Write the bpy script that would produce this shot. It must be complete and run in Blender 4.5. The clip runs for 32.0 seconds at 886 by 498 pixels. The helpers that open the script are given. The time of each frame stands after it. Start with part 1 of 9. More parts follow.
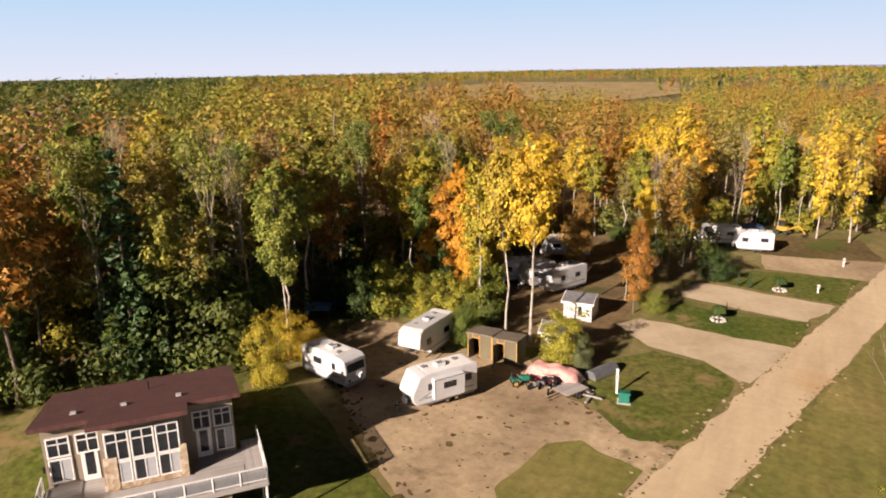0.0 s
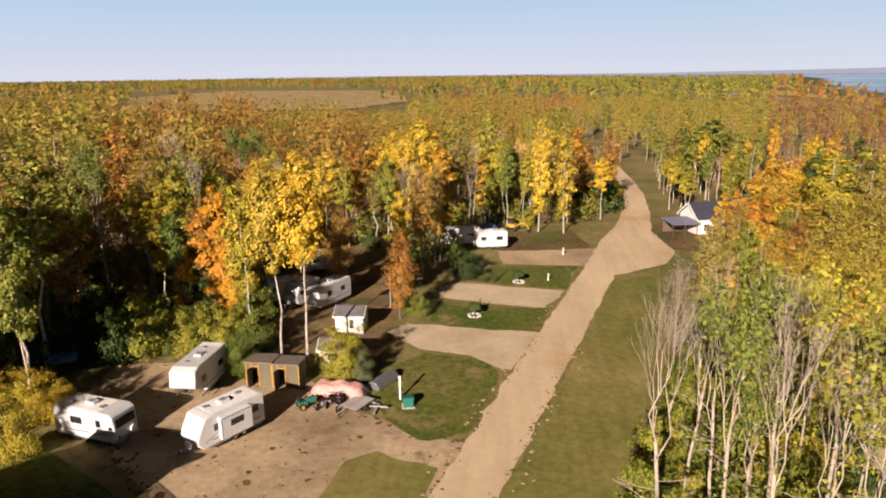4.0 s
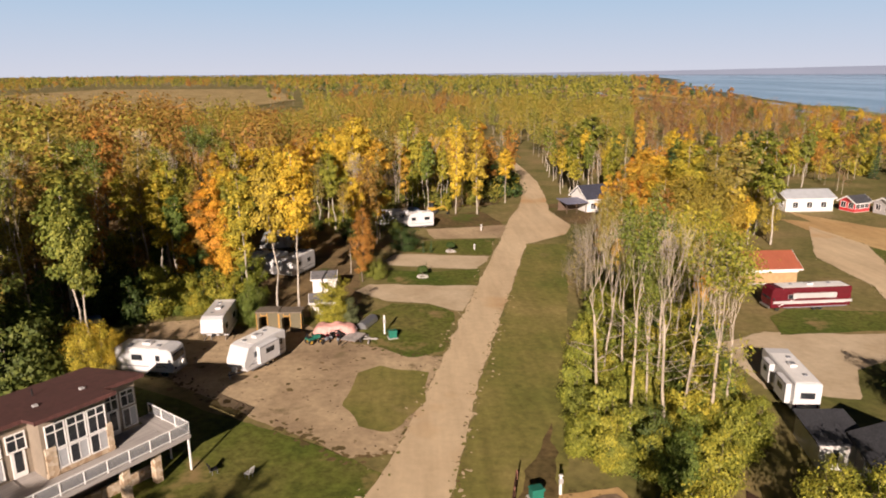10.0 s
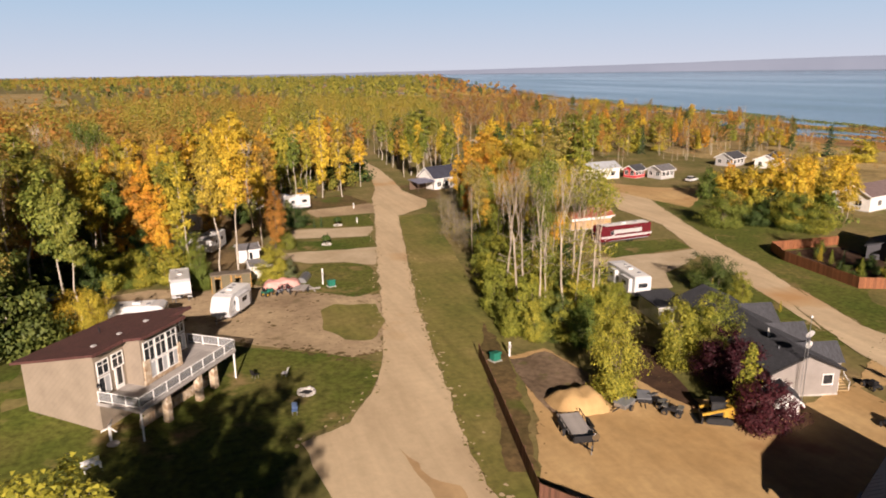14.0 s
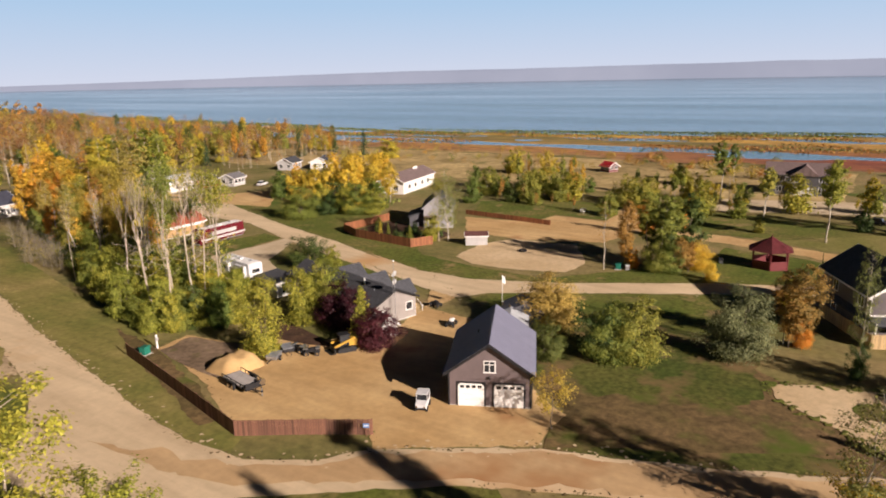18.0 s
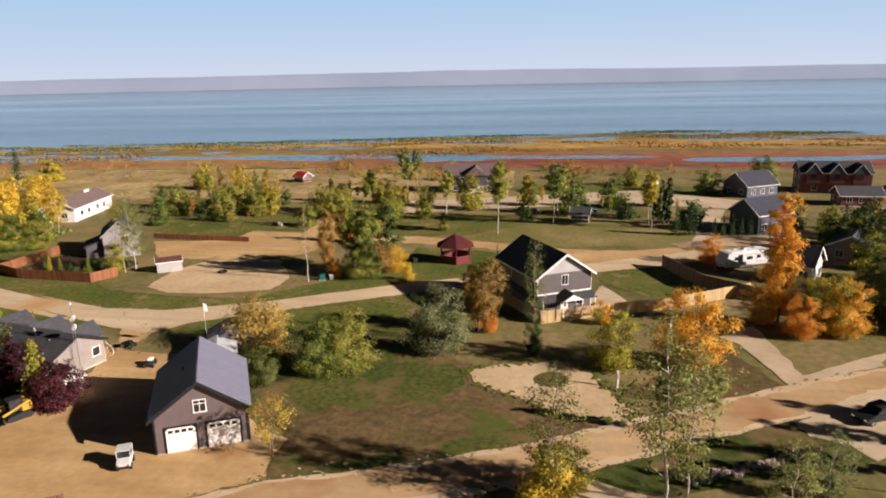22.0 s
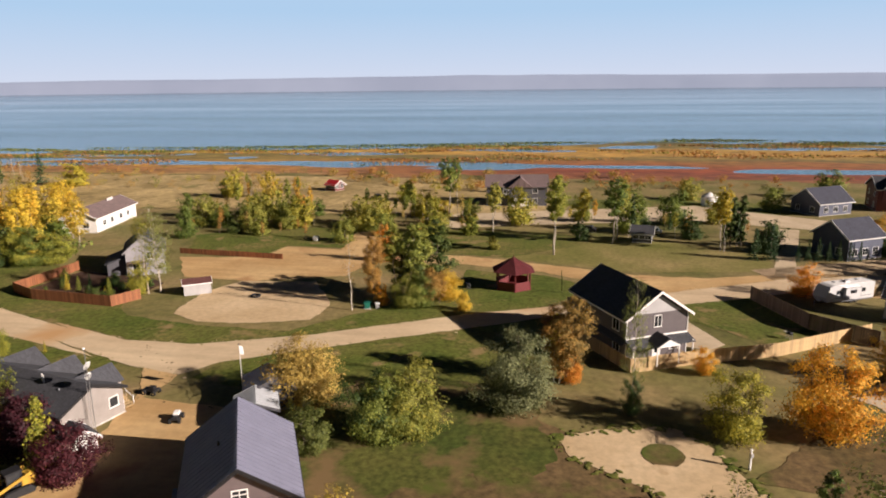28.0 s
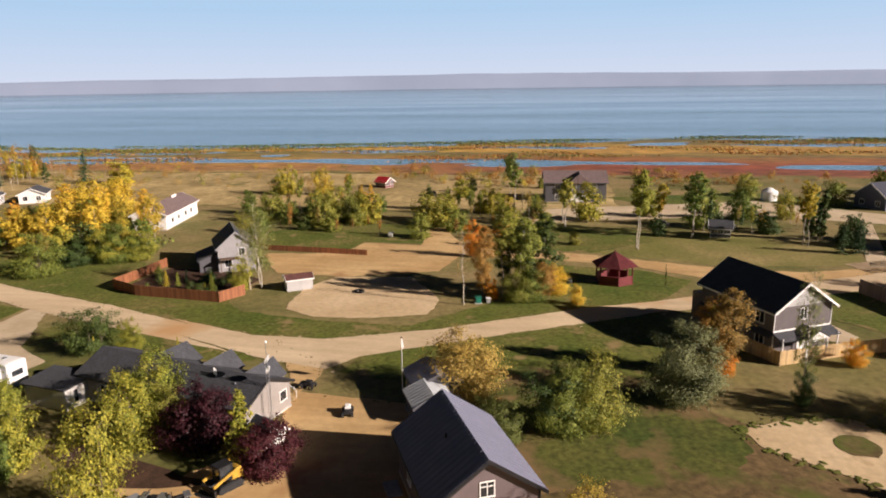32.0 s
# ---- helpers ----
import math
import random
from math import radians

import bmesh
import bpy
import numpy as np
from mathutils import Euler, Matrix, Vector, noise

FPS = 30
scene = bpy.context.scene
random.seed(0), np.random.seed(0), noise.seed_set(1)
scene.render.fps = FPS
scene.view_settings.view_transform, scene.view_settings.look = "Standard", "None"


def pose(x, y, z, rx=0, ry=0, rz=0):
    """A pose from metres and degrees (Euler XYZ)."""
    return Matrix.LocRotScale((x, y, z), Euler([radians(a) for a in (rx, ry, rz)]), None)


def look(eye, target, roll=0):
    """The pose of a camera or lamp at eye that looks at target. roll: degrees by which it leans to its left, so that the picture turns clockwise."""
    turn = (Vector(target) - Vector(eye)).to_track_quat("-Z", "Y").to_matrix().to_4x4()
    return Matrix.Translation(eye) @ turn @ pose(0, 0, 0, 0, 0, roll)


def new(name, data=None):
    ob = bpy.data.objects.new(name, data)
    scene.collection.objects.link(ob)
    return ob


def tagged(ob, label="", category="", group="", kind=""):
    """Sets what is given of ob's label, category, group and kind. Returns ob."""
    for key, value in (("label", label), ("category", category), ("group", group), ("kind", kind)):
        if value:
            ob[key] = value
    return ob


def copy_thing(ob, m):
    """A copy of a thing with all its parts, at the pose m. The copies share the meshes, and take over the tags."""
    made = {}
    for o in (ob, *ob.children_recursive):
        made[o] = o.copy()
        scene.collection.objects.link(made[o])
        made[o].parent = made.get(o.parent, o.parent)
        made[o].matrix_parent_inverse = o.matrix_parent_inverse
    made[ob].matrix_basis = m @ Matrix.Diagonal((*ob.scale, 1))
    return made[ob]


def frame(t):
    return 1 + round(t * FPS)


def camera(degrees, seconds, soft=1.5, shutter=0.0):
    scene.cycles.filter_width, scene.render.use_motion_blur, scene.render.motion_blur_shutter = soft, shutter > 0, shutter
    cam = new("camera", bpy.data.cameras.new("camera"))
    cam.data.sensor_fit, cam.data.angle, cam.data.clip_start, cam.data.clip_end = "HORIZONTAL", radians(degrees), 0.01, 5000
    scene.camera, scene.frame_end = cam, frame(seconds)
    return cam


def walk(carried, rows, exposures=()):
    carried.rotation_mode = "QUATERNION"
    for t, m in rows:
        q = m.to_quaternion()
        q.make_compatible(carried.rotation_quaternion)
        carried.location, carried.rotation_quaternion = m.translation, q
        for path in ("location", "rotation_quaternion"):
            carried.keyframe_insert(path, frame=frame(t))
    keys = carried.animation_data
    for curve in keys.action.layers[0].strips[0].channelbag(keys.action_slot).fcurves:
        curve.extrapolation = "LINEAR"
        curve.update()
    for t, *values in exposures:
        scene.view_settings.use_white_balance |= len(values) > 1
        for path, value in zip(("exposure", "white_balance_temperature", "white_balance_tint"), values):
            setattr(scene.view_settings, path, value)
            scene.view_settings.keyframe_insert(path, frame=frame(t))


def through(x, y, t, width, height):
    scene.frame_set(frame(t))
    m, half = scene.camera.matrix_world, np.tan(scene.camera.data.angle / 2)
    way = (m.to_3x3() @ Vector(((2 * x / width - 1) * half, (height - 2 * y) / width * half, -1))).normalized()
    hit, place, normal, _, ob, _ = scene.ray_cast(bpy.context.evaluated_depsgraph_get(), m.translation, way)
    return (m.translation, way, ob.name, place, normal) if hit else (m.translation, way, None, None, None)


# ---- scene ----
cam = camera(66.21, 32.0, 1.9)
PATH = [
    (0, 7.269, 16.296, 28.297, 75.18, 0.99, 30.52),
    (0.5, 6.485, 15.519, 29.016, 74.61, 1.07, 27.70),
    (1, 5.853, 14.795, 29.205, 74.65, 1.00, 24.47),
    (1.5, 4.933, 14.346, 29.069, 75.07, 0.70, 20.50),
    (2, 4.992, 14.414, 29.053, 75.28, 0.82, 18.14),
    (2.5, 5.125, 14.441, 29.181, 75.37, 0.89, 15.93),
    (3, 4.975, 14.407, 29.382, 75.43, 0.86, 12.98),
    (3.5, 4.625, 14.441, 29.533, 75.45, 0.74, 10.10),
    (4, 4.536, 14.609, 29.649, 75.46, 0.72, 7.99),
    (4.5, 4.825, 14.545, 29.774, 75.59, 0.86, 6.55),
    (6.5, 4.997, 10.055, 30.283, 75.57, 1.02, 1.36),
    (7, 4.070, 8.715, 30.562, 75.30, 0.42, 0.48),
    (7.5, 3.503, 6.780, 30.688, 75.18, 0.38, -0.07),
    (8, 2.586, 4.528, 30.819, 75.12, 0.35, -0.17),
    (8.5, 1.354, 2.172, 30.900, 75.12, 0.30, -0.21),
    (9, -0.000, -0.000, 30.835, 75.19, 0.33, -0.30),
    (9.5, -1.656, -2.604, 30.682, 75.29, 0.41, -0.97),
    (10, -3.421, -4.927, 30.626, 75.29, 0.35, -2.10),
    (10.5, -5.297, -7.233, 30.453, 75.34, 0.45, -4.43),
    (11, -7.313, -9.640, 30.351, 75.37, 0.58, -6.85),
    (11.5, -9.242, -11.952, 30.308, 75.36, 0.74, -9.09),
    (12, -11.592, -14.299, 30.258, 75.30, 0.85, -12.99),
    (12.5, -14.210, -16.340, 30.021, 75.36, 0.78, -17.25),
    (13, -16.920, -18.470, 29.992, 75.35, 0.78, -18.45),
    (13.5, -19.632, -20.680, 30.080, 75.27, 0.80, -18.37),
    (15.5, -31.131, -27.113, 29.436, 75.14, 0.56, -27.37),
    (16, -33.449, -28.475, 29.416, 75.27, 0.64, -28.29),
    (16.5, -34.881, -29.294, 29.367, 75.52, 0.75, -33.11),
    (17, -35.946, -29.797, 29.633, 75.54, 0.82, -40.81),
    (17.5, -36.204, -30.026, 29.711, 75.66, 1.03, -48.59),
    (18, -36.102, -29.753, 29.770, 75.87, 1.05, -56.42),
    (18.5, -35.974, -29.731, 29.979, 75.88, 1.02, -63.29),
    (19, -35.934, -29.447, 30.104, 75.95, 0.96, -65.11),
    (19.5, -35.828, -29.412, 30.180, 76.00, 0.91, -66.96),
    (20, -35.703, -29.414, 30.281, 76.01, 0.99, -71.41),
    (20.5, -35.597, -29.428, 30.347, 76.05, 1.00, -74.21),
    (21, -35.561, -29.567, 30.423, 76.12, 1.09, -77.02),
    (21.5, -35.594, -29.611, 30.565, 76.14, 1.09, -80.07),
    (22, -35.508, -29.590, 30.629, 76.06, 1.08, -81.89),
    (22.5, -35.046, -29.540, 30.700, 76.19, 1.05, -82.34),
    (23, -34.093, -29.348, 30.727, 76.28, 0.97, -82.35),
    (23.5, -32.857, -29.022, 30.744, 76.38, 0.89, -80.79),
    (24, -31.352, -28.928, 30.798, 76.43, 0.88, -80.28),
    (24.5, -29.629, -28.774, 30.841, 76.53, 0.91, -80.27),
    (25, -27.782, -28.526, 30.852, 76.60, 0.93, -80.22),
    (25.5, -26.024, -28.087, 30.888, 76.71, 0.85, -80.21),
    (27.5, -22.763, -23.125, 30.989, 76.45, 0.66, -80.08),
    (28, -23.186, -21.554, 30.837, 76.44, 0.57, -80.07),
    (28.5, -23.941, -19.982, 30.673, 76.41, 0.51, -80.01),
    (29, -24.829, -18.115, 30.543, 76.34, 0.53, -80.02),
    (29.5, -25.736, -16.096, 30.368, 76.32, 0.56, -80.04),
    (30, -26.483, -13.826, 30.231, 76.34, 0.58, -80.01),
    (30.5, -26.872, -11.243, 30.133, 76.34, 0.58, -80.03),
    (31, -26.914, -8.987, 30.122, 76.38, 0.71, -80.02),
    (31.5, -26.584, -7.004, 30.203, 76.39, 0.81, -80.09),
    (32, -25.824, -4.988, 30.297, 76.34, 0.78, -80.15),
]
walk(cam, [(r[0], pose(*r[1:])) for r in PATH], [(0, 1.05, 6450, 22), (4, 0.90, 6550, 22), (8, 0.77, 6500, 22), (13, 0.77, 6500, 22), (19, 0.84, 6250, 21), (28, 0.87, 6200, 20), (32, 0.89, 6200, 20)])

# ---- world, sun ----
SUN_EL, SUN_AZ = 22.0, (0.22, 0.975)          # elevation; the way shadows fall on the plan
world = bpy.data.worlds.new("sky")
scene.world = world
world.use_nodes = True
wn = world.node_tree
sky = wn.nodes.new("ShaderNodeTexSky")
sky.sky_type = "NISHITA"
sky.sun_disc = False
sky.sun_elevation = radians(SUN_EL)
sky.sun_rotation = math.atan2(-SUN_AZ[0], -SUN_AZ[1])
sky.air_density, sky.dust_density, sky.ozone_density = 0.85, 0.0, 2.2
# pale haze low over the horizon, clear sky above it
up = wn.nodes.new("ShaderNodeSeparateXYZ")
wn.links.new(wn.nodes.new("ShaderNodeTexCoord").outputs["Generated"], up.inputs[0])
low = wn.nodes.new("ShaderNodeValToRGB")
low.color_ramp.elements[0].color = (6.7, 7.4, 8.05, 1)
low.color_ramp.elements[1].position, low.color_ramp.elements[1].color = 0.10, (4.4, 6.45, 7.95, 1)
wn.links.new(up.outputs[2], low.inputs[0])
rise = wn.nodes.new("ShaderNodeMapRange")
rise.inputs[1].default_value, rise.inputs[2].default_value, rise.inputs[3].default_value, rise.inputs[4].default_value = 0.115, 0.165, 0.97, 0.0
wn.links.new(up.outputs[2], rise.inputs[0])
dim = wn.nodes.new("ShaderNodeMix")
dim.data_type, dim.blend_type = "RGBA", "MULTIPLY"
dim.inputs[0].default_value = 1.0
wn.links.new(sky.outputs[0], dim.inputs[6])
dim.inputs[7].default_value = (0.075, 0.08, 0.098, 1)
haze = wn.nodes.new("ShaderNodeMix")
haze.data_type = "RGBA"
wn.links.new(rise.outputs[0], haze.inputs[0])
wn.links.new(dim.outputs[2], haze.inputs[6])
wn.links.new(low.outputs[0], haze.inputs[7])
wn.links.new(haze.outputs[2], wn.nodes["Background"].inputs[0])
wn.nodes["Background"].inputs[1].default_value = 0.055
sun_dir = Vector((SUN_AZ[0], SUN_AZ[1], 0)).normalized() * math.cos(radians(SUN_EL)) - Vector((0, 0, math.sin(radians(SUN_EL))))
sun_data = bpy.data.lights.new("sun", "SUN")
sun_data.energy, sun_data.angle, sun_data.color = 5.0, radians(0.5), (1.0, 0.87, 0.705)
sun = new("sun", sun_data)
sun.matrix_world = look((0, 0, 300), Vector((0, 0, 300)) + sun_dir)

# ---- materials ----
def nodes_of(name):
    m = bpy.data.materials.new(name)
    m.use_nodes = True
    nt = m.node_tree
    return m, nt, nt.nodes["Principled BSDF"], nt.nodes, nt.links


def ramp(nt, stops, fac):
    r = nt.nodes.new("ShaderNodeValToRGB")
    e = r.color_ramp.elements
    while len(e) < len(stops):
        e.new(0.5)
    for el, (p, c) in zip(e, stops):
        el.position, el.color = p, (*c, 1)
    nt.links.new(fac, r.inputs[0])
    return r.outputs[0]


def noise_fac(nt, scale, detail=4.0, rough=0.55, stretch=None, coord="Position"):
    n = nt.nodes.new("ShaderNodeTexNoise")
    n.inputs["Scale"].default_value = scale
    n.inputs["Detail"].default_value = detail
    n.inputs["Roughness"].default_value = rough
    if coord == "Position":
        src = nt.nodes.new("ShaderNodeNewGeometry").outputs["Position"]
    else:
        src = nt.nodes.new("ShaderNodeTexCoord").outputs["Object"]
    if stretch:
        mp = nt.nodes.new("ShaderNodeMapping")
        mp.inputs["Scale"].default_value = stretch[:3]
        if len(stretch) > 3:
            mp.inputs["Rotation"].default_value = (0, 0, stretch[3])
        nt.links.new(src, mp.inputs[0])
        src = mp.outputs[0]
    nt.links.new(src, n.inputs["Vector"])
    return n.outputs["Fac"]


def mix(nt, fac, a, b, mode="MIX"):
    x = nt.nodes.new("ShaderNodeMix")
    x.data_type, x.blend_type = "RGBA", mode
    for sock, v in ((x.inputs[0], fac), (x.inputs[6], a), (x.inputs[7], b)):
        if isinstance(v, (int, float)):
            sock.default_value = v
        elif isinstance(v, tuple):
            sock.default_value = (*v, 1)
        else:
            nt.links.new(v, sock)
    return x.outputs[2]


def bump(nt, bsdf, fac, strength=0.4, dist=0.05):
    b = nt.nodes.new("ShaderNodeBump")
    b.inputs["Strength"].default_value, b.inputs["Distance"].default_value = strength, dist
    nt.links.new(fac, b.inputs["Height"])
    nt.links.new(b.outputs[0], bsdf.inputs["Normal"])


def mottled(name, dark, light, big=0.15, small=2.5, rough=0.9, bump_s=0.3, mid=None, spots=None, grain=0.38, streak=None):
    """A ground or rough surface: two scales of variation, optional stains."""
    m, nt, bs, nd, ln = nodes_of(name)
    f1, f2 = noise_fac(nt, big, 5), noise_fac(nt, small, 6, 0.65)
    stops = [(0.33, dark), (0.67, light)] if not mid else [(0.3, dark), (0.5, mid), (0.7, light)]
    c = ramp(nt, stops, f1)
    c = mix(nt, 0.75, c, ramp(nt, [(0.3, (1 - grain * 1.2,) * 3), (0.72, (1 + grain * 0.7,) * 3)], f2), "MULTIPLY")
    if streak:
        f4 = noise_fac(nt, streak[0], 4, 0.6, (1.0, streak[1] * 2, 1.0, streak[2]))
        c = mix(nt, 0.8, c, ramp(nt, [(0.36, (0.86, 0.85, 0.84)), (0.64, (1.08, 1.08, 1.08))], f4), "MULTIPLY")
    if spots:
        f3 = noise_fac(nt, spots[1], 4, 0.6)
        k = ramp(nt, [(spots[2], (0, 0, 0)), (spots[2] + 0.12, (1, 1, 1))], f3)
        c = mix(nt, k, c, spots[0])
    ln.new(c, bs.inputs["Base Color"])
    bs.inputs["Roughness"].default_value = rough
    bs.inputs["Specular IOR Level"].default_value = 0.2
    bump(nt, bs, f2, bump_s, 0.08)
    return m


def plain(name, col, rough=0.6, metal=0.0, var=0.18, scale=1.5, bump_s=0.05, spec=0.4):
    m, nt, bs, nd, ln = nodes_of(name)
    f1, f2 = noise_fac(nt, scale, 5, 0.6, coord="Object"), noise_fac(nt, scale * 9, 3, 0.6, coord="Object")
    lo, hi = tuple(c * (1 - var) for c in col), tuple(min(1, c * (1 + var)) for c in col)
    c = ramp(nt, [(0.3, lo), (0.7, hi)], f1)
    c = mix(nt, 0.35, c, ramp(nt, [(0.35, (0.8, 0.8, 0.8)), (0.7, (1.1, 1.1, 1.1))], f2), "MULTIPLY")
    ln.new(c, bs.inputs["Base Color"])
    bs.inputs["Roughness"].default_value, bs.inputs["Metallic"].default_value = rough, metal
    bs.inputs["Specular IOR Level"].default_value = spec
    if bump_s:
        bump(nt, bs, f2, bump_s, 0.02)
    return m


def piece_mat(name, col, rough=0.8, var=0.3, scale=(2, 2, 2)):
    """For boards and blocks: tone by the piece, grain along it."""
    m, nt, bs, nd, ln = nodes_of(name)
    inf = nd.new("ShaderNodeObjectInfo")
    lo, hi = tuple(c * (1 - var) for c in col), tuple(min(1, c * (1 + var)) for c in col)
    c = ramp(nt, [(0.0, lo), (1.0, hi)], inf.outputs["Random"])
    g = noise_fac(nt, 3.0, 5, 0.6, scale, "Object")
    c = mix(nt, 0.6, c, ramp(nt, [(0.3, (0.6, 0.6, 0.6)), (0.7, (1.2, 1.2, 1.2))], g), "MULTIPLY")
    ln.new(c, bs.inputs["Base Color"])
    bs.inputs["Roughness"].default_value = rough
    bump(nt, bs, g, 0.2, 0.02)
    return m


def leaf_mat(name, stops, through=0.32, tone=None):
    """Leaves: tone by the tree (object or a face value), by the leaf, with light coming through."""
    stops = [(p, tuple(min(0.82, q * k) for q, k in zip(c, (1.56, 1.52, 1.5)))) for p, c in stops]
    m, nt, bs, nd, ln = nodes_of(name)
    geo = nd.new("ShaderNodeNewGeometry")
    if tone:
        at = nd.new("ShaderNodeAttribute")
        at.attribute_name = tone
        base = at.outputs["Fac"]
    else:
        base = nd.new("ShaderNodeObjectInfo").outputs["Random"]
    mm = nd.new("ShaderNodeMath")
    mm.operation = "MULTIPLY_ADD"
    ln.new(geo.outputs["Random Per Island"], mm.inputs[0])
    mm.inputs[1].default_value = 0.34 if not tone else 0.16
    sc = nd.new("ShaderNodeMath")
    sc.operation = "MULTIPLY"
    ln.new(base, sc.inputs[0])
    sc.inputs[1].default_value = 0.66 if not tone else 0.86
    ln.new(sc.outputs[0], mm.inputs[2])
    c = ramp(nt, stops, mm.outputs[0])
    dark = ramp(nt, [(0.0, (0.62, 0.62, 0.62) if not tone else (0.82, 0.82, 0.82)), (1.0, (1.25, 1.25, 1.25) if not tone else (1.1, 1.1, 1.1))], geo.outputs["Random Per Island"])
    c = mix(nt, 1.0, c, dark, "MULTIPLY")
    ln.new(c, bs.inputs["Base Color"])
    bs.inputs["Roughness"].default_value, bs.inputs["Specular IOR Level"].default_value = 0.6, 0.25
    tr = nd.new("ShaderNodeBsdfTranslucent")
    ln.new(c, tr.inputs[0])
    ms = nd.new("ShaderNodeMixShader")
    ms.inputs[0].default_value = through
    ln.new(bs.outputs[0], ms.inputs[1])
    ln.new(tr.outputs[0], ms.inputs[2])
    ln.new(ms.outputs[0], nd["Material Output"].inputs[0])
    return m


M = {}
M["ground"] = mottled("dry_grass_ground", (0.10, 0.108, 0.024), (0.29, 0.21, 0.095), 0.06, 1.0, 0.95, 0.2, mid=(0.20, 0.17, 0.06))
M["lawn"] = mottled("mown_lawn", (0.07, 0.108, 0.012), (0.18, 0.158, 0.044), 0.09, 1.6, 0.95, 0.25, mid=(0.118, 0.134, 0.022), spots=((0.25, 0.18, 0.075), 0.2, 0.58), grain=0.6)
M["verge"] = mottled("streaky_olive_verge", (0.12, 0.138, 0.026), (0.29, 0.23, 0.082), 0.07, 1.4, 0.95, 0.25, mid=(0.205, 0.185, 0.05), spots=((0.26, 0.195, 0.09), 0.13, 0.63), grain=0.36, streak=(0.9, 0.05, -0.2))
M["deepgrass"] = mottled("deep_green_grass", (0.052, 0.085, 0.012), (0.12, 0.12, 0.026), 0.10, 1.5, 0.95, 0.3, mid=(0.085, 0.098, 0.018), spots=((0.18, 0.12, 0.052), 0.13, 0.52), grain=0.65)
M["dry"] = mottled("worn_dry_lawn", (0.095, 0.075, 0.025), (0.205, 0.132, 0.06), 0.09, 1.2, 0.95, 0.25, spots=((0.08, 0.11, 0.014), 0.10, 0.54), grain=0.6)
M["gravel"] = mottled("gravel_road", (0.53, 0.402, 0.25), (0.64, 0.505, 0.325), 0.05, 1.3, 0.95, 0.2, spots=((0.50, 0.30, 0.135), 0.035, 0.56), grain=0.10, streak=(0.5, 0.06, 0.12))
M["redgravel"] = mottled("orange_brown_gravel", (0.44, 0.285, 0.14), (0.555, 0.39, 0.21), 0.07, 1.2, 0.95, 0.2, spots=((0.35, 0.175, 0.07), 0.05, 0.53), grain=0.12, streak=(0.5, 0.06, -1.1))
M["sand"] = mottled("bare_sandy_yard", (0.45, 0.285, 0.12), (0.58, 0.40, 0.19), 0.08, 1.2, 0.95, 0.2, spots=((0.36, 0.20, 0.085), 0.10, 0.61), grain=0.15, streak=(0.5, 0.08, -0.9))
M["pitsand"] = mottled("raw_pale_sand", (0.51, 0.37, 0.205), (0.63, 0.48, 0.29), 0.12, 1.2, 0.95, 0.3, spots=((0.42, 0.28, 0.14), 0.25, 0.64), grain=0.2)
M["paledrive"] = mottled("pale_gravel_drive", (0.46, 0.36, 0.23), (0.58, 0.47, 0.32), 0.2, 1.4, 0.95, 0.15, grain=0.12)
M["lotdirt"] = mottled("trampled_dirt_lot", (0.30, 0.215, 0.13), (0.52, 0.395, 0.24), 0.11, 1.3, 0.95, 0.5, spots=((0.20, 0.15, 0.08), 0.3, 0.60), grain=0.3)
M["straw"] = mottled("straw_grass", (0.27, 0.20, 0.08), (0.53, 0.395, 0.18), 0.05, 0.5, 0.95, 0.15, spots=((0.12, 0.12, 0.03), 0.06, 0.6), grain=0.5)
M["soil"] = mottled("trodden_brown_soil", (0.15, 0.105, 0.065), (0.27, 0.19, 0.125), 0.2, 1.6, 0.95, 0.4, spots=((0.12, 0.11, 0.035), 0.3, 0.56), grain=0.4)
M["palegrass"] = mottled("faded_yellow_lawn", (0.15, 0.15, 0.032), (0.32, 0.245, 0.10), 0.07, 1.2, 0.95, 0.2, mid=(0.22, 0.19, 0.06), grain=0.35)
M["mulch"] = mottled("dark_soil_bed", (0.05, 0.028, 0.018), (0.10, 0.055, 0.032), 0.4, 3.0, 0.95, 0.5)
M["forest_floor"] = mottled("leaf_litter", (0.12, 0.085, 0.042), (0.27, 0.185, 0.085), 0.15, 2.0, 0.95, 0.4, spots=((0.07, 0.085, 0.02), 0.2, 0.6))


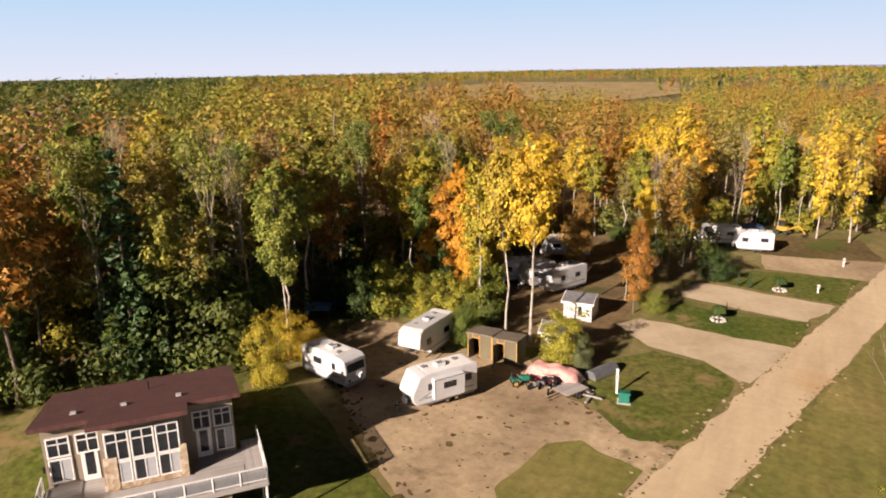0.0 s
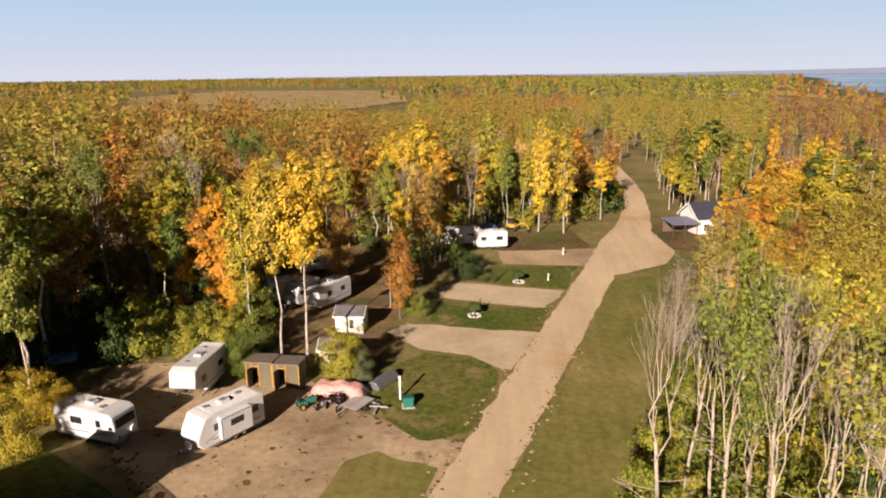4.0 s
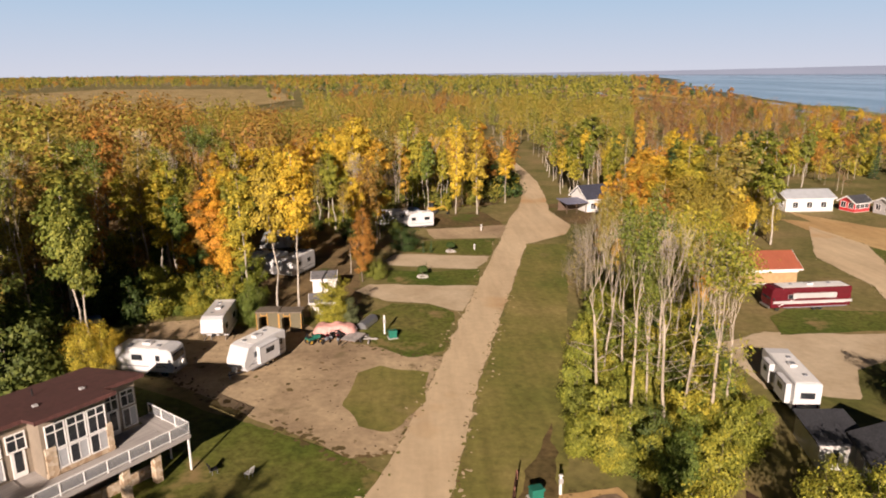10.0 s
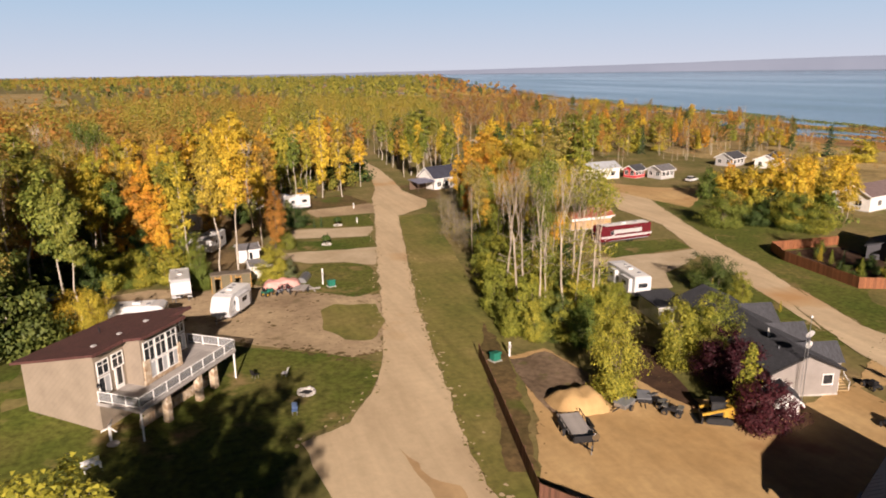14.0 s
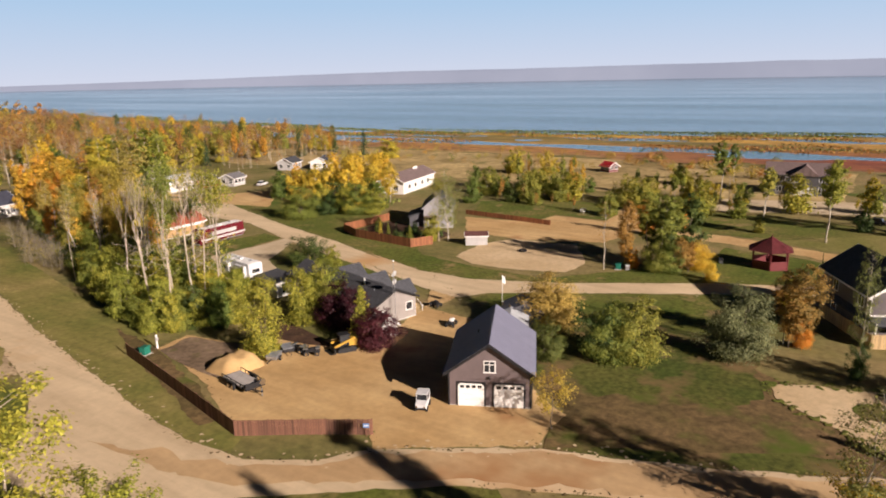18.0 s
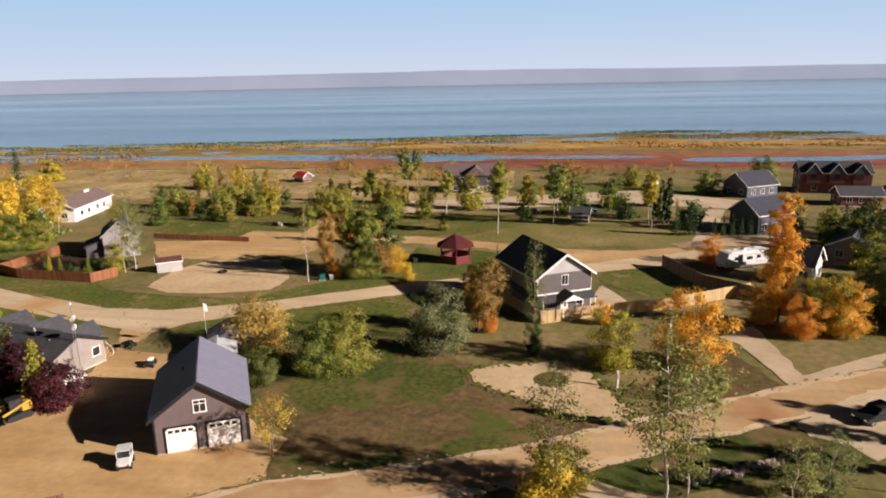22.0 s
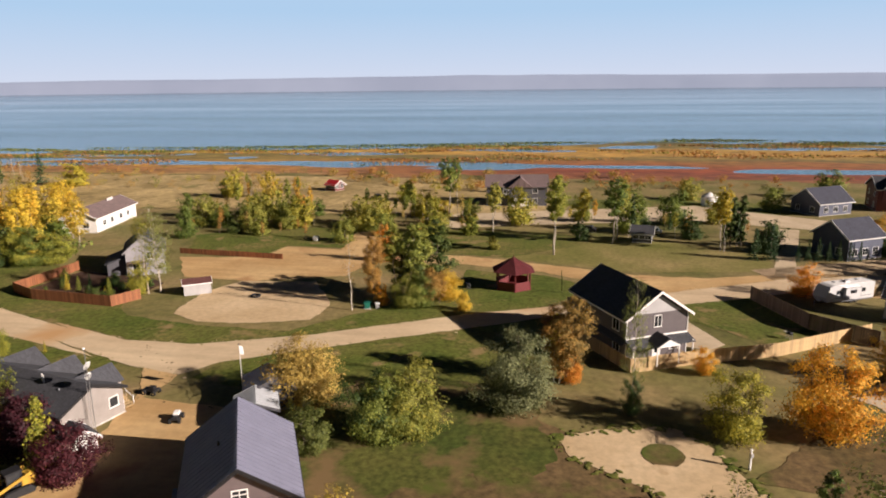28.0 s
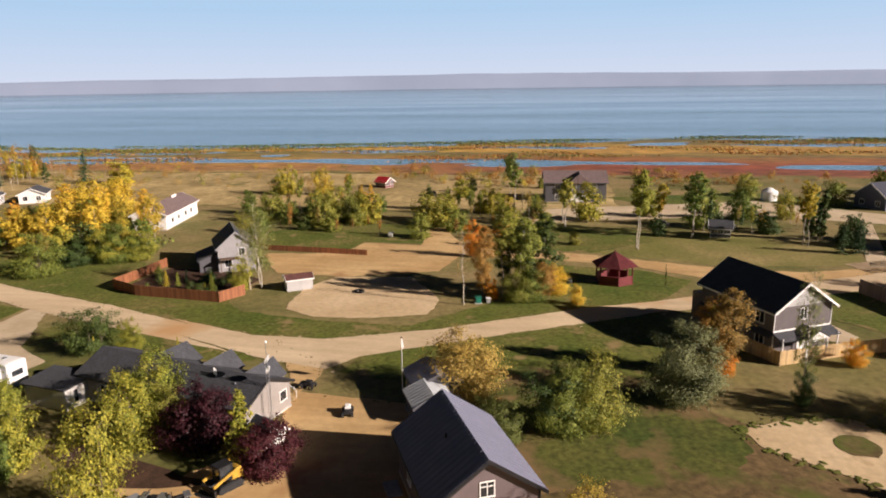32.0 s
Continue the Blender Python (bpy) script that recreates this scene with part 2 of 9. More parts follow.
def water_mat():
    """Ruffled blue water near the shore, calm and pale far out, with wind streaks."""
    m, nt, bs, nd, ln = nodes_of("lake_water")
    w1 = noise_fac(nt, 0.006, 4, 0.5, (1.0, 0.16, 1.0, 0.1))
    w2 = noise_fac(nt, 0.5, 3, 0.6, (1.0, 0.45, 1.0))
    sx = nd.new("ShaderNodeSeparateXYZ")
    ln.new(nd.new("ShaderNodeNewGeometry").outputs["Position"], sx.inputs[0])
    wob = nd.new("ShaderNodeMath")
    wob.operation = "MULTIPLY_ADD"
    ln.new(w1, wob.inputs[0])
    wob.inputs[1].default_value = 600
    ln.new(sx.outputs[0], wob.inputs[2])
    far = nd.new("ShaderNodeMapRange")
    ln.new(wob.outputs[0], far.inputs[0])
    far.interpolation_type = "SMOOTHSTEP"
    far.inputs[1].default_value, far.inputs[2].default_value, far.inputs[3].default_value, far.inputs[4].default_value = 950, 1850, 1.0, 0.02
    c = ramp(nt, [(0.35, (0.04, 0.13, 0.205)), (0.65, (0.065, 0.175, 0.26))], w1)
    ln.new(c, bs.inputs["Base Color"])
    r = nd.new("ShaderNodeMapRange")
    ln.new(far.outputs[0], r.inputs[0])
    r.inputs[1].default_value, r.inputs[2].default_value, r.inputs[3].default_value, r.inputs[4].default_value = 0.0, 1.0, 0.13, 0.15
    wind = noise_fac(nt, 0.0075, 4, 0.5, (1.0, 0.16, 1.0, 0.06))
    gust = nd.new("ShaderNodeMapRange")
    ln.new(wind, gust.inputs[0])
    gust.inputs[1].default_value, gust.inputs[2].default_value, gust.inputs[3].default_value, gust.inputs[4].default_value = 0.40, 0.62, -0.02, 0.035
    rs = nd.new("ShaderNodeMath")
    ln.new(r.outputs[0], rs.inputs[0])
    ln.new(gust.outputs[0], rs.inputs[1])
    ln.new(rs.outputs[0], bs.inputs["Roughness"])
    bs.inputs["IOR"].default_value = 1.33
    b = nd.new("ShaderNodeBump")
    b.inputs["Distance"].default_value = 0.25
    st_ = nd.new("ShaderNodeMath")
    st_.operation = "MULTIPLY"
    ln.new(far.outputs[0], st_.inputs[0])
    st_.inputs[1].default_value = 0.45
    ln.new(st_.outputs[0], b.inputs["Strength"])
    ln.new(w2, b.inputs["Height"])
    ln.new(b.outputs[0], bs.inputs["Normal"])
    return m


def marsh_mat():
    """Reeds and marsh: straw, rust, ochre and olive in bands along the shore."""
    m, nt, bs, nd, ln = nodes_of("autumn_marsh")
    f1 = noise_fac(nt, 0.05, 5, 0.62, (1.0, 0.2, 1.0))
    f2 = noise_fac(nt, 0.25, 5, 0.65, (1.0, 0.5, 1.0))
    geo = nd.new("ShaderNodeNewGeometry")
    sx = nd.new("ShaderNodeSeparateXYZ")
    ln.new(geo.outputs["Position"], sx.inputs[0])
    ad = nd.new("ShaderNodeMath")
    ad.operation = "MULTIPLY_ADD"
    ln.new(f1, ad.inputs[0])
    ad.inputs[1].default_value = 70
    ln.new(sx.outputs[0], ad.inputs[2])
    band = ramp_pos(nt, ad.outputs[0], 255, 420)
    c = ramp(nt, [(0.0, (0.30, 0.20, 0.07)), (0.16, (0.27, 0.13, 0.035)), (0.30, (0.34, 0.19, 0.035)), (0.50, (0.13, 0.11, 0.022)), (0.62, (0.44, 0.26, 0.04)), (0.82, (0.33, 0.21, 0.032)), (1.0, (0.05, 0.055, 0.016))], band)
    red = ramp(nt, [(0.0, (0.19, 0.08, 0.025)), (0.16, (0.155, 0.033, 0.012)), (0.28, (0.21, 0.048, 0.015)), (0.38, (0.22, 0.085, 0.02)), (0.50, (0.13, 0.10, 0.022)), (0.62, (0.36, 0.20, 0.035)), (0.82, (0.25, 0.16, 0.03)), (1.0, (0.07, 0.07, 0.02))], band)
    yy = ramp(nt, [(0.35, (1, 1, 1)), (0.66, (0.1, 0.1, 0.1))], ramp_pos(nt, sx.outputs[1], -160, 240))
    c = mix(nt, yy, c, red)
    c = mix(nt, 0.85, c, ramp(nt, [(0.32, (0.5, 0.5, 0.5)), (0.68, (1.9, 1.9, 1.9))], f2), "MULTIPLY")
    ln.new(c, bs.inputs["Base Color"])
    bs.inputs["Roughness"].default_value = 0.95
    bump(nt, bs, f2, 0.3, 0.3)
    return m


def ramp_pos(nt, val, lo, hi):
    r = nt.nodes.new("ShaderNodeMapRange")
    nt.links.new(val, r.inputs[0])
    r.inputs[1].default_value, r.inputs[2].default_value = lo, hi
    return r.outputs[0]


M["water"] = water_mat()
M["marsh"] = marsh_mat()
M["bark_birch"] = plain("pale_birch_bark", (0.43, 0.38, 0.31), 0.85, 0, 0.5, 1.2, 0.3)
M["bark_twig"] = plain("pale_tan_bark", (0.40, 0.335, 0.255), 0.85, 0, 0.4, 1.2, 0.2)
M["bark_far"] = plain("greyish_bark", (0.27, 0.23, 0.17), 0.85, 0, 0.4, 1.2, 0.2)
M["bark"] = plain("grey_brown_bark", (0.16, 0.125, 0.09), 0.9, 0, 0.35, 2.0, 0.4)
YEL = [(0.0, (0.25, 0.20, 0.035)), (0.4, (0.40, 0.305, 0.032)), (0.75, (0.47, 0.335, 0.032)), (1.0, (0.46, 0.275, 0.03))]
GRN = [(0.0, (0.06, 0.10, 0.02)), (0.4, (0.11, 0.145, 0.026)), (0.75, (0.19, 0.195, 0.034)), (1.0, (0.28, 0.24, 0.036))]
YGR = [(0.0, (0.09, 0.125, 0.02)), (0.35, (0.17, 0.185, 0.026)), (0.7, (0.29, 0.255, 0.03)), (1.0, (0.41, 0.30, 0.03))]
ORA = [(0.0, (0.30, 0.21, 0.03)), (0.4, (0.40, 0.25, 0.03)), (0.7, (0.42, 0.22, 0.028)), (1.0, (0.34, 0.14, 0.025))]
DRK = [(0.0, (0.022, 0.045, 0.012)), (0.5, (0.045, 0.07, 0.015)), (1.0, (0.09, 0.10, 0.02))]
RST = [(0.0, (0.12, 0.105, 0.03)), (0.4, (0.24, 0.15, 0.036)), (0.8, (0.31, 0.165, 0.034)), (1.0, (0.32, 0.13, 0.03))]
M["leaf_yellow"], M["leaf_green"], M["leaf_yellowgreen"] = leaf_mat("yellow_leaves", YEL), leaf_mat("green_leaves", GRN), leaf_mat("yellow_green_leaves", YGR)
M["leaf_orange"], M["leaf_dark"], M["leaf_rust"] = leaf_mat("orange_leaves", ORA), leaf_mat("dark_green_leaves", DRK, 0.2), leaf_mat("rusty_leaves", RST)
M["leaf_oldgold"] = leaf_mat("old_gold_leaves", [(0.0, (0.19, 0.165, 0.03)), (0.5, (0.27, 0.215, 0.035)), (1.0, (0.36, 0.25, 0.035))])
M["leaf_lime"] = leaf_mat("lime_leaves", [(0.0, (0.11, 0.145, 0.024)), (0.5, (0.19, 0.205, 0.03)), (0.85, (0.28, 0.26, 0.034)), (1.0, (0.38, 0.29, 0.035))])
M["leaf_blaze"] = leaf_mat("blazing_orange_leaves", [(0.0, (0.40, 0.25, 0.028)), (0.45, (0.50, 0.29, 0.028)), (0.8, (0.48, 0.21, 0.025)), (1.0, (0.30, 0.12, 0.025))])
M["leaf_silver"] = leaf_mat("silver_green_leaves", [(0.0, (0.085, 0.105, 0.045)), (0.5, (0.125, 0.14, 0.062)), (1.0, (0.18, 0.185, 0.08))])
M["leaf_apricot"] = leaf_mat("apricot_leaves", [(0.0, (0.27, 0.20, 0.055)), (0.6, (0.38, 0.275, 0.06)), (1.0, (0.44, 0.33, 0.05))])
M["leaf_purple"] = leaf_mat("purple_leaves", [(0.0, (0.02, 0.006, 0.009)), (0.5, (0.04, 0.009, 0.013)), (1.0, (0.07, 0.016, 0.017))], 0.2)
M["leaf_spruce"] = leaf_mat("spruce_needles", [(0.0, (0.018, 0.04, 0.016)), (0.5, (0.03, 0.06, 0.022)), (1.0, (0.05, 0.085, 0.03))], 0.1)
M["leaf_tall"] = leaf_mat("olive_aspen_leaves", [(0.0, (0.055, 0.072, 0.016)), (0.5, (0.125, 0.13, 0.026)), (0.85, (0.21, 0.185, 0.034)), (1.0, (0.31, 0.225, 0.034))])
M["leaf_open"] = leaf_mat("thin_green_leaves", [(0.0, (0.085, 0.11, 0.03)), (0.6, (0.145, 0.16, 0.042)), (1.0, (0.25, 0.22, 0.05))])
M["leaf_pale"] = leaf_mat("muted_yellow_leaves", [(0.0, (0.16, 0.15, 0.04)), (0.5, (0.23, 0.19, 0.045)), (1.0, (0.29, 0.215, 0.045))], 0.32)
M["leaf_woods"] = leaf_mat("mixed_autumn_woods", [(0.0, (0.022, 0.045, 0.015)), (0.18, (0.052, 0.078, 0.02)), (0.34, (0.112, 0.122, 0.026)), (0.46, (0.215, 0.205, 0.028)), (0.56, (0.215, 0.165, 0.032)), (0.68, (0.25, 0.165, 0.034)), (0.80, (0.26, 0.12, 0.03)), (0.90, (0.15, 0.08, 0.036)), (1.0, (0.15, 0.11, 0.068))], 0.25, "tone")

# ---- the lie of the land ----
def smooth(a, b, x):
    u = min(max((x - a) / (b - a), 0.0), 1.0)
    return u * u * (3 - 2 * u)


SHORE = [(-4900, 900), (-900, 480), (-190, 378), (-118, 398), (-52, 388), (48, 358), (195, 322), (286, 310), (373, 325), (477, 332), (724, 386), (1314, 548), (2500, 990), (3200, 1100), (3400, -300), (4900, -4000)]
LAKE_Z = -3.3
LAND = ((-300, -60, -30, 0, 15, 85, 150, 230), (1.4, 1.3, 0.9, 0, -0.4, -2.2, -2.7, -3.0))


def shore_x(y):
    for (y0, x0), (y1, x1) in zip(SHORE, SHORE[1:]):
        if y0 <= y <= y1:
            return x0 + (x1 - x0) * (y - y0) / (y1 - y0)
    return 900


def gz(x, y):
    z = float(np.interp(x, LAND[0], LAND[1]))
    z += 1.3 * math.exp(-((x + 40) ** 2 + (y - 46) ** 2) / 55)
    if x > 215:
        s = shore_x(y) + 14 * noise.noise((y * 0.02, 3.1, 0)) + 7 * noise.noise((y * 0.07, 9.1, 0))
        z -= 0.12 * smooth(230, s - 10, x) + 3.5 * smooth(s - 6, s + 25, x)
        if x < s:
            band = math.exp(-((x - 268 - 8 * noise.noise((y * 0.01, 0, 5))) / 13) ** 2) + 0.7 * math.exp(-((x - (s - 30)) / 9) ** 2)
            z -= 1.6 * band * max(0.0, noise.noise((x * 0.06, y * 0.016, 2.0)) + 0.30)
    return z


def axis(lo, hi, step, far):
    v = list(np.arange(lo, hi + 0.1, step))
    g, p, a = step, v[-1], []
    while p < far:
        g *= 1.17
        p += g
        a.append(min(p, far))
    g, p, b = step, v[0], []
    while p > -far:
        g *= 1.17
        p -= g
        b.append(max(p, -far))
    return b[::-1] + v + a


def mesh_ob(name, verts, faces, mat, parent=None, smooth_on=False):
    me = bpy.data.meshes.new(name)
    me.from_pydata(verts, [], faces)
    me.materials.append(mat)
    if smooth_on:
        me.polygons.foreach_set("use_smooth", [True] * len(me.polygons))
    ob = new(name, me)
    if parent:
        ob.parent = parent
    return ob


gx, gy = axis(-80, 420, 3.0, 4900), axis(-180, 360, 3.0, 4900)
gv = [(x, y, gz(x, y) + (0.05 * noise.noise((x * 0.08, y * 0.08, 0)) if x > 215 else 0)) for y in gy for x in gx]
nx = len(gx)
gf = [(j * nx + i, j * nx + i + 1, (j + 1) * nx + i + 1, (j + 1) * nx + i) for j in range(len(gy) - 1) for i in range(nx - 1)]
ground = tagged(mesh_ob("ground", gv, gf, M["ground"], None, True), "dry olive and brown grassland sloping down to the lake", "ground", kind="structure")
ground.data.materials.append(M["marsh"])
for p in ground.data.polygons:
    c = p.center
    if c[0] > 228 + 16 * noise.noise((c[1] * 0.03, 1.0, 0)):
        p.material_index = 1
water = tagged(mesh_ob("water", [(200, -4900, LAKE_Z), (4900, -4900, LAKE_Z), (4900, 4900, LAKE_Z), (-2500, 4900, LAKE_Z), (-2500, 3150, LAKE_Z), (200, 2000, LAKE_Z)], [(0, 1, 2, 3, 4, 5)], M["water"]), "wide blue lake with pale wind streaks", "lake", kind="structure")


def patch(name, pts, mat, lift, label, wobble=0.35, step=0.9, category="ground", grid=4.0, close=True):
    """A sheet laid on the land, with an uneven edge."""
    from mathutils.geometry import delaunay_2d_cdt
    edge = []
    for a, b in zip(pts, pts[1:] + pts[:1]):
        a, b = Vector(a), Vector(b)
        n = max(1, int((b - a).length / step))
        for k in range(n):
            p = a.lerp(b, k / n)
            edge.append(p + wobble * Vector((noise.noise((p.x * 0.35, p.y * 0.35, lift * 50)) + 0.6 * noise.noise((p.x * 1.1, p.y * 1.1, 7)), noise.noise((p.x * 0.35, p.y * 0.35, 31)) + 0.6 * noise.noise((p.x * 1.1, p.y * 1.1, 17)))))
    xs, ys = [p.x for p in edge], [p.y for p in edge]
    inner = []
    px, py = np.array(xs), np.array(ys)
    qx, qy = np.roll(px, -1), np.roll(py, -1)
    for x in np.arange(min(xs) + 0.7, max(xs), grid):
        for y in np.arange(min(ys) + 0.7, max(ys), grid):
            cross = ((py > y) != (qy > y)) & (x < (qx - px) * (y - py) / (qy - py + 1e-12) + px)
            if cross.sum() % 2 and np.min((px - x) ** 2 + (py - y) ** 2) > 0.5:
                inner.append(Vector((x, y)))
    vs, es, fs, _, _, _ = delaunay_2d_cdt(edge + inner, [(i, (i + 1) % len(edge)) for i in range(len(edge))], [], 1, 1e-4)
    ob = mesh_ob(name, [(v.x, v.y, gz(v.x, v.y) + lift) for v in vs], fs, mat, None, True)
    return tagged(ob, label, category, kind="structure")


def inside(x, y, poly):
    c = False
    for (x0, y0), (x1, y1) in zip(poly, poly[1:] + poly[:1]):
        if (y0 > y) != (y1 > y) and x < (x1 - x0) * (y - y0) / (y1 - y0) + x0:
            c = not c
    return c


# ---- roads, drives, lawns ----
ROAD1_L = [(24.5, 245.5), (26.3, 220.4), (26.5, 197.2), (24.7, 176.7), (20, 151.3), (15.5, 136.3), (11.4, 117.4), (8.5, 105.7), (5.7, 94.1), (3.8, 85), (1.5, 76.1), (-0.4, 67), (-4.1, 51.5), (-6.4, 42.5), (-9.2, 35.7), (-12.7, 30.4), (-17.1, 28.2)]
ROAD1_R = [(-15.5, 15.4), (-7.7, 6.6), (-2.4, 0.2), (2.4, -6.0), (6.2, -14.2), (9.9, -23.8), (14.5, -33.7), (19.1, -41.3), (21.5, -45.3), (24.1, -49.9), (26.4, -54.4), (34.4, -66.0), (46, -100), (52, -100), (46.5, -78), (40.2, -67.6), (34.3, -55.8), (28.2, -45.2), (23.3, -36.6), (18.4, -28.0), (15.8, -22.6), (13.7, -17.8), (10.3, -8), (2.7, 3.5), (-1.4, 6.5), (-4.4, 11.3), (-5, 18), (-3.7, 26.7), (-0.7, 42.3), (2.2, 57.7), (9.5, 88), (16.1, 115.5), (25.2, 123.9), (28.1, 132.7), (26.3, 147.5), (28.6, 164.3), (30.9, 189.5), (31, 214.9), (30.3, 242.7)]
road = patch("road", ROAD1_L + ROAD1_R, M["gravel"], 0.06, "tan gravel road running past the lots to the forest bend", 0.35, category="road")
ROAD2 = [(79.6, 134), (81.9, 117.7), (68.6, 83.3), (62, 62), (55.4, 45.1), (57.5, 49.1), (52.5, 34.3), (52.3, 24.5), (57.9, 11), (69.9, -7.6), (75.6, -19.4), (80, -27), (98, -60), (106, -90), (101, -92), (91, -62), (73.2, -26.4), (69.8, -19), (62.1, -6.1), (54.3, 6.8), (47, 18.1), (42.7, 20.9), (44.2, 28.3), (50.9, 44), (46.1, 34.1), (51.4, 51.7), (57.7, 71.1), (65.8, 91.4), (66.6, 108.6)]
patch("road", [(-9.4, 24.5), (-7.6, 18.5), (-6, 12), (-2.4, 6.2), (2, 3), (9.6, -8), (12.9, -18), (15, -23), (17.6, -28.4), (22.4, -36.9), (27.3, -45.6), (33.4, -56.2), (39.4, -67.8), (45.5, -78), (51, -99), (47, -99), (35.3, -66), (27.2, -54.2), (22.3, -45), (15.3, -33.4), (10.8, -23.6), (7.1, -14), (3.2, -5.6), (-1.6, 0.9), (-6.6, 8.2), (-8.8, 13)], M["redgravel"], 0.082, "orange-brown gravel of the road past the bend", 0.9, category="road")
patch("road", ROAD2, M["gravel"], 0.07, "pale gravel lane curving between the lakeside lots", 0.3, category="road")
ROAD3 = [(127.4, 21.7), (107.9, 13.7), (106.8, -3.4), (102.1, -19), (99.1, -28.2), (96.9, -34.9), (96.6, -46.3), (100.3, -58.5), (103.5, -75.2), (100, -105), (88, -105), (88, -68.8), (89.8, -55.4), (82.9, -39.2), (91.9, -26.7), (96.6, -19), (99.9, -4.2), (101.9, 14), (89.4, 16.2), (83.2, 31.9), (84.4, 44.9), (98.2, 53.7), (100.5, 37.1), (110.1, 36.1), (109.2, 23.2), (126.8, 25.7)]
patch("road", ROAD3, M["sand"], 0.05, "wide sandy lane with bare turning places", 0.5, category="road")
YARD = [(6.7, 39.3), (11.4, 40.2), (13.1, 32.5), (16.8, 31.4), (19.3, 29.4), (18.9, 24.8), (26, 20), (36, 22), (50.9, 30.1), (42.7, 20.9), (36.2, 21.4), (35, 8), (26, 6), (17, -7), (10.5, -7.5), (2.7, 3.5), (4.9, 5.6), (-1, 17.5), (2.3, 24), (5.2, 31.3)]
patch("pavement", YARD, M["sand"], 0.045, "bare sandy yard marked by vehicle tracks", 0.5, category="yard")
patch("pavement", [(21.2, 39.6), (23.4, 36.5), (19.2, 24.7), (18.5, 19.9), (17.3, 25.8), (16.5, 30.8)], M["mulch"], 0.075, "strip of dark reddish soil", 0.3, category="soil bed")
LOT = [(-29.8, 59.3), (-23.7, 54.7), (-18, 50.5), (-12.4, 46.6), (-9.3, 43.8), (-5.6, 45.5), (-5.7, 45.5), (-3, 52.1), (-0.8, 64.4), (-7.9, 66.8), (-11.1, 68.1), (-17.2, 74.1), (-26.3, 73.6), (-31.1, 76), (-38, 73.7), (-37.2, 65.6)]
patch("pavement", LOT, M["lotdirt"], 0.035, "trampled dirt lot for trailers", 0.6, category="yard")
patch("pavement", [(-10.8, 52.8), (-10, 60.2), (-8, 62.1), (-2.8, 60.5), (-3.1, 54), (-6, 48.2), (-8.9, 49.3)], M["verge"], 0.065, "oval patch of grass in the dirt lot", 0.6, category="lawn")
patch("pavement", [(-10.3, 78), (-7.4, 82.2), (-1.2, 81.8), (1, 78.9), (-0.8, 66), (-4.9, 64.3), (-8.4, 67.1), (-10.5, 71.6)], M["lawn"], 0.04, "mown green lot beside the road", 0.5, category="lawn")
patch("pavement", [(-12.3, 87.1), (-10.9, 90.7), (5.3, 90.3), (2.2, 79.5), (1, 79.7), (-2.5, 82.3), (-8.2, 83.1)], M["paledrive"], 0.05, "pale gravel drive to a camping lot", 0.4, category="drive")
patch("pavement", [(-8.9, 97.7), (-0.4, 97.6), (5.9, 99.4), (5.5, 90.3), (-1.9, 89.9), (-8.3, 91.6)], M["lawn"], 0.04, "strip of green lawn between drives", 0.4, category="lawn")
patch("pavement", [(-9.4, 103.6), (-7.6, 107.9), (8.5, 107), (5.7, 99.4), (3.9, 99), (-8.2, 100.7)], M["paledrive"], 0.055, "pale gravel drive to a camping lot", 0.4, category="drive")
patch("pavement", [(-5.3, 109.2), (-2.5, 117.3), (10.9, 120.5), (8.8, 107.8), (0.5, 108.2)], M["lawn"], 0.04, "strip of green lawn between drives", 0.4, category="lawn")
patch("pavement", [(-0.9, 119), (-2.2, 126.8), (16.2, 132.4), (12.5, 120.2)], M["lotdirt"], 0.05, "dusty drive to the farthest camping lot", 0.4, category="drive")
patch("pavement", [(-2.2, 126.8), (-1, 141.1), (10.9, 145.4), (14.2, 132)], M["dry"], 0.03, "rough dry grass by the cleared lot", 0.5, category="grass")
patch("pavement", [(-16.3, 48.4), (-11.9, 45.9), (-6.6, 42.3), (-9.1, 36.2), (-12.6, 31.4), (-17, 29.2), (-17.9, 26), (-22, 19), (-40, 20), (-62, 36), (-52, 60), (-40, 62), (-30, 56)], M["lawn"], 0.03, "mown lawn sloping round the cabin", 0.4, category="lawn")
patch("pavement", [(16.1, 115.5), (23.7, 116.4), (18.2, 89.6), (11.8, 59.4), (7.3, 39.9), (1.7, 24.2), (-0.6, 18.3), (-0.5, 15), (-6, 12.1), (-5.2, 17.9), (-3.9, 26.5), (-0.7, 42.3), (2.4, 57.6), (9.7, 87.9)], M["verge"], 0.03, "long mown verge beside the gravel road", 0.4, category="lawn")
patch("pavement", [(-17, 16.1), (-11.7, 12.9), (-7.7, 6.6), (-2, 0.5), (4, -7), (-8, -20), (-45, -12), (-45, 18), (-24, 18)], M["lawn"], 0.03, "shaded lawn inside the road bend", 0.4, category="lawn")
patch("pavement", [(18, -6.5), (10.2, -8.1), (13.5, -17.8), (15.5, -22.7), (18, -28), (22.5, -35.5), (32.2, -25.7), (36.4, -21.6), (46.7, -11.8), (47.8, -0.8), (36, 3), (26, 4)], M["dry"], 0.03, "worn lawn with brown dry patches beside the garage", 0.5, category="lawn")
patch("pavement", [(20, -3), (26, 3.5), (36, 2.5), (47, -1), (46.5, -12), (41, -19.5), (33, -21), (29, -20.5), (25.5, -15), (23, -9)], M["deepgrass"], 0.05, "deep green grass among the bushes", 2.2, category="lawn")
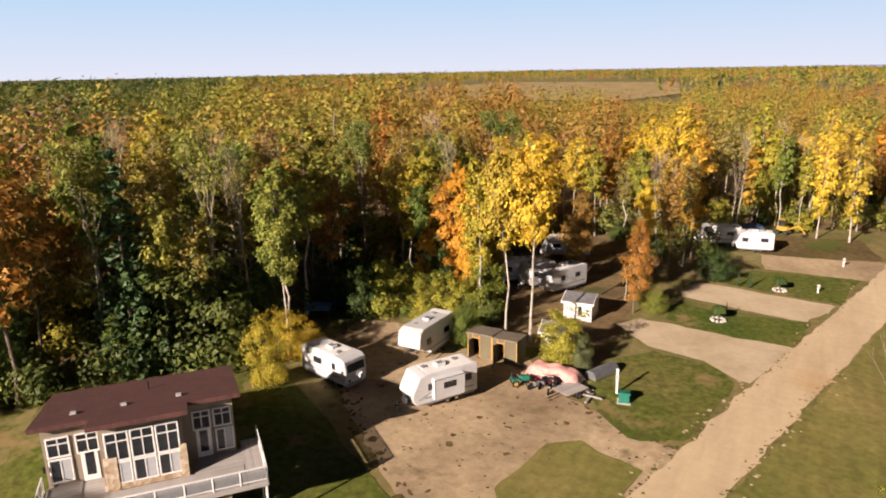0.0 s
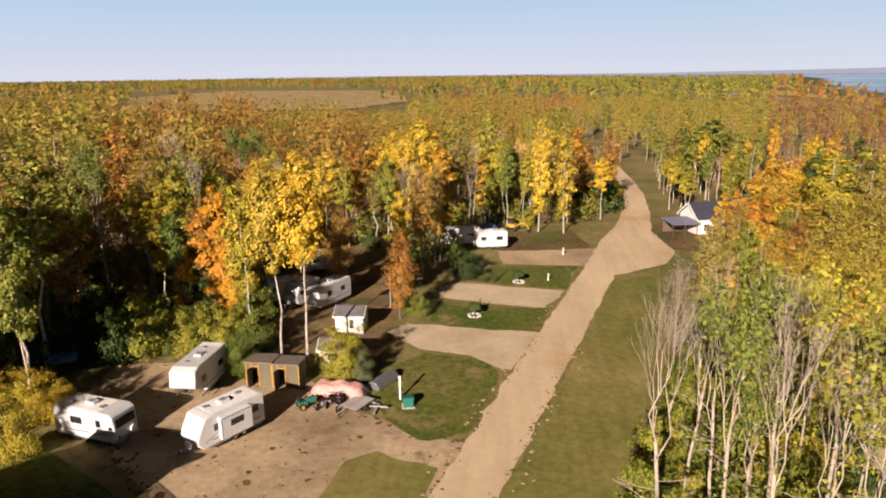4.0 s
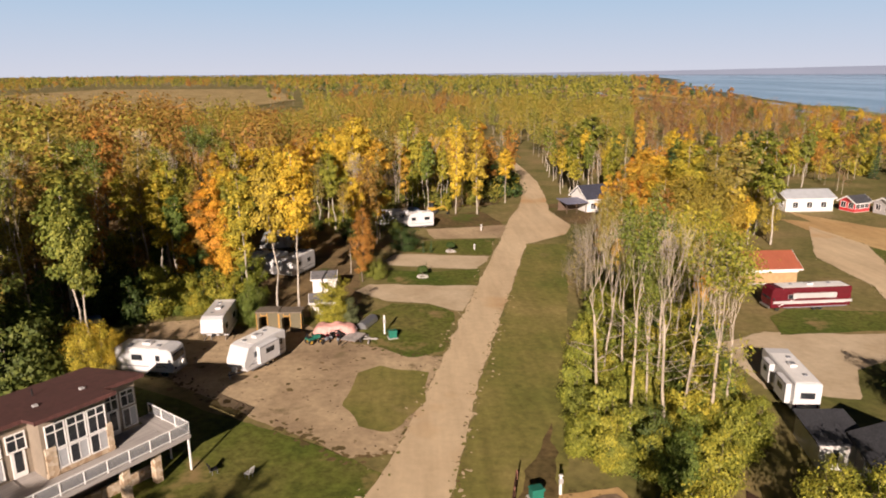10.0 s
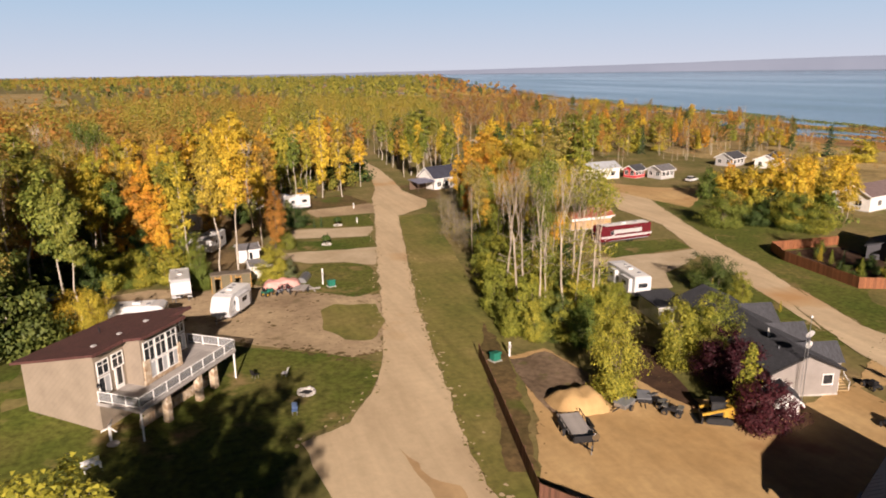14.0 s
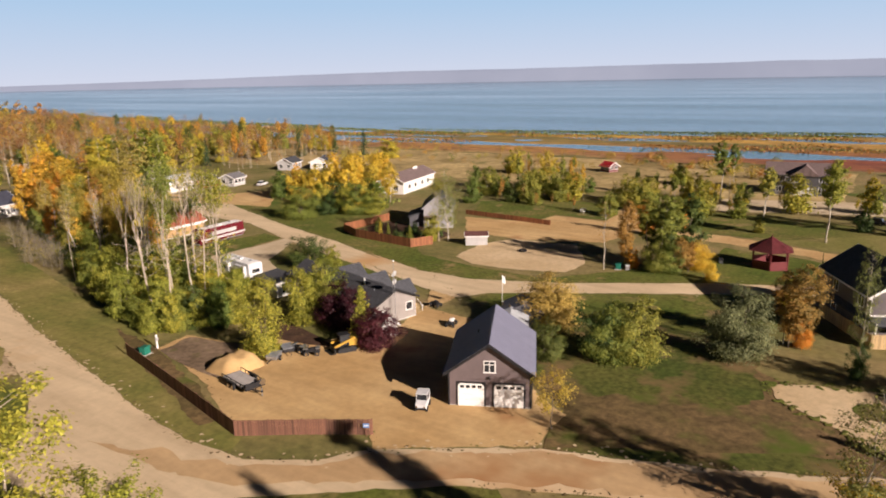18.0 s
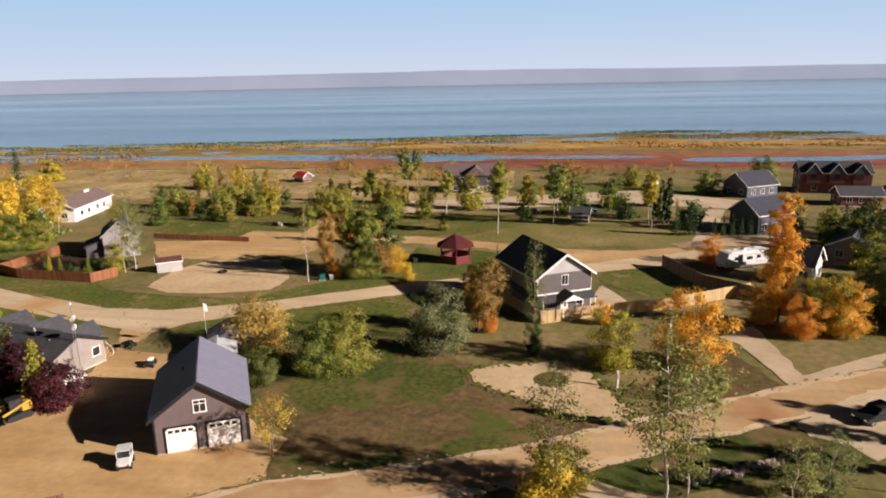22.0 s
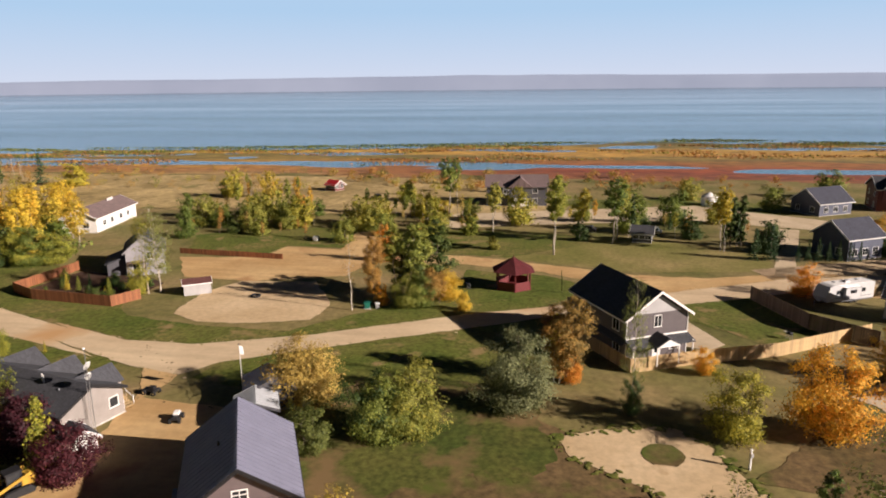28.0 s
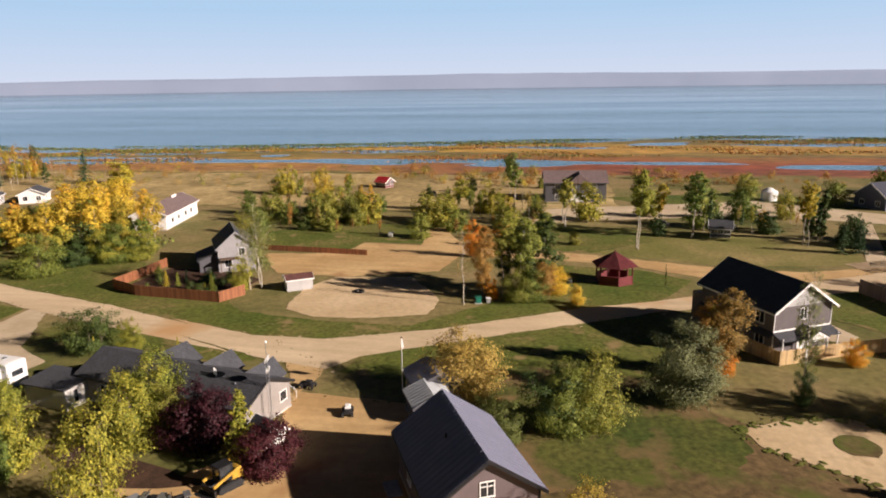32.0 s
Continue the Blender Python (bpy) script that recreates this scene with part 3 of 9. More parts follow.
patch("pavement", [(10.6, -8.2), (12.6, -11.2), (16, -17.5), (18.6, -22.1), (21.2, -26.9), (22, -29.5), (19.4, -29.4), (15.6, -22.6), (13.4, -17.8)], M["deepgrass"], 0.045, "greener strip of ditch grass along the road", 0.3, category="lawn")
patch("pavement", [(47.4, 17.9), (54.3, 6.8), (62.1, -6.1), (69.8, -19), (59.6, -23.3), (41.9, -13.1), (36, -2.3), (39, 4.7), (42.1, 19.2)], M["lawn"], 0.035, "green lawn along the lane", 0.5, category="lawn")
patch("pavement", [(52.6, 33.6), (51.9, 24.3), (57.7, 10.9), (69.6, -7.6), (75.7, -19.9), (88.3, -27), (94.6, -19), (96.5, -4.5), (85.1, -4.9), (71.8, 4.8), (59.2, 14.7), (59.6, 28.3), (62.6, 43.5), (67.5, 61.7), (69, 73.6), (63.7, 68.7), (57.5, 49.1)], M["lawn"], 0.035, "grassy verge round the sandy lot", 0.5, category="lawn")
patch("pavement", [(64, 34.6), (75, 36.2), (83, 32.9), (85, 20.1), (72, 12.8), (64.6, 13.3), (61.6, 20.6), (60.8, 28.9)], M["pitsand"], 0.05, "bare sandy building lot", 0.5, category="yard")
patch("pavement", [(55.6, 61.2), (50.5, 43.7), (44.9, 29.9), (42.7, 31.8), (43.8, 42.5), (45.3, 51.8), (44, 62), (50, 64)], M["lawn"], 0.04, "green lawn between lane and long house", 0.4, category="lawn")
patch("pavement", [(83.1, -36.7), (87.1, -52), (74.8, -58.4), (69, -60.4), (62.7, -48.6), (71.9, -40.3)], M["lawn"], 0.04, "fenced green back lawn", 0.4, category="lawn")
patch("pavement", [(71.8, -39.6), (62.8, -42.6), (60.2, -40), (61.7, -36.2)], M["paledrive"], 0.05, "pale gravel terrace behind the house", 0.3, category="drive")
patch("pavement", [(118.6, 61.6), (130.6, 49.9), (130.5, 23.9), (110.7, 23.6), (111.2, 36.5), (101.9, 37.7), (104.6, 55.4)], M["lawn"], 0.035, "bright green lawn of a lakeside lot", 0.5, category="lawn")
patch("pavement", [(132.7, 7.7), (132.9, -19), (118.9, -64), (102.3, -58.6), (98.9, -35.1), (103.8, -19), (108.7, -3.2), (108.6, 8.5)], M["palegrass"], 0.035, "broad lawn faded to straw", 0.6, category="lawn")
patch("pavement", [(131.4, 7.5), (131.6, -19), (125.2, -31.2), (106.5, -11.3), (109.3, 3.9)], M["lawn"], 0.05, "greener stretch of the broad lawn", 0.6, category="lawn")
patch("pavement", [(34.8, -21.4), (36.8, -26), (38.4, -32.5), (35.5, -35.3), (26.6, -38.2), (26.6, -39.3), (23.7, -37.7), (24.6, -31.9), (28, -27.4), (31.1, -23)], M["pitsand"], 0.06, "raw sandy pit pad dug in the lawn", 0.5, category="yard")
patch("pavement", [(32.8 + 2.0 * math.cos(0.52 * k) * (1 + 0.12 * math.sin(3 * k)), -31.0 + 1.9 * math.sin(0.52 * k)) for k in range(12)], M["dry"], 0.09, "island of weeds in the sandy pad", 0.3, category="grass")
patch("pavement", [(48.5, -52), (53.3, -57.4), (37, -57.8), (44.7, -69.5), (40.5, -67.6), (34, -55.6), (46.7, -53.5)], M["paledrive"], 0.055, "gravel side drive under the orange trees", 0.4, category="drive")
patch("pavement", [(29.4, -37.6), (45.5, -51.3), (33.9, -55), (28.1, -45.9)], M["dry"], 0.04, "patchy grass by the side drive", 0.5, category="grass")
patch("pavement", [(31, 68.6), (39.3, 72.6), (51.5, 71.8), (58.9, 72.6), (56.7, 68.5), (43.8, 61.2), (39.7, 54.5), (31.6, 56.9)], M["paledrive"], 0.05, "sandy drive beside a parked trailer", 0.4, category="drive")
patch("pavement", [(42.2, 77.5), (40.7, 71.5), (58.4, 73.5), (60.1, 80.3), (46.5, 80.9)], M["lawn"], 0.06, "tongue of lawn beside the drive", 0.3, category="lawn")
patch("pavement", [(79.2, 114), (96.2, 121.5), (93, 103.8), (88.7, 72.7), (73.4, 65.4), (68.1, 46), (54, 34.5), (56.8, 46.5), (62.4, 62.5), (69.3, 84)], M["lawn"], 0.04, "green lawn along the lakeside lane", 0.5, category="lawn")
patch("pavement", [(77.1, 141.2), (104.3, 127.2), (100.4, 118.2), (82.5, 117.5), (77.2, 130.3)], M["sand"], 0.06, "sandy parking apron by white cottages", 0.4, category="yard")
patch("pavement", [(83.3, 149.5), (101.5, 120.8), (84.2, 105.6), (82, 116.8)], M["sand"], 0.055, "sandy lot in front of cottages", 0.4, category="yard")
patch("pavement", [(26.3, 155.9), (39.7, 156.4), (31.9, 133.2), (21.5, 134.5)], M["dry"], 0.05, "dry grass island at the side road", 0.4, category="grass")
patch("pavement", [(103.5, -55.7), (115.8, -83.6), (105.1, -79.9), (90.3, -59.3)], M["lotdirt"], 0.05, "dusty drive", 0.4, category="drive")
patch("pavement", [(132.3, 10.4), (151.7, 10.8), (173.9, -58), (150, -94.3), (139.4, -90), (151.8, -52.5), (142.1, -18.9)], M["paledrive"], 0.045, "far gravel lane between lakeside houses", 0.5, category="drive")
patch("pavement", [(176.9, -17.3), (189.7, -61), (169.2, -92.9), (160.4, -76.3), (160, -33.8)], M["lawn"], 0.04, "green lakeside lawns", 0.5, category="lawn")
patch("pavement", [(143.4, -71.3), (142.7, -76), (101.7, -62.7), (101.2, -59.2)], M["paledrive"], 0.05, "straight gravel drive", 0.3, category="drive")

patch("pavement", [(150, -20), (150, 210), (224, 230), (226, 60), (222, -20)], M["straw"], 0.04, "straw-coloured grass running down to the marsh", 2.5, 4, category="grass", grid=12)
patch("pavement", [(16.3, -34.8), (21.7, -44.4), (26.7, -53.1), (34.5, -64.8), (44, -95), (20, -60), (12, -40), (12.7, -32)], M["deepgrass"], 0.035, "green lawn across the road with a stone border", 0.4, category="lawn")
patch("pavement", [(11.5, -27), (13.9, -33.2), (12.6, -35.6), (10.2, -41), (5.5, -40), (8.2, -33.5)], M["paledrive"], 0.05, "gravel drive turning off across the ditch", 0.4, category="drive")
patch("pavement", [(25.2, -53.1), (28.4, -57.2), (33.3, -64.3), (36, -74), (30, -76), (18.8, -57.6), (21.4, -56.2), (22.7, -53.6)], M["paledrive"], 0.065, "pale gravel pad beside the road", 0.4, category="drive")
patch("pavement", [(6.3, 38.4), (11, 39.5), (12.8, 32.6), (8.7, 28), (4.9, 26.5), (4.9, 29.7), (5.4, 33.6)], M["soil"], 0.066, "bare trodden soil beside the fence", 0.5, category="yard")
patch("pavement", [(8.3, 49.7), (6.7, 39.3), (3.1, 27.6), (-0.6, 18.5), (-2.7, 19.1), (1, 30.3), (4.2, 40.8)], M["dry"], 0.046, "dry brown grass along the fence", 0.6, category="grass")
patch("pavement", [(-120, 0), (-80, 18), (-54, 30), (-48, 46), (-43, 58), (-41.5, 66), (-40.5, 76), (-38, 84), (-41, 92), (-42, 132), (-22, 136), (-12, 128), (-6, 146), (15, 154), (22, 178), (10, 200), (-60, 200), (-120, 160)], M["forest_floor"], 0.02, "brown leaf litter and shade plants under the forest", 1.0, 2.0, category="ground", grid=7)
patch("pavement", [(87, 212), (97, 219), (113, 262), (111, 281), (97, 277), (90, 240)], M["paledrive"], 0.05, "pale gravel clearing beyond the trees", 0.8, 2.0, category="yard")
patch("pavement", [(-36.1, 79.6), (-39.6, 91.3), (-39.9, 111), (-40.2, 132), (-21.4, 134), (-14.7, 117.2), (-12.8, 92.7), (-11.9, 85.4), (-10.5, 72.8), (-17.7, 76.7), (-22, 75.2), (-30, 82.1)], M["forest_floor"], 0.028, "brown leaf litter under the trees by the trailers", 0.8, category="ground")
patch("pavement", [(85, 66), (71.5, 66.3), (68.3, 61), (66.8, 47), (70, 45.2), (80, 46), (84, 52)], M["mulch"], 0.06, "dark soil of the fenced garden", 0.3, category="soil bed")
# far field beyond the woods
patch("pavement", [(-150, 560), (-330, 540), (-560, 900), (-560, 1250), (-240, 1180), (-130, 720)], M["straw"], 0.6, "far stubble field between woods", 4.0, 20, category="field", grid=60)

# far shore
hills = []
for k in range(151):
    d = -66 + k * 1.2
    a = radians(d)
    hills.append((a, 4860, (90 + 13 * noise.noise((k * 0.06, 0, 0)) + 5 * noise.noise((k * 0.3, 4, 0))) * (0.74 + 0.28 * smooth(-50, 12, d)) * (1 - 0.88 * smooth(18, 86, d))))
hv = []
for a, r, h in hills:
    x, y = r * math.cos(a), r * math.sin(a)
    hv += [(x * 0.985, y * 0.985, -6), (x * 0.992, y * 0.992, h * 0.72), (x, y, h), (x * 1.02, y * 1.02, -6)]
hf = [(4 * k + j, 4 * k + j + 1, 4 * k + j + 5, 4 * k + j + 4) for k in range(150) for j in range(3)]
# haze and daylight on the hills are put in as an even glow
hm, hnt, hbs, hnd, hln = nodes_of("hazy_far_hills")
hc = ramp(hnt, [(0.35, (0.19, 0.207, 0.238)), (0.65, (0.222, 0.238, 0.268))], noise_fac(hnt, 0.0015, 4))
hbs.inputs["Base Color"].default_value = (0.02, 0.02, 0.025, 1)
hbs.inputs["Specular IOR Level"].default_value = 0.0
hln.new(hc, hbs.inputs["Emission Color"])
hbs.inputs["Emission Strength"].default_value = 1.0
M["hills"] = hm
tagged(mesh_ob("backdrop", hv, hf, M["hills"], None, True), "low wooded hills across the lake, their haze and daylight put in as a pale glow", "hills", kind="structure")


# ---- ragged edges and weeds ----
def litter(name, spots, rlo, rhi, mat, lift, label, seed=1, tall=0.0):
    """Many small ragged patches of weeds or dirt, joined as one stuff object."""
    r = random.Random(seed)
    V, F = [], []
    for x, y in spots:
        rad = r.uniform(rlo, rhi) * r.uniform(0.6, 1.0)
        n, a0, q, c = r.choice((7, 8, 9)), r.uniform(0, 6.28), r.uniform(0.4, 1.0), len(V)
        ca, sa = math.cos(a0), math.sin(a0)
        V.append((x, y, gz(x, y) + lift + tall * r.uniform(0.5, 1.0) * rad))
        for k in range(n):
            a, d = 6.283 * k / n, rad * r.uniform(0.45, 1.0)
            u, v = d * math.cos(a), d * q * math.sin(a)
            px, py = x + u * ca - v * sa, y + u * sa + v * ca
            V.append((px, py, gz(px, py) + lift - 0.004))
        F += [(c, c + 1 + k, c + 1 + (k + 1) % n) for k in range(n)]
    return tagged(mesh_ob(name, V, F, mat, None, True), label, "weeds", kind="stuff")


def along(pts, n, spread, seed):
    r = random.Random(seed)
    seg = [(a, b, math.hypot(b[0] - a[0], b[1] - a[1])) for a, b in zip(pts, pts[1:])]
    out = []
    for a, b, d in r.choices(seg, [q[2] for q in seg], k=n):
        t = r.random()
        out.append((a[0] + (b[0] - a[0]) * t + r.gauss(0, spread), a[1] + (b[1] - a[1]) * t + r.gauss(0, spread)))
    return out


def within(poly, n, seed):
    r = random.Random(seed)
    xs, ys, out = [p[0] for p in poly], [p[1] for p in poly], []
    while len(out) < n:
        x, y = r.uniform(min(xs), max(xs)), r.uniform(min(ys), max(ys))
        if inside(x, y, poly):
            out.append((x, y))
    return out


litter("weeds", along(ROAD1_L[4:], 110, 0.3, 1) + along(ROAD1_R[3:6] + ROAD1_R[6:10], 160, 0.35, 2) + along(ROAD1_R[14:31], 320, 0.3, 3), 0.08, 0.3, M["dry"], 0.075, "dry weeds creeping over the road edge", 1)
litter("weeds", along(ROAD1_L[4:], 90, 0.35, 4) + along(ROAD1_R[14:31], 200, 0.35, 5) + along(ROAD2, 420, 0.3, 6), 0.1, 0.36, M["verge"], 0.084, "green tufts along the gravel edges", 2)
litter("dirt", along(ROAD1_R[20:31], 260, 0.7, 7) + along(ROAD1_L[6:], 160, 0.7, 8) + along(ROAD2, 180, 0.6, 14), 0.1, 0.4, M["gravel"], 0.09, "gravel spilt over the grass verge", 3)
litter("weeds", within(LOT, 260, 9), 0.08, 0.22, M["mulch"], 0.05, "dark weeds and ruts dotted over the dirt lot", 4, 0.25)
litter("weeds", within(LOT, 60, 10) + along(LOT + LOT[:1], 420, 0.5, 11), 0.15, 0.6, M["dry"], 0.044, "thin grass growing into the dirt lot", 5)
litter("weeds", along(YARD + YARD[:1], 170, 0.35, 12), 0.08, 0.3, M["dry"], 0.078, "weeds along the edge of the sandy yard", 6)
PIT = [(34.8, -21.4), (36.8, -26), (38.4, -32.5), (35.5, -35.3), (26.6, -38.2), (26.6, -39.3), (23.7, -37.7), (24.6, -31.9), (28, -27.4), (31.1, -23), (34.8, -21.4)]
litter("weeds", along(PIT, 240, 0.4, 13), 0.2, 0.7, M["lawn"], 0.095, "dark green weeds round the sandy pad", 7, 0.2)
# ---- trees ----
def tube(pts, radii, sides=6):
    """Vertices and faces of a tapered limb through the points."""
    vs, fs = [], []
    for i, (p, r) in enumerate(zip(pts, radii)):
        d = (pts[min(i + 1, len(pts) - 1)] - pts[max(i - 1, 0)]).normalized()
        u = d.orthogonal().normalized()
        w = d.cross(u)
        for k in range(sides):
            a = 2 * math.pi * k / sides
            vs.append(tuple(p + r * (math.cos(a) * u + math.sin(a) * w)))
    for i in range(len(pts) - 1):
        for k in range(sides):
            a, b = i * sides + k, i * sides + (k + 1) % sides
            fs.append((a, b, b + sides, a + sides))
    fs.append(tuple(range((len(pts) - 1) * sides, len(pts) * sides)))
    return vs, fs


def join(parts):
    V, F = [], []
    for vs, fs in parts:
        n = len(V)
        V += vs
        F += [tuple(i + n for i in f) for f in fs]
    return V, F


def leaves(rng, pts, size, up=0.35, fold=0.25):
    """One folded leaf spray (two triangles) at each point."""
    n = len(pts)
    nrm = rng.normal(size=(n, 3))
    nrm[:, 2] = np.abs(nrm[:, 2]) * (1 + up)
    nrm /= np.linalg.norm(nrm, axis=1)[:, None]
    t = np.cross(nrm, rng.normal(size=(n, 3)))
    t /= np.linalg.norm(t, axis=1)[:, None] + 1e-9
    b = np.cross(nrm, t)
    s = size * rng.uniform(0.6, 1.35, (n, 1))
    w = s * rng.uniform(0.55, 0.95, (n, 1))
    p0, p1 = pts - t * s * 0.5, pts + t * s * 0.5
    q0, q1 = pts + b * w * 0.5 - nrm * s * fold * 0.5, pts - b * w * 0.5 - nrm * s * fold * 0.5
    V = np.stack([p0, q0, p1, q1], 1).reshape(-1, 3)
    i = np.arange(n) * 4
    F = np.concatenate([np.stack([i, i + 1, i + 2], 1), np.stack([i, i + 2, i + 3], 1)])
    return V, F


def sprays(rng, pts, size, up=0.1, out=None):
    """One small three-cornered leaf spray at each point, turned more or less outwards."""
    n = len(pts)
    nrm = rng.normal(size=(n, 3))
    nrm[:, 2] = np.abs(nrm[:, 2]) * (1 + up)
    nrm /= np.linalg.norm(nrm, axis=1)[:, None]
    if out is not None:
        nrm = nrm + 1.4 * out / (np.linalg.norm(out, axis=1)[:, None] + 1e-6)
        nrm /= np.linalg.norm(nrm, axis=1)[:, None] + 1e-9
    t = np.cross(nrm, rng.normal(size=(n, 3)))
    t /= np.linalg.norm(t, axis=1)[:, None] + 1e-9
    b = np.cross(nrm, t)
    s = size * rng.uniform(0.55, 1.4, (n, 1))
    w = s * rng.uniform(0.6, 1.1, (n, 1))
    V = np.stack([pts + t * s * 0.62, pts - t * s * 0.38 + b * w * 0.5, pts - t * s * 0.38 - b * w * 0.5], 1).reshape(-1, 3)
    return V, np.arange(n * 3).reshape(-1, 3)


def quick_mesh(name, V, F, mat, smooth_on=False):
    me = bpy.data.meshes.new(name)
    me.from_pydata([tuple(v) for v in V] if not isinstance(V, list) else V, [], F.tolist() if hasattr(F, "tolist") else F)
    me.materials.append(mat)
    if smooth_on:
        me.polygons.foreach_set("use_smooth", [True] * len(me.polygons))
    return me


def tree_meshes(name, seed, leaf, bark, h=18.0, base=0.4, rad=3.0, n=1400, size=0.42, shape="aspen", limbs=16, lean=0.03, trunk=0.16, stems=1, clump=0.62):
    """Trunk and crown meshes of a broadleaf tree: limbs carry clusters of leaf sprays, with gaps between."""
    rng = np.random.default_rng(seed)
    wood, ends = [], []
    for st in range(stems):
        off = Vector((rng.normal() * 0.5, rng.normal() * 0.5, 0)) * (stems > 1)
        way = Vector((rng.normal() * lean + off.x * 0.12, rng.normal() * lean + off.y * 0.12, 1))
        hh = h * (1 if st == 0 else rng.uniform(0.75, 0.98))
        pts = [off + way * (hh * k / 7) + Vector((rng.normal() * 0.012 * hh, rng.normal() * 0.012 * hh, 0)) * (k > 0) for k in range(8)]
        rr = [max(0.02, trunk * (1 - 0.88 * k / 7)) * h / 18 * (1.25 if k == 0 else 1) for k in range(8)]
        wood.append(tube(pts, rr, 7))
        for k in range(max(3, limbs // stems)):
            f = base + (0.97 - base) * ((k + rng.uniform(0.1, 0.9)) / max(3, limbs // stems))
            i = min(int(f * 7), 6)
            p = pts[i].lerp(pts[i + 1], f * 7 - i)
            g = (f - base) / (1 - base)
            if shape == "cone":
                reach = rad * (1 - g) * 1.05 + 0.25
            elif shape == "bush":
                reach = rad * (1 - 0.55 * g * g)
            elif shape == "column":
                reach = rad * (1 - 0.7 * g ** 3)
            else:
                reach = rad * math.sin(math.pi * (0.16 + 0.78 * g)) ** 0.8
            a = k * 2.4 + rng.normal() * 0.4
            rise = {"cone": -0.1, "bush": 0.45, "column": 1.6}.get(shape, 0.75) * rng.uniform(0.6, 1.3)
            d = Vector((math.cos(a), math.sin(a), rise)).normalized() * reach * rng.uniform(0.7, 1.1)
            mid = p + d * 0.5 + Vector((0, 0, 0.05 * reach))
            r0 = max(0.02, trunk * 0.32 * (1 - f * 0.6) * h / 18)
            wood.append(tube([p, mid, p + d], [r0, r0 * 0.6, r0 * 0.2], 4))
            ends += [(p + d * 0.55, reach * 0.30), (p + d * 0.85, reach * 0.34), (p + d, reach * 0.28)]
            if rng.random() < 0.6:
                tw = p + d * 0.7 + Vector((rng.normal(), rng.normal(), rng.normal() * 0.5 + 0.3)) * reach * 0.35
                wood.append(tube([p + d * 0.5, tw], [r0 * 0.5, r0 * 0.15], 3))
                ends.append((tw, reach * 0.26))
        ends.append((pts[-1], rad * 0.22))
        if shape == "bush":
            for k in range(9):
                a = 0.7 * k + rng.uniform(0, 0.4)
                q = rad * rng.uniform(0.45, 0.78)
                ends.append((Vector((math.cos(a) * q, math.sin(a) * q, h * rng.uniform(0.10, 0.24))), rad * 0.30))
    V, F = join(wood)
    tm = quick_mesh(name + "_trunk", V, F, bark, True)
    if n == 0:
        return tm, None
    w = np.array([e[1] for e in ends]) ** 1.4
    w /= w.sum()
    pick = rng.choice(len(ends), n, p=w)
    c = np.array([tuple(e[0]) for e in ends])[pick]
    s = np.array([e[1] for e in ends])[pick][:, None]
    P = c + rng.normal(size=(n, 3)) * s * np.array([clump, clump, clump * 0.8])
    P[:, 2] = np.maximum(P[:, 2], 0.12 * h * 0.3)
    heart = np.array([0, 0, h * (base + 0.35 * (1 - base))])
    LV, LF = sprays(rng, P, size, 0.1, (P - heart) / np.array([rad, rad, h * (1 - base) * 0.5]) + 0.8 * (P - c) / (s + 0.05))
    return tm, quick_mesh(name + "_crown", LV, LF, leaf)


def spruce_meshes(name, seed, leaf, h=12.0, rad=2.2, tiers=15, size=0.5):
    rng = np.random.default_rng(seed)
    tm = quick_mesh(name + "_trunk", *tube([Vector((0, 0, h * k / 4)) for k in range(5)], [0.15 * (1 - k / 4.3) * h / 12 for k in range(5)], 6), M["bark"], True)
    P = []
    for t in range(tiers):
        f = t / tiers
        z = h * (0.08 + 0.9 * f)
        r = rad * (1 - f) ** 0.9 + 0.12
        nb = int(6 + 9 * (1 - f))
        for b in range(nb):
            a = rng.uniform(0, 2 * math.pi)
            q = r * rng.uniform(0.75, 1.12)
            for k in range(5):
                u = (k + 0.7) / 5
                P.append((math.cos(a) * q * u + rng.normal() * 0.07, math.sin(a) * q * u + rng.normal() * 0.07, z - 0.28 * q * u + rng.normal() * 0.09))
    LV, LF = leaves(rng, np.array(P), size, 0.8, 0.5)
    return tm, quick_mesh(name + "_crown", LV, LF, leaf)


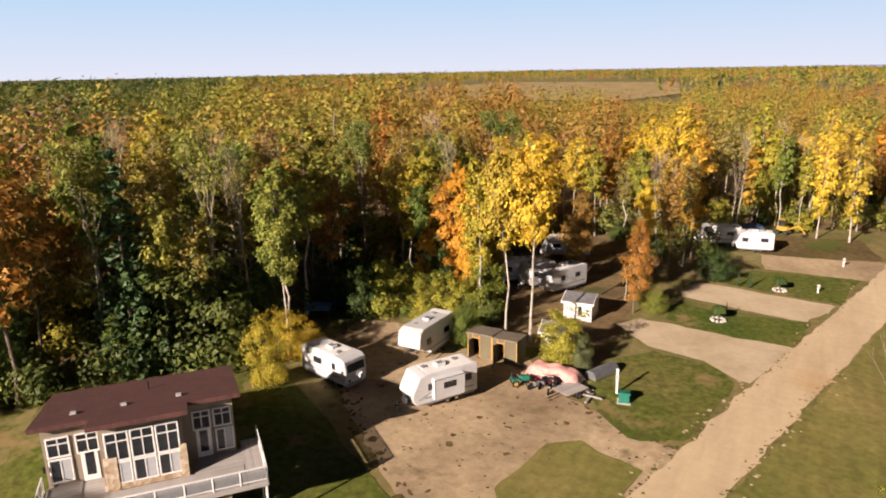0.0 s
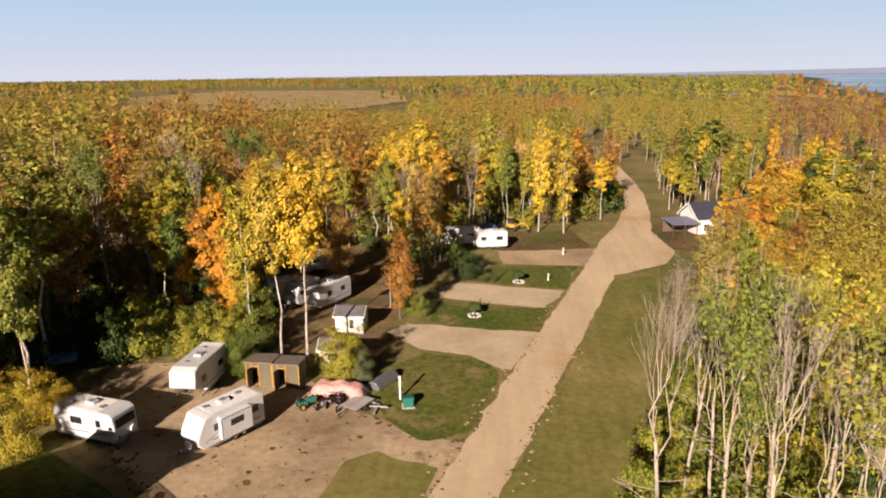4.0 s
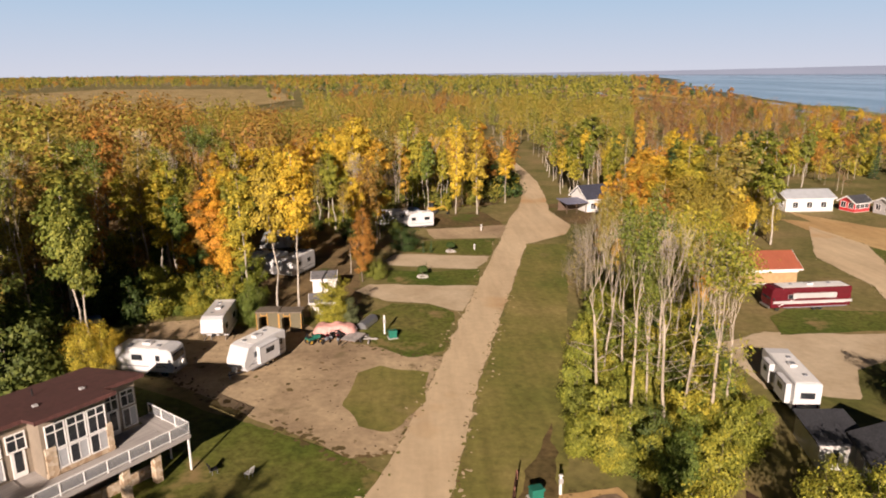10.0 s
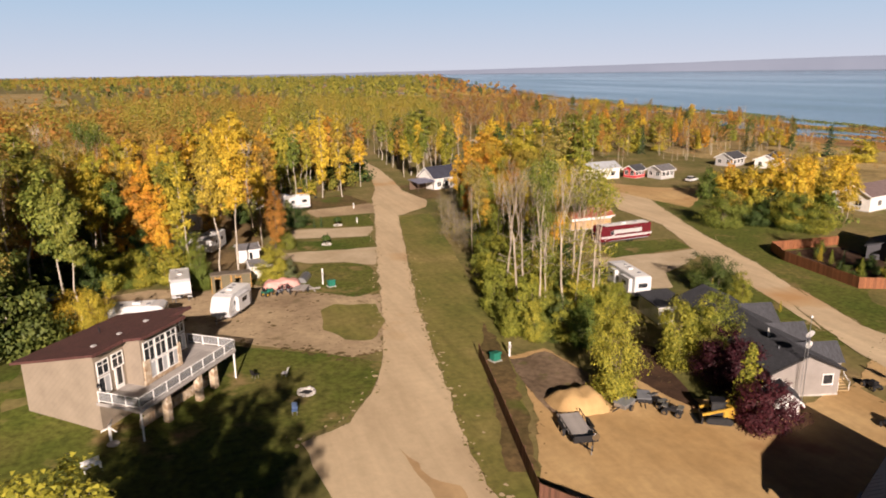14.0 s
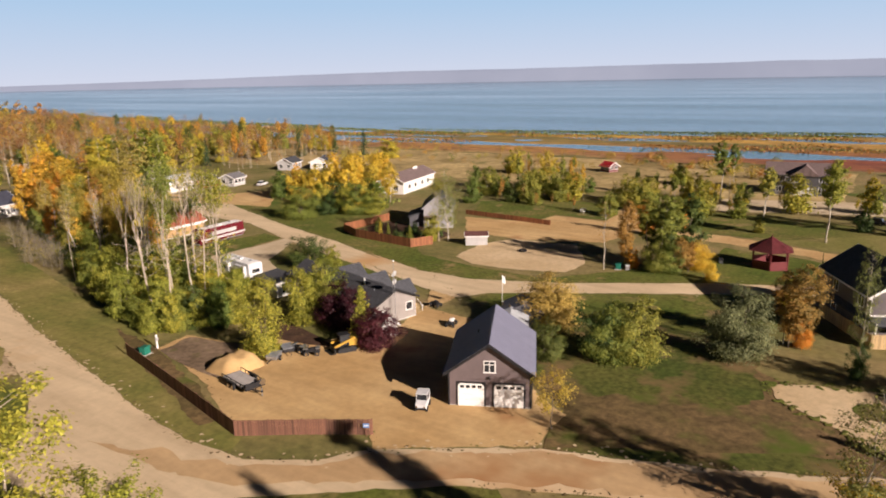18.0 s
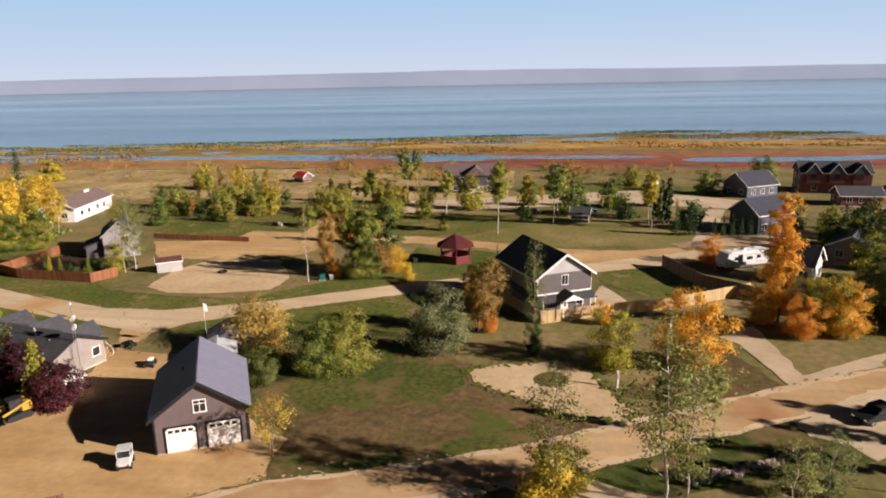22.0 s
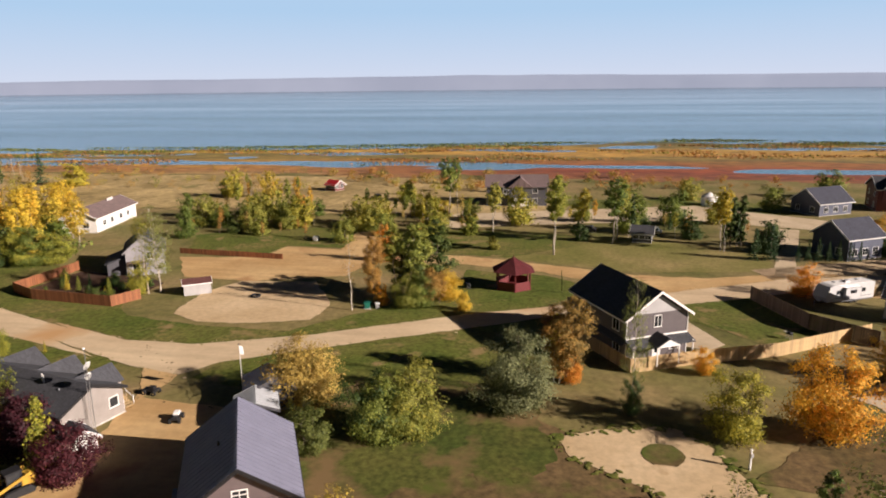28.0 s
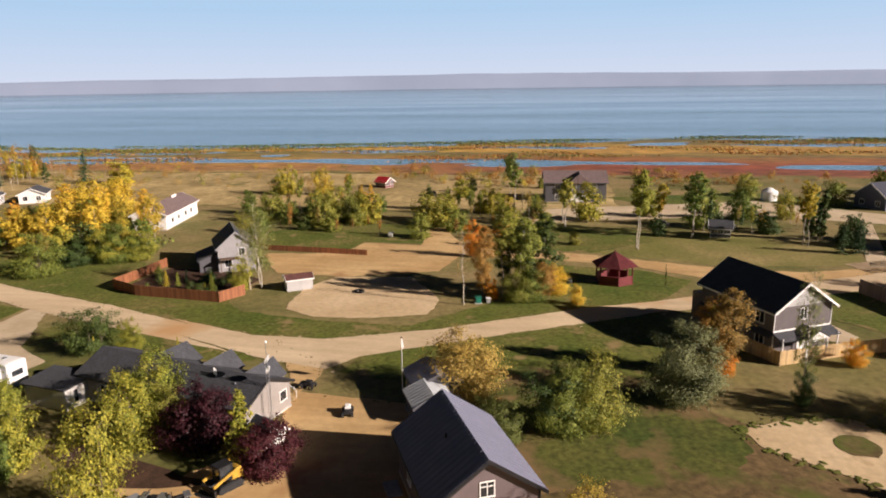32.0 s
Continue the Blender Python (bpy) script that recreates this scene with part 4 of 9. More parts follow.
def vase_meshes(name, seed, leaf, bark, h=19.0, n=0, size=0.3, fork=0.58, spread=0.19, trunk=0.15, reach=0.36, fine=5):
    """A tall tree whose limbs rise steeply and fork again and again into fine twigs; leaves, if any, hang in tufts on the twigs."""
    rng = np.random.default_rng(seed)
    wood, tips = [], []
    bend = Vector((rng.normal() * 0.05, rng.normal() * 0.05, 1))
    pts = [bend * (h * fork * k / 4) + Vector((rng.normal(), rng.normal(), 0)) * 0.09 * (k > 0) for k in range(5)]
    wood.append(tube(pts, [trunk * (1.2 if k == 0 else 1 - 0.1 * k) for k in range(5)], 7))

    def grow(p, d, ln, r, depth):
        side = Vector((rng.normal(), rng.normal(), 0.2 * rng.normal())) * 0.07 * ln
        q, e = p + d * ln * 0.5 + side, p + d * ln
        wood.append(tube([p, q, e], [r, r * 0.8, r * 0.62], 5 if depth > 2 else 3))
        if depth <= 2:
            tips.append((e, ln))
            tips.append((q, ln))
        if depth == 0:
            return
        a0 = rng.uniform(0, 6.283)
        m = 3 if rng.random() < 0.55 else 2
        for k in range(m):
            a = a0 + 6.283 * k / m + rng.normal() * 0.4
            w = spread * rng.uniform(0.6, 1.5)
            dd = (d + Vector((math.cos(a), math.sin(a), 0)) * w + Vector((0, 0, 0.10))).normalized()
            grow(e if k else q.lerp(e, 0.8), dd, ln * rng.uniform(0.6, 0.82), r * 0.62, depth - 1)

    for k in range(3 if fine > 4 else 2):
        a = 2.1 * k + rng.uniform(0, 1)
        grow(pts[4] - bend * h * fork * 0.09 * k, Vector((math.cos(a) * spread * 0.7, math.sin(a) * spread * 0.7, 1)).normalized(), h * (1 - fork) * reach, trunk * 0.33, fine - 1)
    for k in range(10):
        a = rng.uniform(0, 6.283)
        f = rng.uniform(0.5, 0.98)
        grow(pts[0].lerp(pts[4], f), Vector((math.cos(a), math.sin(a), rng.uniform(0.25, 0.8))).normalized(), h * 0.07, trunk * 0.2, 1)
    V, F = join(wood)
    tm = quick_mesh(name + "_trunk", V, F, bark, True)
    if not n:
        return tm, None
    keep = [tips[i] for i in rng.choice(len(tips), max(8, int(len(tips) * 0.6)), replace=False)]
    pick = rng.integers(0, len(keep), n)
    c = np.array([tuple(keep[i][0]) for i in pick])
    P = c + rng.normal(size=(n, 3)) * np.array([0.38, 0.38, 0.30]) * h / 19
    LV, LF = sprays(rng, P, size, 0.1, P - c)
    return tm, quick_mesh(name + "_crown", LV, LF, leaf)


KINDS = {}


def kind(name, what, label, maker, count=2, **kw):
    near = [maker("%s_%s" % (what, chr(97 + i)), 11 * i + len(KINDS) * 101 + 7, **kw) for i in range(count)]
    far = near
    if kw.get("n", 0) > 1000:      # coarser leaves for trees that stay far off
        kw["n"], kw["size"] = kw["n"] // 3, kw["size"] * 1.55
        far = [maker("%s_far_%s" % (what, chr(97 + i)), 11 * i + len(KINDS) * 101 + 7, **kw) for i in range(count)]
    KINDS[name] = (what, label, near + far, kw.get("h", 12.0))


kind("yellow", "aspen_tree", "tall aspen with bright yellow autumn leaves and pale trunk", tree_meshes, 3, leaf=M["leaf_yellow"], bark=M["bark_birch"], h=20, base=0.46, rad=2.9, n=5130, size=0.37)
kind("yellowgreen", "aspen_tree", "aspen turning from green to yellow, pale slim trunk", tree_meshes, 3, leaf=M["leaf_yellowgreen"], bark=M["bark_birch"], h=20, base=0.42, rad=2.7, n=4590, size=0.37)
kind("green", "aspen_tree", "still green aspen with a pale trunk", tree_meshes, 3, leaf=M["leaf_green"], bark=M["bark_birch"], h=20, base=0.42, rad=2.7, n=4590, size=0.37)
kind("orange", "poplar_tree", "narrow poplar with orange autumn leaves", tree_meshes, 3, leaf=M["leaf_orange"], bark=M["bark"], h=16, base=0.22, rad=2.3, n=4590, size=0.36)
kind("rust", "alder_tree", "half-bare tree with rusty brown leaves", tree_meshes, 3, leaf=M["leaf_rust"], bark=M["bark"], h=16, base=0.3, rad=2.3, n=2430, size=0.31, limbs=22)
kind("rust_fine", "alder_tree", "bushy tree with rusty brown and gold leaves", tree_meshes, 2, leaf=M["leaf_rust"], bark=M["bark"], h=16, base=0.12, rad=3.0, n=11000, size=0.23, limbs=30, clump=0.55)
kind("bare", "birch_tree", "almost leafless pale birch", tree_meshes, 3, leaf=M["leaf_rust"], bark=M["bark_birch"], h=18, base=0.35, rad=2.0, n=405, size=0.22, limbs=26)
kind("pale", "birch_tree", "slim birch with thin muted yellow leaves and grey stem", tree_meshes, 3, leaf=M["leaf_pale"], bark=M["bark_birch"], h=18, base=0.42, rad=2.2, n=2800, size=0.27, limbs=26)
kind("stem", "birch_tree", "tall leaning pale birch with a thin crown", tree_meshes, 3, leaf=M["leaf_pale"], bark=M["bark_birch"], h=17, base=0.55, rad=2.4, n=900, size=0.23, limbs=24, lean=0.12)
kind("twigs", "bare_bush", "leafless grey-brown bush of fine branches", tree_meshes, 2, leaf=M["leaf_pale"], bark=M["bark_far"], h=6, base=0.05, rad=2.4, n=160, size=0.2, shape="bush", stems=5, limbs=70, trunk=0.10)
kind("gold", "aspen_tree", "narrow aspen golden from foot to top", tree_meshes, 2, leaf=M["leaf_yellow"], bark=M["bark_birch"], h=20, base=0.14, rad=2.5, n=5200, size=0.36, limbs=30)
kind("dark", "poplar_tree", "dense dark green tree", tree_meshes, 3, leaf=M["leaf_dark"], bark=M["bark"], h=15, base=0.15, rad=2.7, n=4050, size=0.37)
kind("bush_green", "hazel_bush", "rounded leafy green bush", tree_meshes, 2, leaf=M["leaf_green"], bark=M["bark"], h=6, base=0.12, rad=2.7, n=8505, size=0.225, shape="bush", stems=3, limbs=18)
kind("bush_dark", "dogwood_bush", "dark green rounded bush", tree_meshes, 2, leaf=M["leaf_dark"], bark=M["bark"], h=5, base=0.1, rad=2.4, n=7370, size=0.225, shape="bush", stems=3, limbs=18)
kind("bush_yellow", "bush", "bush with yellow and green autumn leaves", tree_meshes, 3, leaf=M["leaf_yellowgreen"], bark=M["bark"], h=6, base=0.1, rad=2.4, n=7653, size=0.225, shape="bush", stems=3, limbs=18)
kind("bush_gold", "bush", "rounded bush gone pale gold and yellow", tree_meshes, 2, leaf=M["leaf_yellow"], bark=M["bark"], h=6, base=0.12, rad=3.0, n=9072, size=0.225, shape="bush", stems=3, limbs=20)
kind("bush_orange", "maple_bush", "bush blazing with orange leaves", tree_meshes, 2, leaf=M["leaf_orange"], bark=M["bark"], h=7, base=0.08, rad=2.6, n=9072, size=0.225, shape="bush", stems=4, limbs=22)
kind("silver", "willow_bush", "silvery green wolf willow bush", tree_meshes, 1, leaf=M["leaf_silver"], bark=M["bark"], h=7.5, base=0.08, rad=2.8, n=26000, size=0.15, shape="bush", stems=4, limbs=30)
kind("purple", "cherry_bush", "dark purple leafed ornamental bush", tree_meshes, 1, leaf=M["leaf_purple"], bark=M["bark"], h=5, base=0.1, rad=2.2, n=13000, size=0.16, shape="bush", stems=3, limbs=24)
kind("open", "poplar_tree", "young poplar with thin grey-green leaves", tree_meshes, 2, leaf=M["leaf_open"], bark=M["bark_birch"], h=12, base=0.16, rad=2.7, n=3600, size=0.15, limbs=30, clump=0.42)
kind("tan", "maple_bush", "wide bush gone pale apricot and yellow", tree_meshes, 1, leaf=M["leaf_apricot"], bark=M["bark"], h=6, base=0.12, rad=3.2, n=19000, size=0.16, shape="bush", stems=4, limbs=32)
kind("young", "maple_tree", "young slim-stemmed tree with thin gold and green leaves", tree_meshes, 1, leaf=M["leaf_oldgold"], bark=M["bark"], h=5.4, base=0.24, rad=1.9, n=2600, size=0.13, limbs=22, trunk=0.2, clump=0.5)
kind("column", "columnar_poplar", "narrow dark columnar poplar", tree_meshes, 1, leaf=M["leaf_dark"], bark=M["bark"], h=8, base=0.06, rad=0.8, n=2430, size=0.25, shape="column", limbs=20)
kind("spruce", "spruce_tree", "dark spruce with drooping tiers", spruce_meshes, 2, leaf=M["leaf_spruce"])
kind("larch", "spruce_tree", "bright green young conifer", spruce_meshes, 1, leaf=M["leaf_yellowgreen"], h=7.0, rad=1.9, tiers=22, size=0.3)
kind("vase_bare", "ash_tree", "tall leafless tree with steeply rising pale twigs", vase_meshes, 3, leaf=M["leaf_pale"], bark=M["bark_twig"], h=19)
kind("vase_green", "aspen_tree", "tall slim aspen with tufts of green leaves on rising limbs", vase_meshes, 2, leaf=M["leaf_green"], bark=M["bark_twig"], h=19, n=2600, size=0.22)
kind("vase_yellow", "aspen_tree", "tall slim aspen with thin tufts of yellow leaves", vase_meshes, 2, leaf=M["leaf_yellowgreen"], bark=M["bark_twig"], h=19, n=2100, size=0.21, spread=0.22)
kind("broad", "aspen_tree", "broad dense aspen with old-gold leaves", tree_meshes, 2, leaf=M["leaf_oldgold"], bark=M["bark_birch"], h=18, base=0.12, rad=4.2, n=7500, size=0.36, limbs=34)
kind("broad_yellow", "aspen_tree", "leafy aspen all bright yellow, branched to the ground", tree_meshes, 3, leaf=M["leaf_yellow"], bark=M["bark_birch"], h=14, base=0.12, rad=3.3, n=6500, size=0.30, limbs=34, clump=0.5)
for nm, what, text, lf, hh, rr, nn in (("bush_green", "hazel_bush", "rounded leafy green bush", "leaf_green", 6, 2.7, 15000), ("bush_yellow", "bush", "bush with yellow and green autumn leaves", "leaf_yellowgreen", 6, 2.4, 14000), ("bush_gold", "bush", "rounded bush gone pale gold and yellow", "leaf_yellow", 6, 3.0, 15000), ("bush_orange", "maple_bush", "bush blazing with orange leaves", "leaf_blaze", 7, 2.6, 16000), ("bush_dark", "dogwood_bush", "dark green rounded bush", "leaf_dark", 5, 2.4, 12000)):
    kind(nm + "_fine", what, text, tree_meshes, 1 if nm != "bush_yellow" else 2, leaf=M[lf], bark=M["bark"], h=hh, base=0.1, rad=rr, n=nn, size=0.15, shape="bush", stems=4, limbs=30, clump=0.55)
kind("orange_fine", "poplar_tree", "narrow poplar with blazing orange leaves down to the ground", tree_meshes, 1, leaf=M["leaf_blaze"], bark=M["bark"], h=16, base=0.08, rad=2.4, n=13000, size=0.22, limbs=40, clump=0.5)
rt = random.Random(5)
FIRST = {}


def plant(k, x, y, h, wide=1.0, group="", label=""):
    """A tree of that kind, h metres tall; copies share their meshes."""
    what, text, meshes, h0 = KINDS[k]
    i = rt.randrange(len(meshes) // 2)
    if math.hypot(x + 15, y - 5) > 128:
        i += len(meshes) // 2
    s = h / h0
    m = pose(x, y, gz(x, y) - 0.05, 0, 0, rt.uniform(0, 360)) @ Matrix.Diagonal((s * wide, s * wide, s, 1))
    key = (k, i)
    if key not in FIRST or label:
        root = new(what, None)
        root.empty_display_size = 0.5
        for nm, me in zip(("trunk", "crown"), meshes[i]):
            if me:
                new(nm, me).parent = root
        tagged(root, label or text, "bush" if "bush" in what else "tree", group or ("bushes by the lots" if "bush" in what else "autumn trees"))
        root.matrix_basis = m
        if not label:
            FIRST[key] = root
        return root
    ob = FIRST[key]
    c = copy_thing(ob, Matrix())
    c.matrix_basis = m
    if group:
        tagged(c, group=group)
    return c


def near_clear(x, y):
    return any(inside(x, y, p) for p in CLEAR)


# ---- single trees that stand out ----
SINGLE = [
    ("yellow", (-19, 77.9, 21), 0.8), ("yellow", (-21.6, 77.4, 20.7), 0.75), ("orange", (-31.2, 84.6, 16.9), 0.8), ("bush_green", (-24.1, 73.4, 5), 0.72),
    ("bush_yellow", (-14.2, 74.9, 5.3), 1.1), ("silver", (-12.1, 74.3, 3.4), 0.8), ("rust", (-12, 91.9, 10.9), 0.9), ("bare", (-14.1, 95.7, 7.9), 0.8),
    ("gold", (4.6, 142.5, 21.3), 0.72), ("gold", (9.4, 142.5, 21), 0.8), ("bush_dark", (18, 167.1, 9.1), 1.2), ("green", (50.7, 207, 18), 2.0), ("green", (46, 204, 16), 1.7), ("green", (54, 211, 16), 1.6), ("yellow", (-16.8, 131.9, 21.1), 1.0), ("yellow", (-14.7, 134.5, 20), 0.9), ("yellow", (-19.3, 131.3, 19.1), 0.9),
    ("yellowgreen", (-6.3, 151.2, 21.1), 0.9), ("green", (-2.1, 159.1, 14.9), 0.8), ("orange", (-30.7, 140.6, 12.2), 1.1), ("bush_yellow", (-32.1, 77.8, 5.4), 0.9), ("bush_yellow", (-35.1, 56.4, 6.4), 0.65),
    ("yellowgreen", (49.1, 118.6, 19.8), 1.3), ("pale", (56.4, 121.1, 19.7), 1.5), ("yellowgreen", (63.9, 125.9, 20.4), 1.3), ("orange", (38.4, 124, 16.5), 1.3), ("yellow", (42.8, 124.3, 15.5), 1.0), ("yellowgreen", (42.6, 109, 19.7), 1.2), ("pale", (49.9, 113, 18.5), 1.4), ("yellowgreen", (63, 117.6, 18.2), 1.1), ("pale", (32.9, 115.5, 12.1), 1.2), ("dark", (-7.5, 110.8, 5.4), 1.2), ("bush_dark", (-6.1, 110.5, 4.1), 1.1), ("bush_green", (-9.7, 93.3, 3), 0.8), ("spruce", (-1.5, 109.2, 2.5), 0.8), ("spruce", (-2.9, 108.9, 2.4), 0.7), ("spruce", (-2.5, 96.1, 2.1), 0.8), ("bush_green", (-11.2, 94.1, 3.7), 0.5), ("green", (-34.4, 81.5, 14.3), 0.9), ("rust", (-32.1, 83.5, 15.8), 0.7),
    ("orange", (-29.1, 83.1, 13.5), 0.8), ("rust", (-22.1, 99.9, 11.8), 1.0), ("yellowgreen", (-25.6, 79.7, 17.9), 0.8),
    ("green", (-39.4, 63.7, 18.6), 1.0), ("green", (-44.3, 71.8, 21.7), 1.1), ("green", (-37.6, 61.7, 17.6), 0.8), ("yellowgreen", (-37.8, 84.6, 15.7), 0.9), ("bush_gold", (-38.5, 62, 4.8), 1.0), ("bush_gold", (-35.4, 62.8, 3.5), 0.8),
    ("bush_yellow", (-32.3, 82.8, 4.7), 0.8), ("yellowgreen", (-30.4, 88.3, 15.7), 0.8), ("bush_yellow", (-38.9, 85, 3.8), 0.8), ("rust", (-35.7, 93.4, 12.6), 0.9),
    ("vase_bare", (11.8, 47.0, 20), 1.0), ("vase_green", (14.3, 46.8, 20.5), 0.9), ("vase_bare", (16.7, 45.4, 20), 1.0), ("vase_bare", (17.5, 44.6, 19), 0.9), ("vase_yellow", (20.1, 44.6, 19.5), 1.1), ("vase_bare", (15.7, 53.8, 18), 1.0),
    ("vase_bare", (19.7, 55.8, 19), 1.0), ("vase_yellow", (20.5, 50.3, 20), 1.0), ("vase_yellow", (22.7, 47.2, 17), 1.0), ("vase_bare", (14.6, 57.2, 16.5), 1.0), ("vase_green", (16.6, 49.6, 15.5), 1.0),
    ("bush_yellow", (12.1, 27.4, 9.0), 0.6), ("bush_dark", (43.9, 51.8, 5.2), 1.1), ("bush_yellow", (44.5, 46.1, 4.3), 0.7), ("bush_yellow", (22.8, 31.2, 7.4), 0.8), ("bush_yellow", (26.3, 31.6, 7.6), 0.85), ("bush_green", (24.6, 29.0, 5.4), 0.7),
    ("purple", (24.2, 25.6, 5.8), 1.0), ("purple", (21, 18.1, 4.6), 1.05), ("larch", (21.3, 20.4, 7.4), 1.0), ("purple", (26.3, 35.6, 2.6), 0.8),
    ("broad_yellow", (101.5, 93.1, 12.2), 1.1), ("broad_yellow", (100.3, 98.7, 11.2), 1.0), ("broad_yellow", (106, 82.3, 10.5), 1.0), ("broad_yellow", (97.5, 101, 9.6), 0.95), ("bush_green", (76.6, 86.2, 7.6), 1.2), ("rust", (86.9, 93.0, 6.0), 1.4), ("bush_dark", (84.4, 85.2, 4.6), 1.2), ("bush_yellow", (88.2, 80.6, 7.0), 0.9), ("rust", (78.4, 88.4, 5.0), 1.4), ("bush_green", (94.1, 78.9, 7.3), 1.3), ("bush_yellow", (89.8, 75.5, 5.8), 1.2), ("bush_yellow", (88.9, 91.9, 6.7), 0.9),
    ("young", (14, -7.3, 5.4), 1.0), ("tan", (38.7, 4.9, 6.2), 1.15), ("bush_dark", (28.5, -0.1, 4.2), 0.9), ("bush_green", (32, -5.9, 6.2), 1.0), ("bush_dark", (32.7, -4.6, 5.5), 0.9), ("bush_green", (33.1, -8.5, 6.9), 0.85),
    ("silver", (40.1, -17.6, 8.2), 1.0), ("rust", (47.6, -22.6, 10.0), 1.3), ("rust", (47.0, -21.9, 9.0), 1.2), ("yellowgreen", (47.4, -21.3, 8.0), 0.9), ("bush_orange", (47.5, -23.2, 4.2), 0.7), ("open", (41.4, -29.1, 13.7), 0.55), ("bush_dark", (40.8, -29, 3.7), 0.5),
    ("bush_orange", (38.7, -46.6, 9.2), 0.95), ("orange", (53.5, -60.4, 17.2), 0.95), ("bush_orange", (54.5, -58.8, 6.6), 0.8), ("bush_orange", (49.1, -61.7, 5.6), 0.9), ("bush_orange", (50, -67, 7.2), 0.8), ("bush_yellow", (51.9, -65.8, 7.4), 0.9), ("bush_green", (52.5, -63.2, 6.5), 0.7), ("rust", (51, -61.8, 6.0), 1.0),
    ("bush_yellow", (36.8, -37.9, 6.8), 0.85), ("bush_orange", (52.4, -38.2, 3.4), 0.9), ("bush_orange", (88.3, -59.4, 5.2), 1.0), ("bush_yellow", (79, -83, 6.8), 1.0),
    ("green", (21.6, -45, 6.9), 1.0), ("green", (22.3, -40.4, 5.5), 1.1), ("open", (9.8, -38.8, 15.3), 1.05), ("open", (9.8, -30.7, 11), 1.05), ("open", (10.3, -40.4, 12.6), 0.9),
    ("bare", (69.8, 8.9, 11.6), 1.0), ("rust", (73.4, 6.5, 11.4), 0.8), ("green", (74.6, 0.8, 12.4), 1.2), ("dark", (78.3, -2.7, 12.5), 1.2), ("green", (81.5, 0.6, 11.4), 1.3), ("green", (75.6, 3.6, 12.1), 1.2), ("dark", (78, 3.3, 9.7), 1.1), ("green", (76.5, -0.5, 11), 1.2), ("bush_green", (73.3, 0.9, 5.3), 1.2), ("bush_gold", (78.1, -4.3, 4.8), 1.0), ("bush_green", (73.3, -1, 4.9), 1.0), ("rust", (75.2, -3.5, 5.2), 1.2), ("bush_orange", (72.8, 5, 3.5), 0.7), ("dark", (74.8, 0.4, 9.3), 1.1), ("rust", (73.6, -2.4, 6.2), 1.2),
    ("open", (74.2, 43.0, 14.5), 1.0), ("open", (76.3, 44.2, 13.0), 0.9), ("vase_yellow", (73.2, 44.5, 12.5), 1.1), ("bush_yellow", (72.2, 45.7, 5.7), 0.6),
    ("column", (123.3, -55.2, 10.8), 1.0), ("column", (123.3, -56.5, 10.4), 1.0), ("column", (123.4, -57.8, 10.5), 1.0), ("column", (123.5, -58.7, 10.8), 1.0), ("column", (126.9, -36.9, 9.9), 0.9),
    ("yellowgreen", (118.8, -53.6, 12.9), 1.0), ("yellowgreen", (112, -20.2, 15.6), 1.1), ("green", (122, -32.4, 14), 1.3), ("green", (146.9, 6.8, 15.5), 1.2), ("green", (131.1, -6, 11.3), 1.2), ("yellowgreen", (125, -25.8, 11.4), 1.0),
    ("spruce", (111.7, -61.2, 7.3), 1.2), ("spruce", (111.5, -58.3, 6.7), 1.2), ("bush_dark", (129.7, -49.9, 4.8), 1.0), ("bush_green", (185.1, -58.2, 6.3), 1.2), ("bush_green", (192.1, -98.4, 8.1), 1.2), ("bush_green", (169, -76.9, 6.6), 1.0),
    ("broad_yellow", (107.5, 104.5, 12), 1.0), ("broad_yellow", (111.1, 98, 11.4), 0.9), ("broad_yellow", (110.9, 87.6, 10.6), 0.9), ("bush_green", (88.8, 79.1, 7.3), 1.2), ("bush_dark", (92.1, 89.5, 6.4), 1.2), ("spruce", (196.3, 167.2, 12), 1.3), ("bush_yellow", (190.8, 149, 8.1), 1.5),
    ("bush_dark", (75.5, 62, 1.6), 0.8), ("bush_dark", (72, 54.5, 1.4), 0.9), ("bush_green", (78.5, 64, 2.2), 0.8), ("bush_dark", (79.5, 55, 1.8), 0.7), ("spruce", (76.4, 57.6, 2.4), 0.9), ("bush_green", (69.8, 60.6, 1.5), 0.8), ("spruce", (70.2, 53.0, 2.2), 0.9), ("bush_dark", (75, 50.5, 1.5), 0.9),
    ("larch", (71, 50, 3.4), 0.8), ("larch", (73.1, 59.3, 3), 0.8), ("larch", (73.4, 57.4, 2.7), 0.8),
    ("bush_gold", (72.3, -7.7, 3.1), 0.7), ("bush_green", (113.5, -7.9, 3), 0.9), ("bush_dark", (124.5, -26.3, 4.4), 0.8), ("column", (84.2, -22, 3.8), 0.5),
